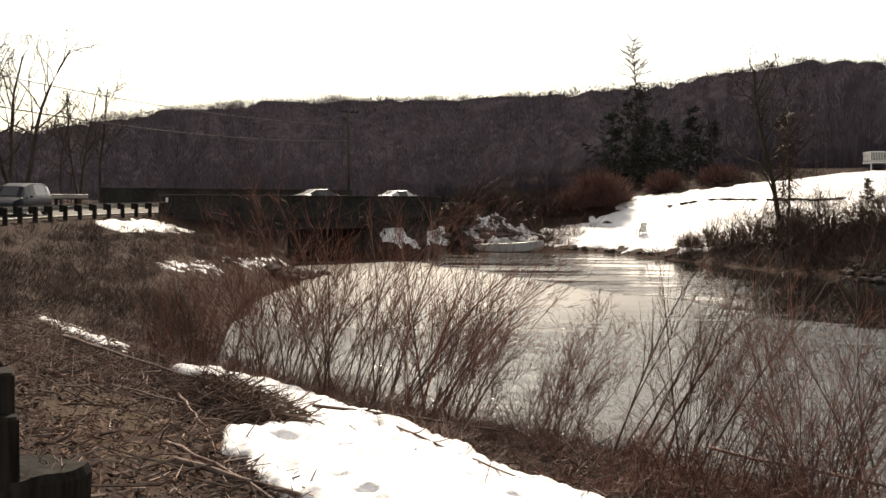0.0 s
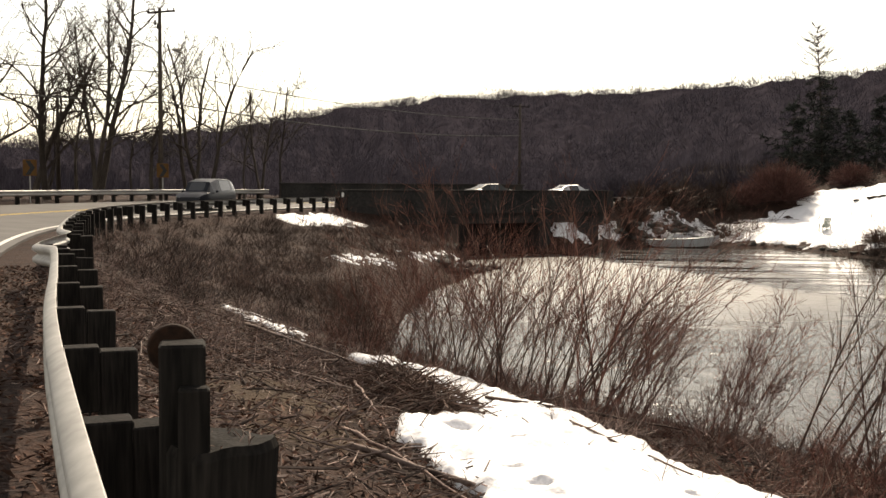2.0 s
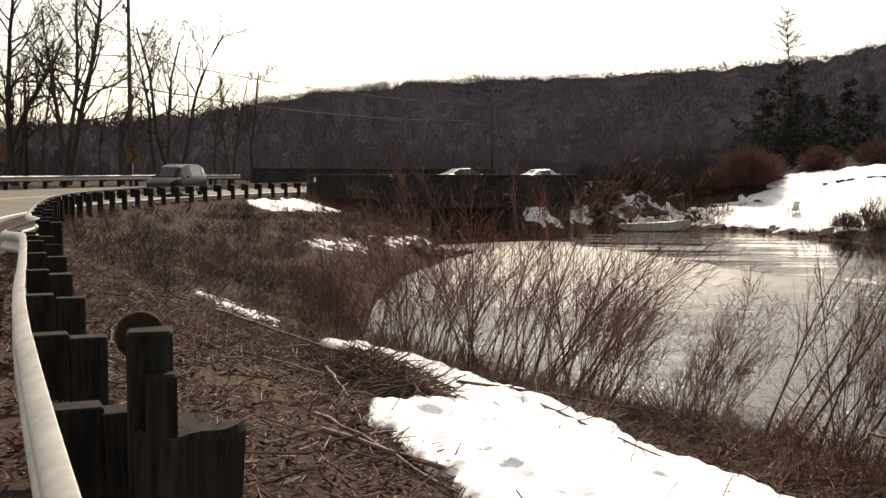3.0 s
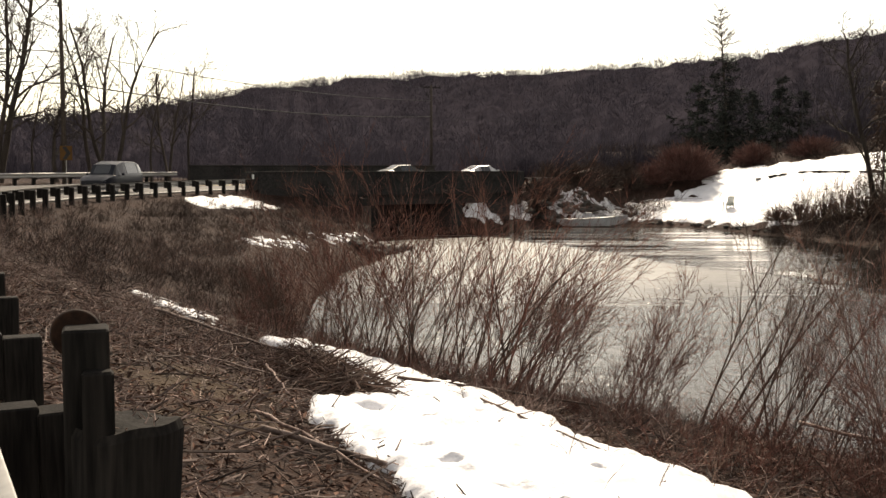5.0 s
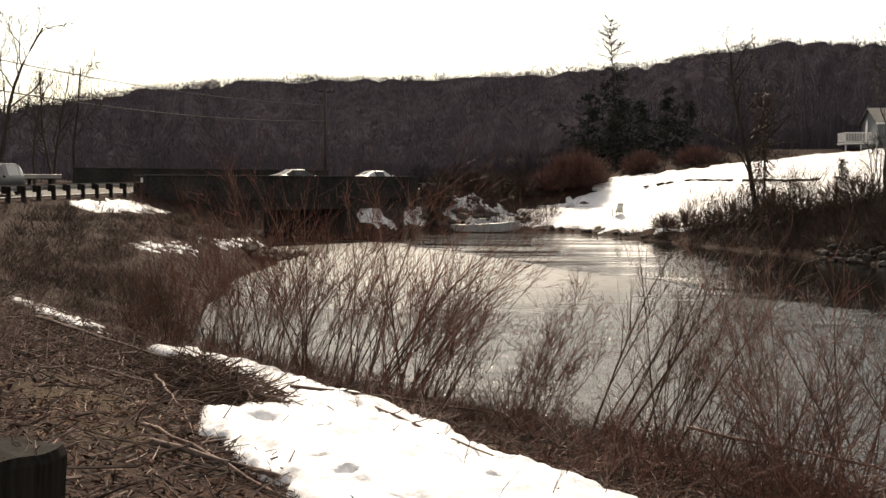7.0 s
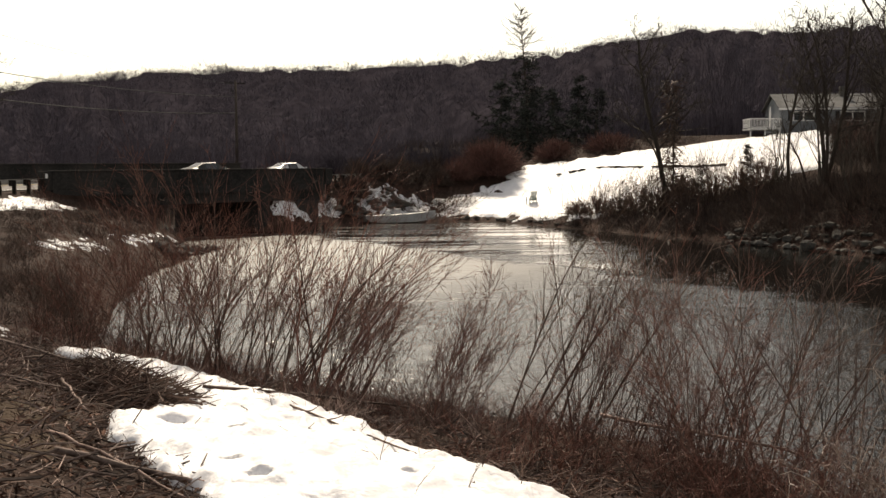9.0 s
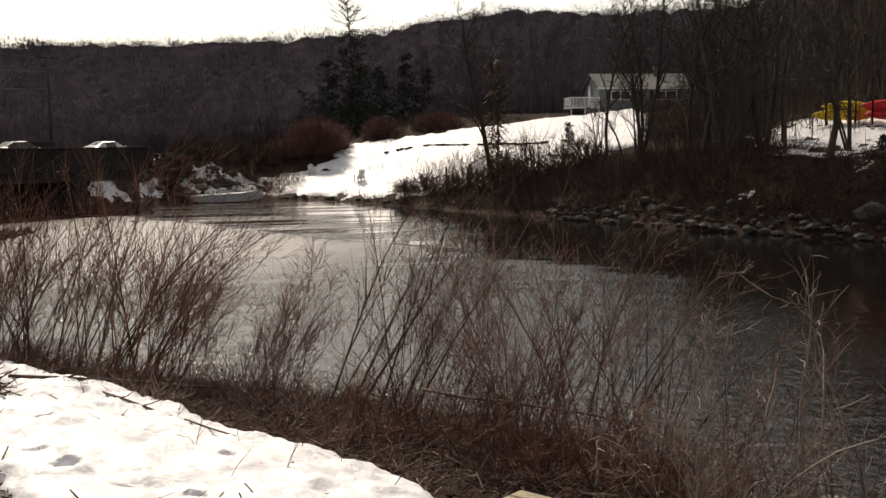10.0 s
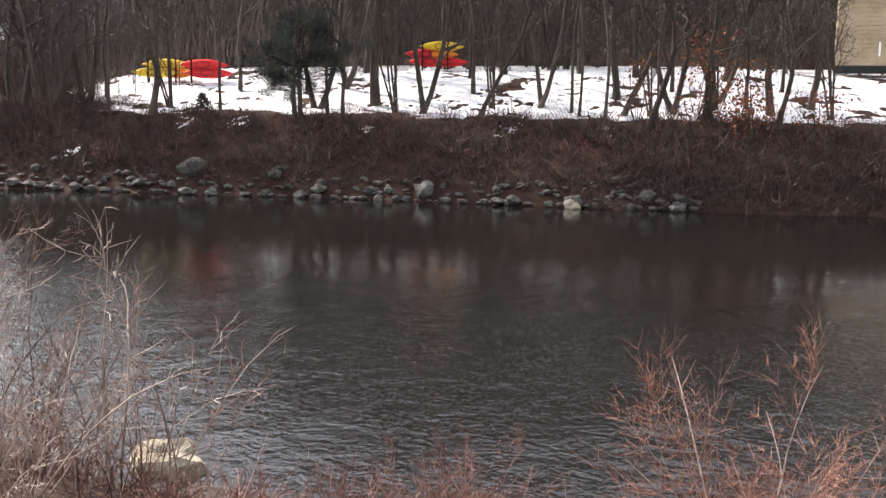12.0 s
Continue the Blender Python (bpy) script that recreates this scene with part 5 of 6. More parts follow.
# ---- shrubs on the near bank ----
for key, x, y, a, s, mat in (
    ("willow", -2.3, 17.6, 5, 1.0, None), ("willow_b", -1.6, 17.2, 60, 1.05, None), ("willow_c", -0.9, 16.5, 0, 1.05, None), ("willow_c", -0.4, 15.8, 20, 0.95, M_RED_TWIG),
    ("willow_b", -3.4, 18.8, 0, 0.85, None), ("willow", -4.4, 19.6, 10, 0.85, None), ("plume", 0.3, 15.2, 0, 0.9, M_RED_TWIG), ("plume", 1.55, 14.8, 20, 1.1, M_RED_TWIG), ("plume", 1.2, 14.0, -10, 0.8, M_RED_TWIG),
    ("thick", 2.35, 13.9, 0, 1.0, M_TWIG), ("thick", 2.8, 12.9, 15, 0.95, M_TWIG), ("thick_b", 3.4, 12.6, -30, 0.85, M_TWIG), ("thick_b", 4.3, 12.2, 20, 1.0, None), ("willow_b", 4.0, 11.2, 80, 0.85, None),
    ("upright", 4.9, 11.3, 140, 1.0, None), ("upright", 5.2, 10.4, 0, 0.9, M_TWIG), ("thick_b", 5.3, 9.4, -20, 0.8, None),
    ("pale", 5.75, 8.1, 40, 1.4, M_PALE_SUNLIT_TWIG), ("pale", 6.3, 8.5, -10, 1.2, M_ORANGE_TWIG), ("tangle", 3.2, 11.2, 0, 1.0, None), ("tangle", 2.4, 12.2, 90, 0.9, None), ("tangle", 1.3, 13.2, 40, 0.8, None), ("tangle", 4.1, 10.1, 200, 1.0, None),
    ("tangle", 3.4, 9.7, 20, 0.9, None), ("tangle", 5.3, 8.0, 70, 0.9, None),
    ("near", 6.8, 2.7, 20, 1.35, M_ORANGE_TWIG), ("near", 7.1, 2.5, 130, 1.3, M_ORANGE_TWIG), ("near", 6.3, 2.5, 250, 1.1, M_ORANGE_TWIG),
    ("near", 5.2, 4.3, 70, 0.62, M_RED_TWIG), ("near", 4.7, 5.0, 200, 0.5, M_PALE_SUNLIT_TWIG), ("pale", 4.8, 7.9, 30, 0.95, M_PALE_SUNLIT_TWIG), ("near", 6.2, 4.6, 10, 0.72, M_RED_TWIG), ("near", 6.6, 4.7, 100, 0.72, M_RED_TWIG), ("near", 5.7, 4.4, 160, 0.6, M_RED_TWIG), ("pale", 4.1, 7.4, 300, 0.95, M_PALE_SUNLIT_TWIG), ("near", 4.5, 7.7, 90, 1.0, M_PALE_SUNLIT_TWIG), ("pale", 4.2, 7.9, 200, 1.0, M_PALE_SUNLIT_TWIG),
    ("pale", 5.9, 9.6, 10, 1.4, M_TWIG), ("tangle", 4.4, 9.1, 30, 0.85, None), ("tangle", 4.9, 8.7, 120, 0.8, M_RED_TWIG), ("tangle", 3.8, 9.2, 210, 0.9, M_RED_TWIG), ("tangle", 4.7, 9.8, 80, 0.9, M_RED_TWIG), ("upright", 3.7, 10.2, 250, 0.65, None), ("thick", 4.6, 10.7, 30, 0.85, M_TWIG), ("tangle", 3.8, 10.6, 250, 1.1, None), ("tangle", 2.9, 10.9, 330, 1.0, None), ("willow", 3.2, 13.2, 40, 0.8, None), ("tangle", 2.2, 11.2, 300, 0.8, M_RED_TWIG), ("willow", 0.0, 16.4, 30, 0.95, None), ("willow_b", -2.9, 18.3, 100, 0.95, None),
    ("willow_b", -5.6, 21.5, 0, 0.65, M_TWIG), ("willow", -6.2, 23.5, 30, 0.6, M_TWIG), ("willow", -7.8, 29, 20, 0.55, M_TWIG), ("tangle", -5.0, 20.2, 0, 1.0, None), ("tangle", -3.6, 19.3, 60, 0.8, M_RED_TWIG), ("tangle", -2.4, 18.2, 10, 0.8, M_RED_TWIG), ("tangle", -1.2, 16.2, 100, 0.7, M_RED_TWIG), ("tangle", -0.2, 14.9, 170, 0.7, M_RED_TWIG), ("tangle", 0.8, 14.0, 250, 0.7, M_RED_TWIG),
):
    put_shrub(key, x, y, a * (1.0 if key in ("tangle", "near", "pale") else 0.25), s, mat)


# ---- dead sticks and litter ----
def bare_soil(x, y):
    """True on most of the open soil, where little litter lies."""
    hit = np.zeros(x.shape, bool)
    for sx, sy, _, sr in SOIL:
        hit |= np.hypot(x - sx, y - sy) < sr * 0.75
    return hit & (rng.random(x.shape) < 0.45)


def litter(name, count, test, box, length, radius, mat, label, up=0.12, seed=1):
    g = np.random.default_rng(seed)
    x, y = g.uniform(box[0], box[2], count), g.uniform(box[1], box[3], count)
    k = test(x, y) & ~bare_soil(x, y)
    x, y = x[k], y[k]
    z = rough_ground(x, y)
    s = Shape()
    for px, py, pz in zip(x, y, z):
        a, ln = g.random() * 6.28, g.uniform(*length)
        r = g.uniform(*radius)
        d = np.array([math.cos(a), math.sin(a), abs(g.normal(0, up)) + 0.02])
        q = np.array([px, py, pz + r + g.uniform(0, 0.05 if name != "brush_pile" else 0.28)])
        b, _ = bent(q - d * ln / 2, d, ln, 3, 0.12, g)
        b[:, 2] = np.maximum(b[:, 2], pz - 0.15)
        s.tube(b, [r, r * 0.85, r * 0.5], 4 if r > 0.008 else 3, cap=False)
    return stuff(name, s, mat, label, "sticks")


litter("dead_sticks", 9500, bank_zone(0.35, 0.98, 3, 26), (-15, 2, 4, 26), (0.12, 0.75), (0.004, 0.015), M_STICK, "dead sticks and cut stalks lying on the slope", 0.22, 1)
litter("dead_stalks", 11000, bank_zone(0.35, 0.99, 1.5, 18), (-9, 1.5, 4, 18), (0.05, 0.32), (0.003, 0.009), M_DRY, "short pale dry stalks lying on the slope", 0.35, 2)
litter("dead_stalks", 2600, lambda x, y: bank_zone(0.35, 0.99, -7, 12)(x, y) & ((x > 4) | (y < 1.6)), (-2, -7, 11, 12), (0.05, 0.3), (0.003, 0.009), M_DRY, "short pale dry stalks beside the guard rail", 0.35, 12)
litter("cut_stubble", 5200, bank_zone(0.42, 0.95, 4, 20), (-9, 4, 3, 20), (0.1, 0.32), (0.005, 0.011), M_TWIG, "upright stubs of cut brush", 2.5, 3)
litter("cut_stubble", 3000, lambda x, y: (np.abs(inside(x, y, NEAR_SNOW)) < 0.10) & (x < -0.3) & (y < 12.5), (-3, 6, 0, 12.5), (0.2, 0.42), (0.004, 0.008), M_TWIG, "cut stubs poking through the edge of the snow", 2.5, 33)
litter("brush_pile", 4500, lambda x, y: to_line(x, y, np.array([(-3.3, 14.6), (-2.0, 12.2)]))[0] < rng.uniform(0.15, 0.5, x.shape), (-3.4, 10.5, -0.6, 15.5), (0.25, 1.0), (0.005, 0.014), M_TWIG, "pile of dark brushwood beside the snow", 0.3, 4)


def log(p0, p1, r, name, label, mat=M_STICK, lift=0.05, seed=1, side=0):
    g = np.random.default_rng(seed)
    n = 9
    xy = np.linspace(p0, p1, n) + np.concatenate([[[0, 0]], g.normal(0, 0.004 * np.hypot(p1[0] - p0[0], p1[1] - p0[1]), (n - 2, 2)), [[0, 0]]])
    z = rough_ground(xy[:, 0], xy[:, 1]) + r + lift
    z = np.interp(np.arange(n), [0, n // 2, n - 1], [z[0], max(z[n // 2], (z[0] + z[-1]) / 2), z[-1]]) + g.normal(0, 0.01, n)
    pts = np.concatenate([xy, z[:, None]], 1)
    top = thing(name, Matrix.Identity(4), label, "branch")
    s = Shape()
    s.tube(pts, r * np.linspace(1, 0.45, n), 6)
    part("stem", s, mat, top, soft=True)
    for k in range(side):
        w = Shape()
        j = 2 + k % (n - 3)
        b, _ = bent(pts[j], (pts[j + 1] - pts[j]) * 3 + g.normal(0, 0.5, 3), g.uniform(0.4, 1.0), 5, 0.12, g, 0.02)
        w.tube(b, r * 0.45 * np.linspace(1, 0.3, 5), 4, cap=False)
        part("side_branch", w, mat, top)


log((-7.2, 19.9), (-3.6, 15.6), 0.035, "fallen_branch", "long grey fallen branch lying on the slope", seed=1, side=3)
log((-3.55, 14.0), (-2.6, 11.3), 0.021, "fallen_branch", "pale broken branch lying on the slope", M_DRY, seed=2)
log((-1.7, 13.6), (0.9, 13.4), 0.025, "fallen_branch", "dark fallen branch lying across the snow", M_TWIG, 0.16, seed=3, side=2)
log((-1.0, 13.3), (0.75, 10.2), 0.018, "fallen_branch", "thin dark branch lying on the snow", M_TWIG, 0.16, seed=4, side=5)
log((2.9, 11.6), (6.2, 9.4), 0.02, "fallen_branch", "long pale dead stem caught in the shrubs", M_DRY, 0.5, seed=5)
log((-2.6, 9.8), (-1.0, 7.9), 0.02, "fallen_branch", "cut pale branch at the edge of the snow", M_DRY, 0.03, seed=6)
log((-2.3, 8.9), (0.1, 8.1), 0.03, "fallen_branch", "dark cut branch at the edge of the snow", M_STICK, 0.04, seed=7, side=2)
log((-4.6, 13.8), (-2.7, 12.8), 0.02, "fallen_branch", "dark fallen branch on the slope", M_STICK, 0.03, seed=8, side=2)


def snow_twigs():
    g = np.random.default_rng(31)
    for x, y, h in ((0.35, 9.6, 0.5), (0.75, 10.3, 0.6), (1.15, 9.4, 0.7), (1.5, 9.0, 0.8), (0.1, 11.2, 0.45), (1.0, 8.6, 0.6), (1.75, 8.4, 0.9), (-0.5, 9.6, 0.25), (0.5, 8.3, 0.4), (2.05, 8.0, 0.9), (1.6, 9.7, 0.8), (-0.75, 12.6, 0.5)):
        t = thing("twig", pose(x, y, ground_at(x, y) + 0.1), "thin bare twig poking up through the snow", "twig", "twigs in the snow")
        s = Shape()
        b, _ = bent((0, 0, -0.15), (g.normal(0.1, 0.35), g.normal(0, 0.35), 1), h, 6, 0.12, g)
        s.tube(b, np.linspace(0.005, 0.002, 6), 4, cap=False)
        for k in range(3):
            c, _ = bent(b[2 + k], (b[3] - b[2]) * 8 + g.normal(0, 0.5, 3), h * 0.5, 4, 0.14, g)
            s.tube(c, np.linspace(0.003, 0.0015, 4), 3, cap=False)
        part("stem", s, M_TWIG, t)


snow_twigs()


# ---- dead leaves ----
def leaves(name, count, test, box, label, seed):
    g = np.random.default_rng(seed)
    x, y = g.uniform(box[0], box[2], count), g.uniform(box[1], box[3], count)
    k = test(x, y) & ~bare_soil(x, y)
    x, y = x[k], y[k]
    z = rough_ground(x, y)
    s = Shape()
    for px, py, pz in zip(x, y, z):
        a, ln, w = g.random() * 6.28, g.uniform(0.018, 0.06), g.uniform(0.008, 0.026)
        u, v = np.array([math.cos(a), math.sin(a), g.normal(0, 0.35)]) * ln, np.array([-math.sin(a), math.cos(a), g.normal(0, 0.35)]) * w
        c = np.array([px, py, pz + 0.015 + g.uniform(0, 0.03)])
        s.add([c - u, c + v + (0, 0, 0.012), c + u, c - v + (0, 0, 0.012)], [(0, 1, 2), (0, 2, 3)])
    stuff(name, s, M_DEAD_LEAF, label, "leaves")


def shoulder(x, y):
    dr, sr = to_line(x, y, RAIL)
    return (sr < 0) & (dr < 1.35) | (sr > 0) & (dr < 0.6)


leaves("dead_leaves", 30000, bank_zone(0.35, 1.0, 1.0, 20), (-10, 1, 4, 20), "dead brown leaves strewn over the slope", 21)
leaves("dead_leaves", 30000, shoulder, (-12, 1.5, 2, 19), "dead leaves along the road shoulder", 22)
litter("shoulder_litter", 5000, shoulder, (-12, 1.5, 2, 19), (0.04, 0.2), (0.002, 0.006), M_DRY, "dry stalks along the road shoulder", 0.3, 23)


# ---- stones ----
def stone_mesh(seed, flat=0.7, cuts=2):
    bm = bmesh.new()
    bmesh.ops.create_icosphere(bm, subdivisions=cuts, radius=0.5)
    for v in bm.verts:
        n = noise.noise(v.co * 2.2 + Vector((seed * 7.3, 0, 0))) * 0.55 + noise.noise(v.co * 5 + Vector((0, seed * 3.1, 0))) * 0.1
        v.co *= 1 + n
        v.co.z *= flat
        q = 0.11
        v.co = Vector([round(c / q) * q * 0.45 + c * 0.55 for c in v.co])
    me = bpy.data.meshes.new("stone")
    bm.to_mesh(me)
    bm.free()
    return me


STONES = [stone_mesh(i, 0.5 + 0.08 * (i % 4)) for i in range(6)]
FAR_STONES = [stone_mesh(i + 40, 0.45 + 0.08 * (i % 4), 1) for i in range(8)]
TAN_STONES = [stone_mesh(20 + i, 0.65, 3) for i in range(3)]


def put_stone(i, x, y, size, label, z=None, tan=False, group="stones on the far shore", sink=0.18):
    me = TAN_STONES[i % 3] if tan else (FAR_STONES[i % 8] if size < 0.6 else STONES[i % 6])
    ob = part("stone", me, M_TAN_STONE if tan else M_STONE)
    g = ground_at(x, y)
    ob.matrix_basis = pose(x, y, (max(g, WATER) if z is None else z) + size * sink, 0, 0, i * 67 % 360) @ Matrix.Diagonal((size, size * (0.7 + 0.13 * (i % 5)), size * (0.8 + 0.1 * (i % 4)), 1))
    return tagged(ob, label, "stone", group)


def shore_stones():
    g = np.random.default_rng(12)
    p, d, n = along(FAR_SHORE[13:20], 0.42)
    rest, k = Shape(), 0
    for i in range(len(p)):
        if p[i][1] < 23.5:
            break
        for row in range(4):
            if g.random() < (0.03, 0.2, 0.4, 0.6)[row]:
                continue
            off = 0.05 + row * g.uniform(0.35, 0.6)
            q = p[i] + n[i] * off + d[i] * g.uniform(-0.25, 0.25)
            size = g.choice([0.28, 0.4, 0.5, 0.65, 0.9], p=[.32, .3, .2, .13, .05]) * g.uniform(0.8, 1.2)
            if row < 2:
                put_stone(k, q[0], q[1], size, "grey riprap stone at the water's edge")
            else:
                me = FAR_STONES[k % 8]
                v = np.array([u.co[:] for u in me.vertices]) * size
                z = max(ground_at(*q), WATER) + size * 0.15
                rest.add(v + np.array([q[0], q[1], z]), [tuple(f.vertices) for f in me.polygons])
            k += 1
    stuff("riprap", rest, M_STONE, "grey riprap stones heaped at the foot of the bank", "stones")


shore_stones()
put_stone(3, 34.8, 46.6, 1.35, "large pale grey boulder on the far bank", z=-2.35)
put_stone(1, 43.4, 28.5, 0.85, "tan boulder at the water's edge", z=WATER, tan=True)
for i, (x, y, s, t) in enumerate(((7.6, 10.9, 0.6, 0), (7.95, 10.45, 0.5, 1), (7.75, 10.6, 0.6, 0), (8.12, 11.1, 0.85, 1), (7.3, 11.5, 0.75, 0), (8.1, 10.2, 0.6, 0), (6.9, 12.0, 0.7, 0))):
    put_stone(i, x, y, s, "sunlit boulder on the near shore" if t else "brown boulder on the near shore", tan=bool(t), group="boulders on the near shore", z=-3.22 if i == 3 else -3.5 + 0.06 * (i % 3))
g5 = np.random.default_rng(5)
for i in range(26):
    u = g5.random()
    x, y = -8.9 + 1.2 * g5.random() - 0.6 * (1 - u), 53 + 11 * u
    put_stone(i, x + 0.6 * (y > 59), y, g5.uniform(0.35, 0.9), "dark stone on the low point of the near bank", group="stones on the low point")
for i in range(64):
    u = g5.random()
    x, y = -1.4 + 8.0 * u + g5.uniform(-0.3, 0.8), 85.4 + 6.2 * min(u * 1.5, 1) + g5.uniform(0, 1.8)
    put_stone(i, x, y, g5.uniform(0.4, 1.0), "riprap stone on the slope beside the bridge", group="stones beside the bridge")
for i in range(30):
    u = g5.random()
    a = np.array([(9.5, 91.3), (12.4, 90.6), (15.4, 85.4), (18.4, 79.3)])
    q = a[int(u * 3)] + (a[int(u * 3) + 1] - a[int(u * 3)]) * (u * 3 % 1)
    put_stone(i, q[0] + 0.3, q[1] + g5.uniform(-0.2, 0.4), g5.uniform(0.25, 0.6), "small dark stone on the shore below the lawn", group="stones below the lawn")


# ---- posts and box beside the camera ----
def near_posts():
    t = thing("marker_post", pose(-1.0, 2.26, -0.49, 0, 0, 22), "weathered square wooden post with a rusty round plate", "post")
    s = Shape()
    s.box((0.098, 0.098, 1.735), pose(0, 0, 0.8675), bevel=0.006)
    part("post", s, M_POST, t)
    s = Shape()
    s.box((0.066, 0.05, 1.65), pose(0.024, -0.076, 0.825), bevel=0.006)
    part("brace", s, M_POST, t, "shorter timber nailed to the post")
    bm = bmesh.new()
    bmesh.ops.create_cone(bm, cap_ends=True, segments=28, radius1=0.057, radius2=0.053, depth=0.014)
    bmesh.ops.bevel(bm, geom=[e for e in bm.edges if e.calc_face_angle(0) > 0.8], offset=0.003, segments=1, affect="EDGES")
    me = bpy.data.meshes.new("plate")
    bm.to_mesh(me)
    bm.free()
    part("plate", me, M_RUST, t, "rusty round iron plate", m=pose(-0.022, 0.062, 1.712, 90, 0, 0))
    s = Shape()
    s.box((0.03, 0.01, 0.4), pose(-0.035, 0.056, 1.48), bevel=0.002)
    part("strap", s, M_RUST, t)
    t = thing("stump_post", pose(-0.972, 2.27, -0.495, -1, 1.5, 0), "thick round weathered wooden post with a split top", "post")
    s = Shape()
    a = np.linspace(0, 2 * np.pi, 29)[:-1]
    rad = 0.122 * (1 + 0.05 * np.sin(3 * a + 1) + 0.03 * np.sin(7 * a))
    rows = []
    for z, k in ((0, 0.74), (0.5, 0.80), (1.0, 0.88), (1.42, 0.98), (1.505, 1.0), (1.525, 0.93)):
        zz = np.full(28, z) + (0.006 * np.sin(2 * a + 2) + 0.004 * np.sin(5 * a)) * (z > 1.5)
        rows.append(np.stack([np.cos(a) * rad * k, np.sin(a) * rad * k, zz], 1))
    v = np.concatenate(rows + [np.array([[0, 0, 1.522]])])
    f = [(r * 28 + j, r * 28 + (j + 1) % 28, (r + 1) * 28 + (j + 1) % 28, (r + 1) * 28 + j) for r in range(5) for j in range(28)]
    f += [(5 * 28 + j, 5 * 28 + (j + 1) % 28, 168) for j in range(28)]
    s.add(v, f)
    part("post", s, M_POST, t)
    g = np.random.default_rng(3)
    s = Shape()
    for k in range(46):
        b = g.random() * 6.28
        q = np.array([math.cos(b) * 0.10, math.sin(b) * 0.10, 1.51]) * np.array([g.uniform(0.3, 1.05), g.uniform(0.3, 1.05), 1])
        p, _ = bent(q, g.normal(0, 1, 3) + np.array([0, 0, 0.5]), g.uniform(0.02, 0.07), 3, 0.3, g)
        s.tube(p, [0.0022, 0.002, 0.001], 3, cap=False)
    part("splinters", s, M_DRY, t, "pale splinters and moss on the split top")


near_posts()


def concrete_box():
    a, b = Vector((2.71, 7.63)), Vector((3.61, 6.36))
    way = (b - a).normalized()
    ang = math.degrees(math.atan2(way.y, way.x))
    ln, depth, th, tall = (b - a).length, 1.15, 0.17, 1.3
    t = thing("drain_box", pose(a.x, a.y, -1.0, 0, 0, ang), "open pale concrete drain box in the bank", "drain box")
    for name, size, at in (("wall", (ln, th, tall), (ln / 2, -th / 2, -tall / 2)), ("wall", (th, depth, tall), (th / 2, -th - depth / 2, -tall / 2)), ("wall", (th, depth, tall), (ln - th / 2, -th - depth / 2, -tall / 2))):
        s = Shape()
        s.box(size, pose(*at), bevel=0.018)
        part(name, s, M_CONCRETE, t)
    s = Shape()
    s.box((ln - 2 * th, depth, 0.1), pose(ln / 2, -th - depth / 2, -0.75))
    part("silt", s, M_GROUND, t, "dark silt inside")


concrete_box()


# ---- poles and wires ----
def utility_pole(x, y, base, tall, turn, lamp=None, label="", arms=1):
    t = thing("utility_pole", pose(x, y, base, 0, 0, turn), label, "utility pole")
    s = Shape()
    s.tube([(0, 0, -0.5), (0, 0, tall * 0.5), (0, 0, tall)], [0.17, 0.145, 0.11], 10)
    part("pole", s, M_BARK, t, soft=True)
    for k in range(arms):
        s = Shape()
        s.box((2.3, 0.10, 0.12), pose(0, 0.14, tall - 0.25 - k * 1.1), bevel=0.01)
        arm = part("crossarm", s, M_POST, t)
        for q in (-1.05, -0.55, 0.55, 1.05):
            i = Shape()
            i.tube([(0, 0, 0), (0, 0, 0.08), (0, 0, 0.14)], [0.025, 0.055, 0.03], 8)
            part("insulator", i, M_DARK, arm, m=pose(q, 0.14, tall - 0.19 - k * 1.1))
    s = Shape()
    for k, dz in enumerate((0.0, -0.25, 0.2)):
        s.tube([(-0.45 + k * 0.18, 0.1, tall - 1.1 + dz), (-0.45 + k * 0.18, 0.1, tall - 0.75 + dz)], [0.07, 0.05], 8)
    part("fuse_cutout", s, M_DARK, t)
    if lamp:
        s = Shape()
        dx, dz = lamp
        s.tube([(0, 0, dz - 0.7), (dx * 0.3, 0, dz - 0.2), (dx * 0.65, 0, dz + 0.02), (dx, 0, dz)], 0.035, 6)
        part("lamp_arm", s, M_ZINC, t)
        h = Shape()
        h.tube([(dx - 0.1, 0, dz), (dx + 0.15, 0, dz - 0.02), (dx + 0.45, 0, dz - 0.06), (dx + 0.62, 0, dz - 0.05)], [0.05, 0.11, 0.14, 0.05], 8)
        part("lamp_head", h, M_ZINC, t, "grey street lamp head")


utility_pole(-30.1, 67.7, 0.2, 12.9, -15, (1.1, 10.1), "weathered utility pole with crossarm and street lamp")
utility_pole(-9.9, 109.6, 0.2, 9.6, 35, None, "dark utility pole beyond the bridge", 1)
utility_pole(-41.5, 75.0, 0.2, 8.0, 10, None, "utility pole among the trees beyond the road", 1)


def wire(a, b, sag, r=0.018):
    t = np.linspace(0, 1, 25)
    p = np.outer(1 - t, a) + np.outer(t, b)
    p[:, 2] -= sag * 4 * t * (1 - t)
    s = Shape()
    s.tube(p, r, 5)
    ob = part("cable", s, M_WIRE)
    return tagged(ob, "grey overhead cable strung between utility poles", "cable", "overhead cables")


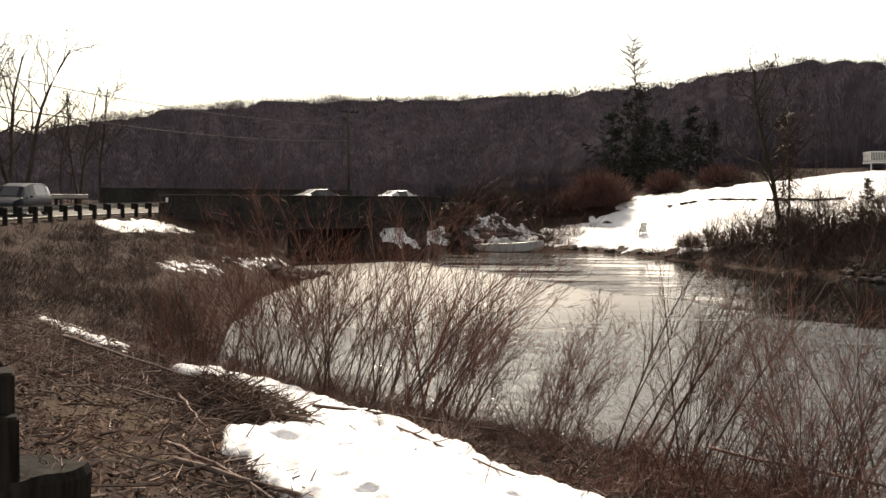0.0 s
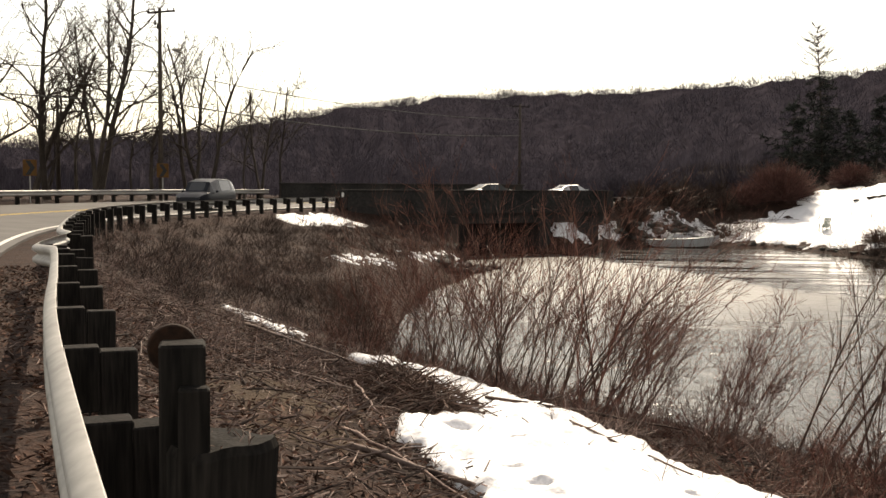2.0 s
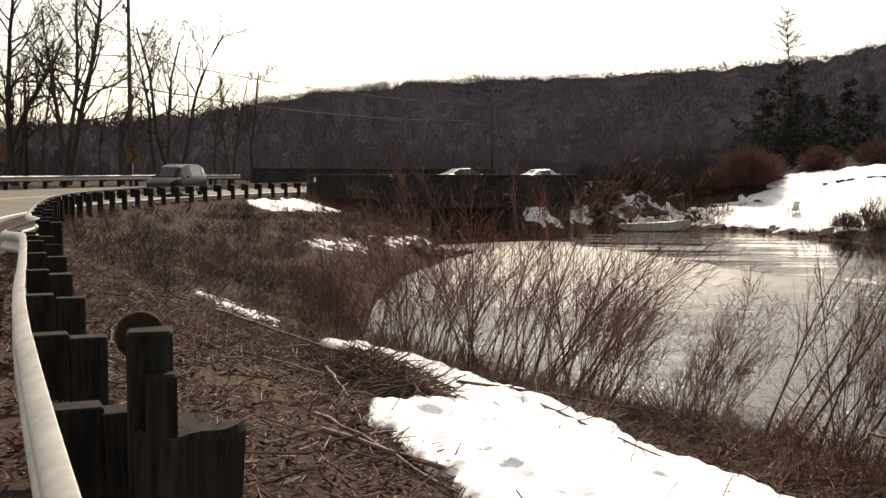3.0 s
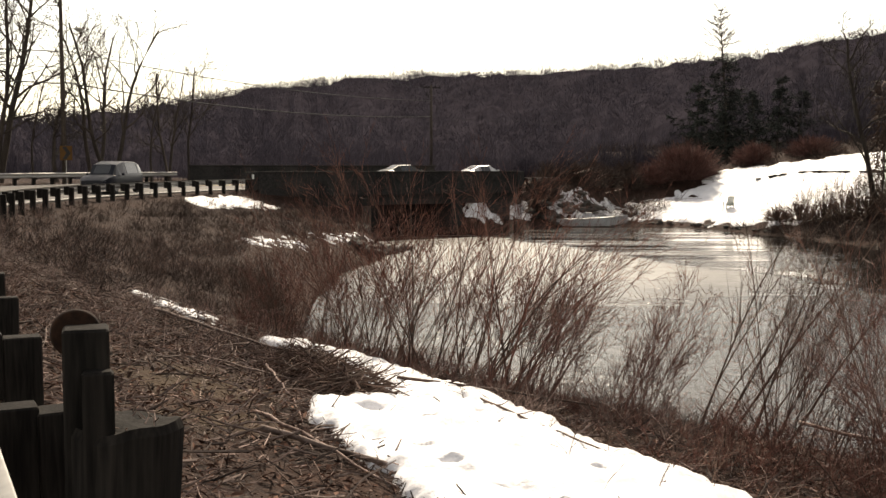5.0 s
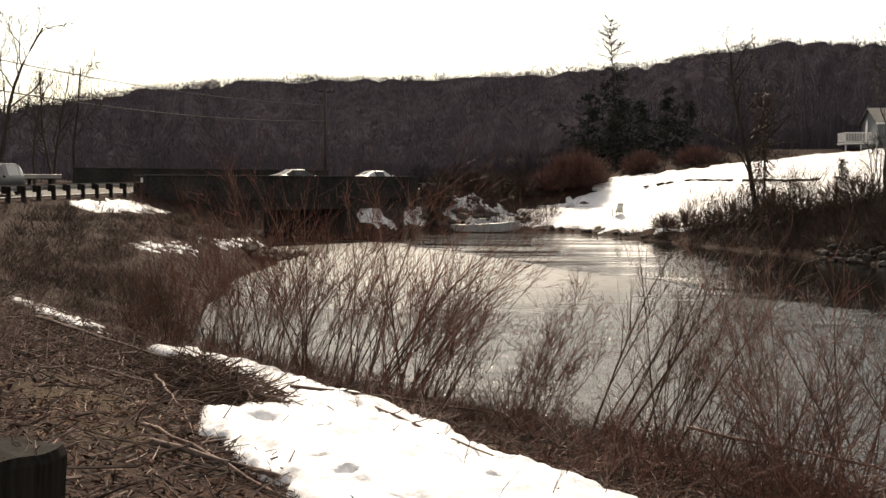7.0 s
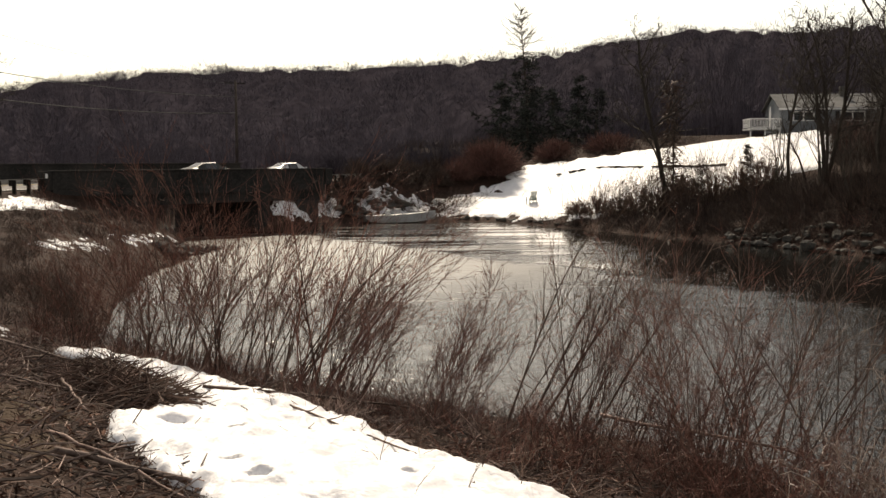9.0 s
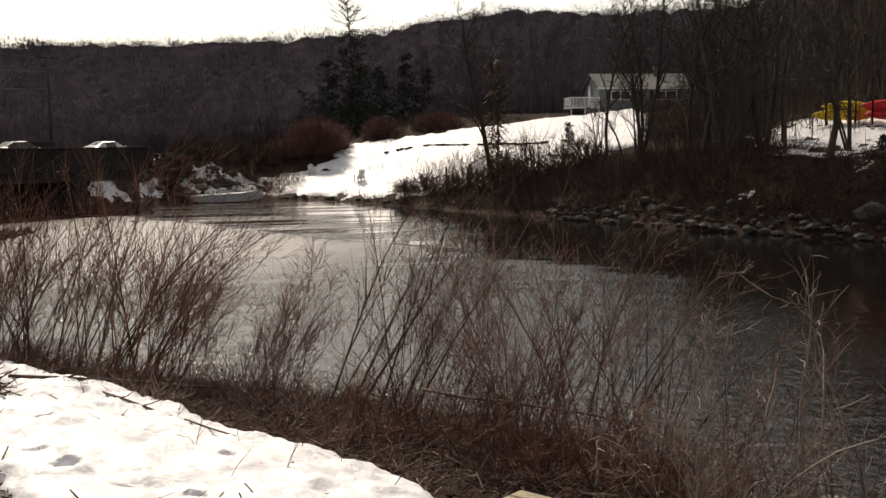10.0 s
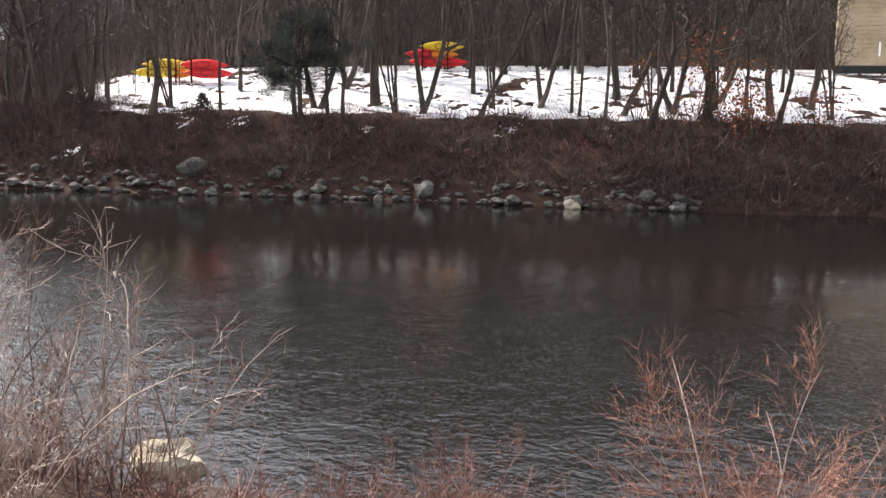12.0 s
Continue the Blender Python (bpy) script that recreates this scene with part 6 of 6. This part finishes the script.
P1, P2, P0 = (-30.1, 67.7), (-9.9, 109.6), (-75.0, 47.0)
for z1, z2, z0, sag, r in ((9.0, 8.2, 12.5, 0.7, 0.035), (6.95, 6.6, 11.5, 0.75, 0.045), (12.2, 9.4, 14, 0.6, 0.014), (8.0, 7.0, 12.0, 0.8, 0.022)):
    if z1 != 8.0:
        wire((*P1, z1), (*P2, z2), sag, r)
    wire((*P1, z1 - 0.1), (*P0, z0), sag * 1.2, r)
wire((*P1, 8.2), (-41.5, 75, 7.2), 0.3, 0.03)
wire((*P2, 6.6), (6, 104, 5.8), 0.2, 0.014)


# ---- signs ----
def chevron(x, y, base, turn):
    t = thing("chevron_sign", pose(x, y, base, 0, 0, turn), "yellow chevron road sign with a black arrow on a post", "road sign", "chevron signs")
    s = Shape()
    s.box((0.76, 0.02, 0.92), pose(0, 0, 2.0), bevel=0.006)
    part("panel", s, M_SIGN_SHADED, t)
    s = Shape()
    for q in (1, -1):
        z0, z1 = 2.0 + 0.40 * q, 2.0
        v = [(-0.24, -0.013, z0), (0.02, -0.013, z0), (0.28, -0.013, z1), (0.02, -0.013, z1), (-0.24, -0.017, z0), (0.02, -0.017, z0), (0.28, -0.017, z1), (0.02, -0.017, z1)]
        s.add(v, [(0, 1, 2, 3), (4, 7, 6, 5), (0, 4, 5, 1), (1, 5, 6, 2), (2, 6, 7, 3), (3, 7, 4, 0)])
    part("arrow", s, M_BLACK, t, "black chevron")
    s = Shape()
    s.box((0.06, 0.04, 2.9), pose(0, 0.032, 1.0))
    part("post", s, M_ZINC, t)


chevron(-29.4, 66.4, 0.35, 22)
chevron(-32.9, 56.3, 0.35, 18)


# ---- vehicles ----
def car(x, y, z, turn, paint, kind, label):
    t = thing("car", pose(x, y, z, 0, 0, turn), label, "car")
    if kind == "van":
        st = [(-2.25, .70, .45, .95, .95, .60), (-2.15, .86, .30, 1.02, 1.55, .62), (-1.6, .90, .26, 1.02, 1.70, .66), (0.0, .90, .26, 1.0, 1.72, .66), (0.85, .90, .26, .98, 1.55, .64), (1.35, .88, .26, .96, 1.02, .66), (2.0, .84, .28, .86, .88, .60), (2.3, .66, .40, .70, .70, .5)]
    else:
        st = [(-2.25, .66, .45, .86, .88, .55), (-2.1, .82, .30, .95, .97, .60), (-1.5, .86, .24, .95, 1.10, .58), (-0.9, .87, .24, .94, 1.38, .56), (0.2, .87, .24, .92, 1.42, .56), (0.95, .87, .24, .90, 1.02, .62), (1.9, .82, .26, .80, .84, .60), (2.25, .64, .38, .66, .66, .5)]
    body = Shape()
    rows = []
    for px, w, zb, zt, zr, wr in st:
        rows.append([(px, -w * .9, zb), (px, -w, zb + .12), (px, -w, zt - .08), (px, -w * .96, zt), (px, -wr, zr - .03), (px, -wr * .8, zr), (px, wr * .8, zr), (px, wr, zr - .03), (px, w * .96, zt), (px, w, zt - .08), (px, w, zb + .12), (px, w * .9, zb)])
    k = 12
    f = [(i * k + j, i * k + (j + 1) % k, (i + 1) * k + (j + 1) % k, (i + 1) * k + j) for i in range(len(st) - 1) for j in range(k)]
    f += [tuple(reversed(range(k))), tuple((len(st) - 1) * k + j for j in range(k))]
    body.add([p for r in rows for p in r], f)
    shell = body.mesh("body", True)
    shell.set_sharp_from_angle(angle=radians(28))
    part("body", shell, paint, t)

    def pane(i0, i1, js, name):
        s = Shape()
        for j0, j1 in js:
            q = [Vector(rows[i0][j0]), Vector(rows[i1][j0]), Vector(rows[i1][j1]), Vector(rows[i0][j1])]
            c = sum(q, Vector()) / 4
            n = (q[1] - q[0]).cross(q[3] - q[0]).normalized()
            if n.dot(c - Vector((c.x, 0, 0.8))) < 0:
                n = -n
            q = [c + (p - c) * 0.84 + n * 0.006 for p in q]
            s.add(q + [p - n * 0.01 for p in q], [(0, 1, 2, 3), (7, 6, 5, 4), (0, 4, 5, 1), (1, 5, 6, 2), (2, 6, 7, 3), (3, 7, 4, 0)])
        part(name, s, M_GLASS, t)

    mids = ((1, 2), (2, 3), (3, 4)) if kind == "van" else ((2, 3), (3, 4))
    for i0, i1 in mids:
        pane(i0, i1, ((3, 4),), "side_window")
        pane(i0, i1, ((8, 7),), "side_window")
    wi = (4, 5)
    pane(*wi, ((5, 6),), "windscreen")
    pane(*((0, 1) if kind == "van" else (2, 3)), ((5, 6),), "rear_window")
    tyre, rim = Shape(), Shape()
    tyre.tube([(0, -.11, 0), (0, -.09, 0), (0, .09, 0), (0, .11, 0)], [.27, .325, .325, .27], 20)
    rim.tube([(0, -.118, 0), (0, .118, 0)], [.20, .20], 14)
    tm, rm = tyre.mesh("tyre"), rim.mesh("rim")
    for px in (-1.35, 1.4):
        for py in (-.80, .80):
            w = part("wheel", tm, M_TYRE, t, m=pose(px, py, .325))
            part("rim", rm, M_ZINC, w)
    for py in (-.52, .52):
        s = Shape()
        s.box((.06, .30, .14), pose(st[-1][0] - .04, py, .62), bevel=.02)
        part("headlight", s, M_LAMP, t)
        s = Shape()
        s.box((.05, .22, .2), pose(st[0][0] + .01, py, .78), bevel=.01)
        part("tail_light", s, M_RUST, t, "red tail light")
        s = Shape()
        s.box((.12, .16, .12), pose(.75, py * 1.95, 1.02), bevel=.02)
        part("side_mirror", s, paint, t)


car(-22.7, 57.0, 0.08, -93, M_CAR_DARK, "van", "dark blue minivan driving round the bend")
car(-9.4, 81.6, 0.24, 41, M_CAR_GREY, "sedan", "dark green car crossing the bridge")
car(-3.6, 86.7, 0.2, 41, M_CAR_WHITE, "sedan", "silver-white car beyond the bridge")


# ---- boat ----
def boat():
    t = thing("motor_boat", pose(2.4, 90.1, WATER + 0.02, 0, 0, -3), "small white motor boat moored at the far bank", "boat")
    st = [(0, 0.85, 0.05, 0.62), (0.8, 0.98, -0.02, 0.64), (2.5, 1.05, -0.05, 0.70), (4.2, 0.90, 0.0, 0.80), (5.2, 0.52, 0.12, 0.90), (5.9, 0.04, 0.45, 0.98)]
    s = Shape()
    v = []
    for x, w, zb, zt in st:
        v += [(x, 0, zb - .1), (x, -w * .75, zb + .08), (x, -w, zt), (x, -w * .9, zt + .02), (x, -w * .8, zt - .05), (x, w * .8, zt - .05), (x, w * .9, zt + .02), (x, w, zt), (x, w * .75, zb + .08)]
    k = 9
    f = [(i * k + j, (i + 1) * k + j, (i + 1) * k + (j + 1) % k, i * k + (j + 1) % k) for i in range(5) for j in range(k)]
    f += [tuple(range(k)), tuple(5 * k + j for j in reversed(range(k)))]
    s.add(v, f)
    part("hull", s, M_HULL, t, soft=False)
    s = Shape()
    s.box((0.7, 1.1, 0.5), pose(2.7, 0, 0.9), taper=0.85, bevel=0.04)
    part("console", s, M_HULL, t)
    s = Shape()
    s.box((0.04, 1.3, 0.4), pose(3.15, 0, 1.1, 0, -30, 0), bevel=0.01)
    part("windscreen", s, M_GLASS, t)
    for y in (-.4, .4):
        s = Shape()
        s.box((0.5, 0.45, 0.4), pose(1.9, y, 0.85), bevel=0.05)
        s.box((0.12, 0.45, 0.4), pose(1.68, y, 1.15), bevel=0.04)
        part("seat", s, M_WHITE, t)
    s = Shape()
    s.box((0.35, 0.4, 0.6), pose(-0.15, 0, 0.85), taper=0.8, bevel=0.05)
    s.box((0.2, 0.15, 0.9), pose(-0.2, 0, 0.25), bevel=0.03)
    part("outboard_motor", s, M_DARK, t, "dark outboard motor")


boat()


# ---- garden chair ----
def garden_chair(x, y, turn):
    t = thing("garden_chair", pose(x, y, ground_at(x, y) + 0.16, 0, 0, turn), "grey slatted garden armchair standing in the snow", "chair")
    for k in range(5):
        s = Shape()
        s.box((0.10, 0.02, 0.85), pose(-0.24 + k * 0.12, 0.30, 0.66, -20, 0, 0), bevel=0.004)
        part("back_slat", s, M_PLASTIC_GREEN, t)
    for k in range(4):
        s = Shape()
        s.box((0.56, 0.11, 0.02), pose(0, -0.26 + k * 0.13, 0.36 - k * 0.03), bevel=0.004)
        part("seat_slat", s, M_PLASTIC_GREEN, t)
    for px in (-.33, .33):
        s = Shape()
        s.box((.13, .72, .025), pose(px, -.04, .57), bevel=.005)
        part("armrest", s, M_PLASTIC_GREEN, t)
        for py, h in ((-.32, .60), (.26, .56)):
            s = Shape()
            s.box((.05, .10, h), pose(px, py, h / 2 - .05), bevel=.004)
            part("leg", s, M_PLASTIC_GREEN, t)


garden_chair(16.9, 91.9, -160)


# ---- house on the rise ----
def house():
    ang = -11.0
    t = thing("house", pose(43.5, 101.8, 0, 0, 0, ang), "pale blue house with a grey roof on the snowy rise", "house")
    L, W, z0, ze, zr = 10.4, 7.5, 3.4, 6.75, 8.25

    def wall(size, at, name="wall", mat=M_SIDING):
        s = Shape()
        s.box(size, pose(*at))
        return part(name, s, mat, t)

    cuts = [(1.1, 3.1), (5.6, 7.9)]
    zs, zt = 5.55, 6.40
    wall((L, .2, zs - z0), (L / 2, 0, (z0 + zs) / 2))
    wall((L, .2, ze - zt), (L / 2, 0, (zt + ze) / 2))
    xs = [0, *[v for c in cuts for v in c], L]
    for a, b in zip(xs[0::2], xs[1::2]):
        wall((b - a, .2, zt - zs), ((a + b) / 2, 0, (zs + zt) / 2))
    wall((.2, W, ze - z0), (.1, W / 2 + .1, (z0 + ze) / 2))
    wall((.2, W, ze - z0), (L - .1, W / 2 + .1, (z0 + ze) / 2))
    wall((L, .2, ze - z0), (L / 2, W + .3, (z0 + ze) / 2))
    s = Shape()
    for k in range(9):
        s.box((L, .02, .012), pose(L / 2, -.108, z0 + 1.2 + k * .24))
    part("siding_laps", s, M_SIDING, t)
    for x in (.0, L):
        s = Shape()
        s.add([(x - .02, 0, ze), (x - .02, W + .3, ze), (x - .02, W / 2 + .15, zr - .08), (x + .02, 0, ze), (x + .02, W + .3, ze), (x + .02, W / 2 + .15, zr - .08)], [(0, 1, 2), (5, 4, 3), (0, 3, 4, 1), (1, 4, 5, 2), (2, 5, 3, 0)])
        part("gable", s, M_SIDING, t)
    rise, run = zr - ze + .1, W / 2 + .55
    tilt = math.degrees(math.atan2(rise, run))
    ln = math.hypot(rise, run)
    for q in (1, -1):
        s = Shape()
        s.box((L + .7, ln, .14), pose(0, 0, 0), bevel=.02)
        part("roof", s, M_SHINGLE, t, "grey shingled roof", m=pose(L / 2, W / 2 + .15 - q * run / 2, ze - .08 + rise / 2 + .05, q * tilt, 0, 0))
    s = Shape()
    s.box((L + .7, .04, .18), pose(L / 2, -.42, ze - .08))
    part("fascia", s, M_WHITE, t)
    for a, b in cuts:
        w = thing_part("window", t)
        n = 2
        for k in range(n):
            s = Shape()
            s.box(((b - a) / n - .14, .02, zt - zs - .12), pose(a + (b - a) * (k + .5) / n, .04, (zs + zt) / 2))
            part("pane", s, M_GLASS, w)
        s = Shape()
        for xx in (a + .03, (a + b) / 2, b - .03):
            s.box((.09, .1, zt - zs + .1), pose(xx, -.07, (zs + zt) / 2))
        for zz in (zs, zt):
            s.box((b - a + .1, .1, .08), pose((a + b) / 2, -.072, zz))
        part("frame", s, M_WHITE, w)
        for xx in (a - .3, b + .3):
            s = Shape()
            s.box((.38, .04, zt - zs + .1), pose(xx, -.125, (zs + zt) / 2))
            part("shutter", s, M_DARK, w, "dark shutter")
    # deck at the end of the house
    d = thing_part("porch_deck", t)
    s = Shape()
    s.box((3.0, 4.0, .16), pose(-1.6, 1.6, 4.75))
    part("floor_boards", s, M_WHITE, d)
    for px in (-3.0, -1.6, -.2):
        s = Shape()
        s.box((.12, .12, 1.3), pose(px, -.3, 4.1))
        part("deck_post", s, M_WHITE, d)
    s = Shape()
    s.box((3.0, .07, .09), pose(-1.6, -.33, 5.75))
    s.box((3.0, .05, .06), pose(-1.6, -.33, 4.92))
    for k in range(22):
        s.box((.045, .03, .85), pose(-3.05 + k * .14, -.33, 5.32))
    for k in range(14):
        s.box((.03, .045, .85), pose(-3.08, -.3 + k * .27, 5.32))
    s.box((.07, 4.0, .09), pose(-3.08, 1.6, 5.75))
    part("railing", s, M_WHITE, d, "white railing")
    s = Shape()
    s.tube([(-1.0, 0.5, 4.8), (-1.0, 0.5, 7.0)], .03, 6)
    part("parasol_pole", s, M_WHITE, d)
    s = Shape()
    s.tube([(-1.0, 0.5, 5.6), (-1.0, 0.5, 6.3), (-1.0, 0.5, 6.9)], [.09, .12, .04], 8)
    part("closed_parasol", s, M_WHITE, d, "closed pale parasol")
    s = Shape()
    s.box((.6, .6, 1.0), pose(6.6, 3.2, zr + .3), bevel=.03)
    part("chimney", s, M_STONE, t)


def thing_part(name, parent):
    ob = new(name)
    ob.parent = parent
    return ob


house()


# ---- cabin at the edge of the woods ----
def cabin():
    t = thing("cabin", pose(70.2, 26.4, 4.0, 0, 0, -68), "tan boarded building behind the snowy far bank", "building")
    for k in range(16):
        s = Shape()
        s.box((8, .06, .27), pose(4, 0, .4 + k * .28), bevel=.008)
        part("board", s, M_TAN_WALL, t)
    s = Shape()
    s.box((8, 5, 4.7), pose(4, 2.6, 2.5))
    part("body", s, M_TAN_WALL, t)
    s = Shape()
    s.box((8.8, 6.2, .25), pose(4, 2.5, 5.0), bevel=.03)
    part("roof", s, M_SHINGLE, t)
    s = Shape()
    s.box((8.1, .1, .5), pose(4, -.01, .0))
    part("base", s, M_DARK, t, "dark foundation strip")
    s = Shape()
    s.box((.14, .1, .9), pose(2.6, -.09, 1.3), bevel=.02)
    part("vent_pipe", s, M_WHITE, t)


cabin()


# ---- kayaks on racks ----
def kayak_mesh(ln=3.2, w=0.36):
    s = Shape()
    st = np.linspace(-1, 1, 11)
    v, k = [], 8
    for u in st:
        h = max(1 - abs(u) ** 2.4, 0.02)
        for j in range(k):
            a = 2 * math.pi * j / k
            v.append((u * ln / 2, math.cos(a) * w * h, math.sin(a) * 0.19 * (0.35 + 0.65 * h) + 0.10 * abs(u) ** 3))
    f = [(i * k + j, i * k + (j + 1) % k, (i + 1) * k + (j + 1) % k, (i + 1) * k + j) for i in range(10) for j in range(k)]
    f += [tuple(reversed(range(k))), tuple(10 * k + j for j in range(k))]
    s.add(v, f)
    return s


def kayak(x, y, z, turn, roll, mat, label):
    t = thing("kayak", pose(x, y, z, roll, 0, turn), label, "kayak", "stored kayaks")
    part("hull", kayak_mesh(), mat, t, soft=True)
    s = Shape()
    a = np.linspace(0, 2 * np.pi, 17)
    s.tube(np.stack([0.45 * np.cos(a) - .1, 0.22 * np.sin(a), np.full(17, .185)], 1), .025, 5)
    part("cockpit_rim", s, M_BLACK, t)


def rack(x, y, z, turn, rows):
    t = thing("kayak_rack", pose(x, y, z, 0, 0, turn), "dark timber rack that holds kayaks", "rack", "kayak racks")
    for px in (-.9, .9):
        for py in (-.5, .5):
            s = Shape()
            s.box((.1, .1, rows * .55 + .5), pose(px, py, (rows * .55 + .5) / 2 - .2))
            part("upright", s, M_POST, t)
        for k in range(rows):
            s = Shape()
            s.box((.08, 1.5, .1), pose(px, 0, .25 + k * .55))
            part("crossbar", s, M_POST, t)


def kayak_store(x, y, turn, list_):
    z = ground_at(x, y) + .15
    rows = max(r for r, _, _, _ in list_) + 1
    rack(x, y, z, turn, rows)
    c, d = math.cos(radians(turn)), math.sin(radians(turn))
    for row, u, mat, label in list_:
        kayak(x + c * u, y + d * u, z + .5 + row * .55, turn + (row * 7 % 5) - 2, 80 + row * 9 % 14, mat, label)


R, Y, O = "red plastic kayak lying on a rack", "yellow plastic kayak lying on a rack", "orange plastic kayak lying on a rack"
kayak_store(44.6, 58.6, -38, [(0, .2, M_K_RED, R), (1, -.1, M_K_RED, R)])
kayak_store(43.2, 61.4, -40, [(0, -.4, M_K_YELLOW, Y), (1, .3, M_K_YELLOW, Y), (0, .7, M_K_ORANGE, O)])
kayak_store(59.0, 51.0, -50, [(0, -.3, M_K_RED, R), (1, .1, M_K_ORANGE, O), (2, .5, M_K_YELLOW, Y), (0, .8, M_K_RED, R), (1, -.6, M_K_RED, R)])

# ---- brown leaves held on the young oaks ----
g9 = np.random.default_rng(9)


def held_leaves(x, y, z, w, h, n):
    s = Shape()
    for k in range(n):
        q = np.array([g9.normal(0, w), g9.normal(0, w), g9.uniform(0, h)])
        e = g9.normal(0, 1, 3)
        e /= np.linalg.norm(e)
        f = np.cross(e, g9.normal(0, 1, 3))
        f /= np.linalg.norm(f)
        r = g9.uniform(.06, .13)
        s.add([q - e * r, q + f * r * .6, q + e * r, q - f * r * .6], [(0, 1, 2, 3)])
    t = thing("young_oak", pose(x, y, z), "young oak that still holds rusty brown leaves", "tree", "young oaks")
    part("leaves", s, M_LEAF, t)
    for k in range(7):
        st = Shape()
        b, _ = bent((0, 0, -0.2), (g9.normal(0, .35), g9.normal(0, .35), 1), h * g9.uniform(.7, 1.1), 5, .1, g9)
        st.tube(b, np.linspace(.035, .008, 5), 4, cap=False)
        part("stem", st, M_BARK, t)


for x, y, w, h, n in ((52.9, 26.2, .7, 4.9, 340), (54.8, 25.0, .9, 3.4, 260), (52.3, 23.8, .8, 2.8, 240), (51.0, 29.6, .6, 3.7, 160), (55.5, 21.6, .9, 1.9, 300), (54.0, 27.6, .8, 5.4, 420), (53.0, 24.6, .7, 1.6, 300)):
    held_leaves(x, y, ground_at(x, y), w, h, n)


# ---- low wall across the lawn ----
def lawn_wall():
    p, d, n = along([(20.6, 97.6), (23.4, 95.0), (26.5, 89.5), (28.1, 86.7), (29.8, 83.2), (31.6, 80.6)], 0.42)
    t = thing("stone_wall", Matrix.Identity(4), "low dark dry-stone wall half buried in the snowy lawn", "wall")
    g = np.random.default_rng(4)
    for i in range(len(p)):
        gap = math.sin(i * 0.31) + math.sin(i * 0.83 + 1) > 0.95
        if gap:
            continue
        me = STONES[i % 6]
        part("stone", me, M_POST, t, m=pose(p[i][0], p[i][1], ground_at(*p[i]) + 0.20, 0, 0, i * 50) @ Matrix.Diagonal((0.7, 0.55, g.uniform(0.28, 0.42), 1)))


lawn_wall()
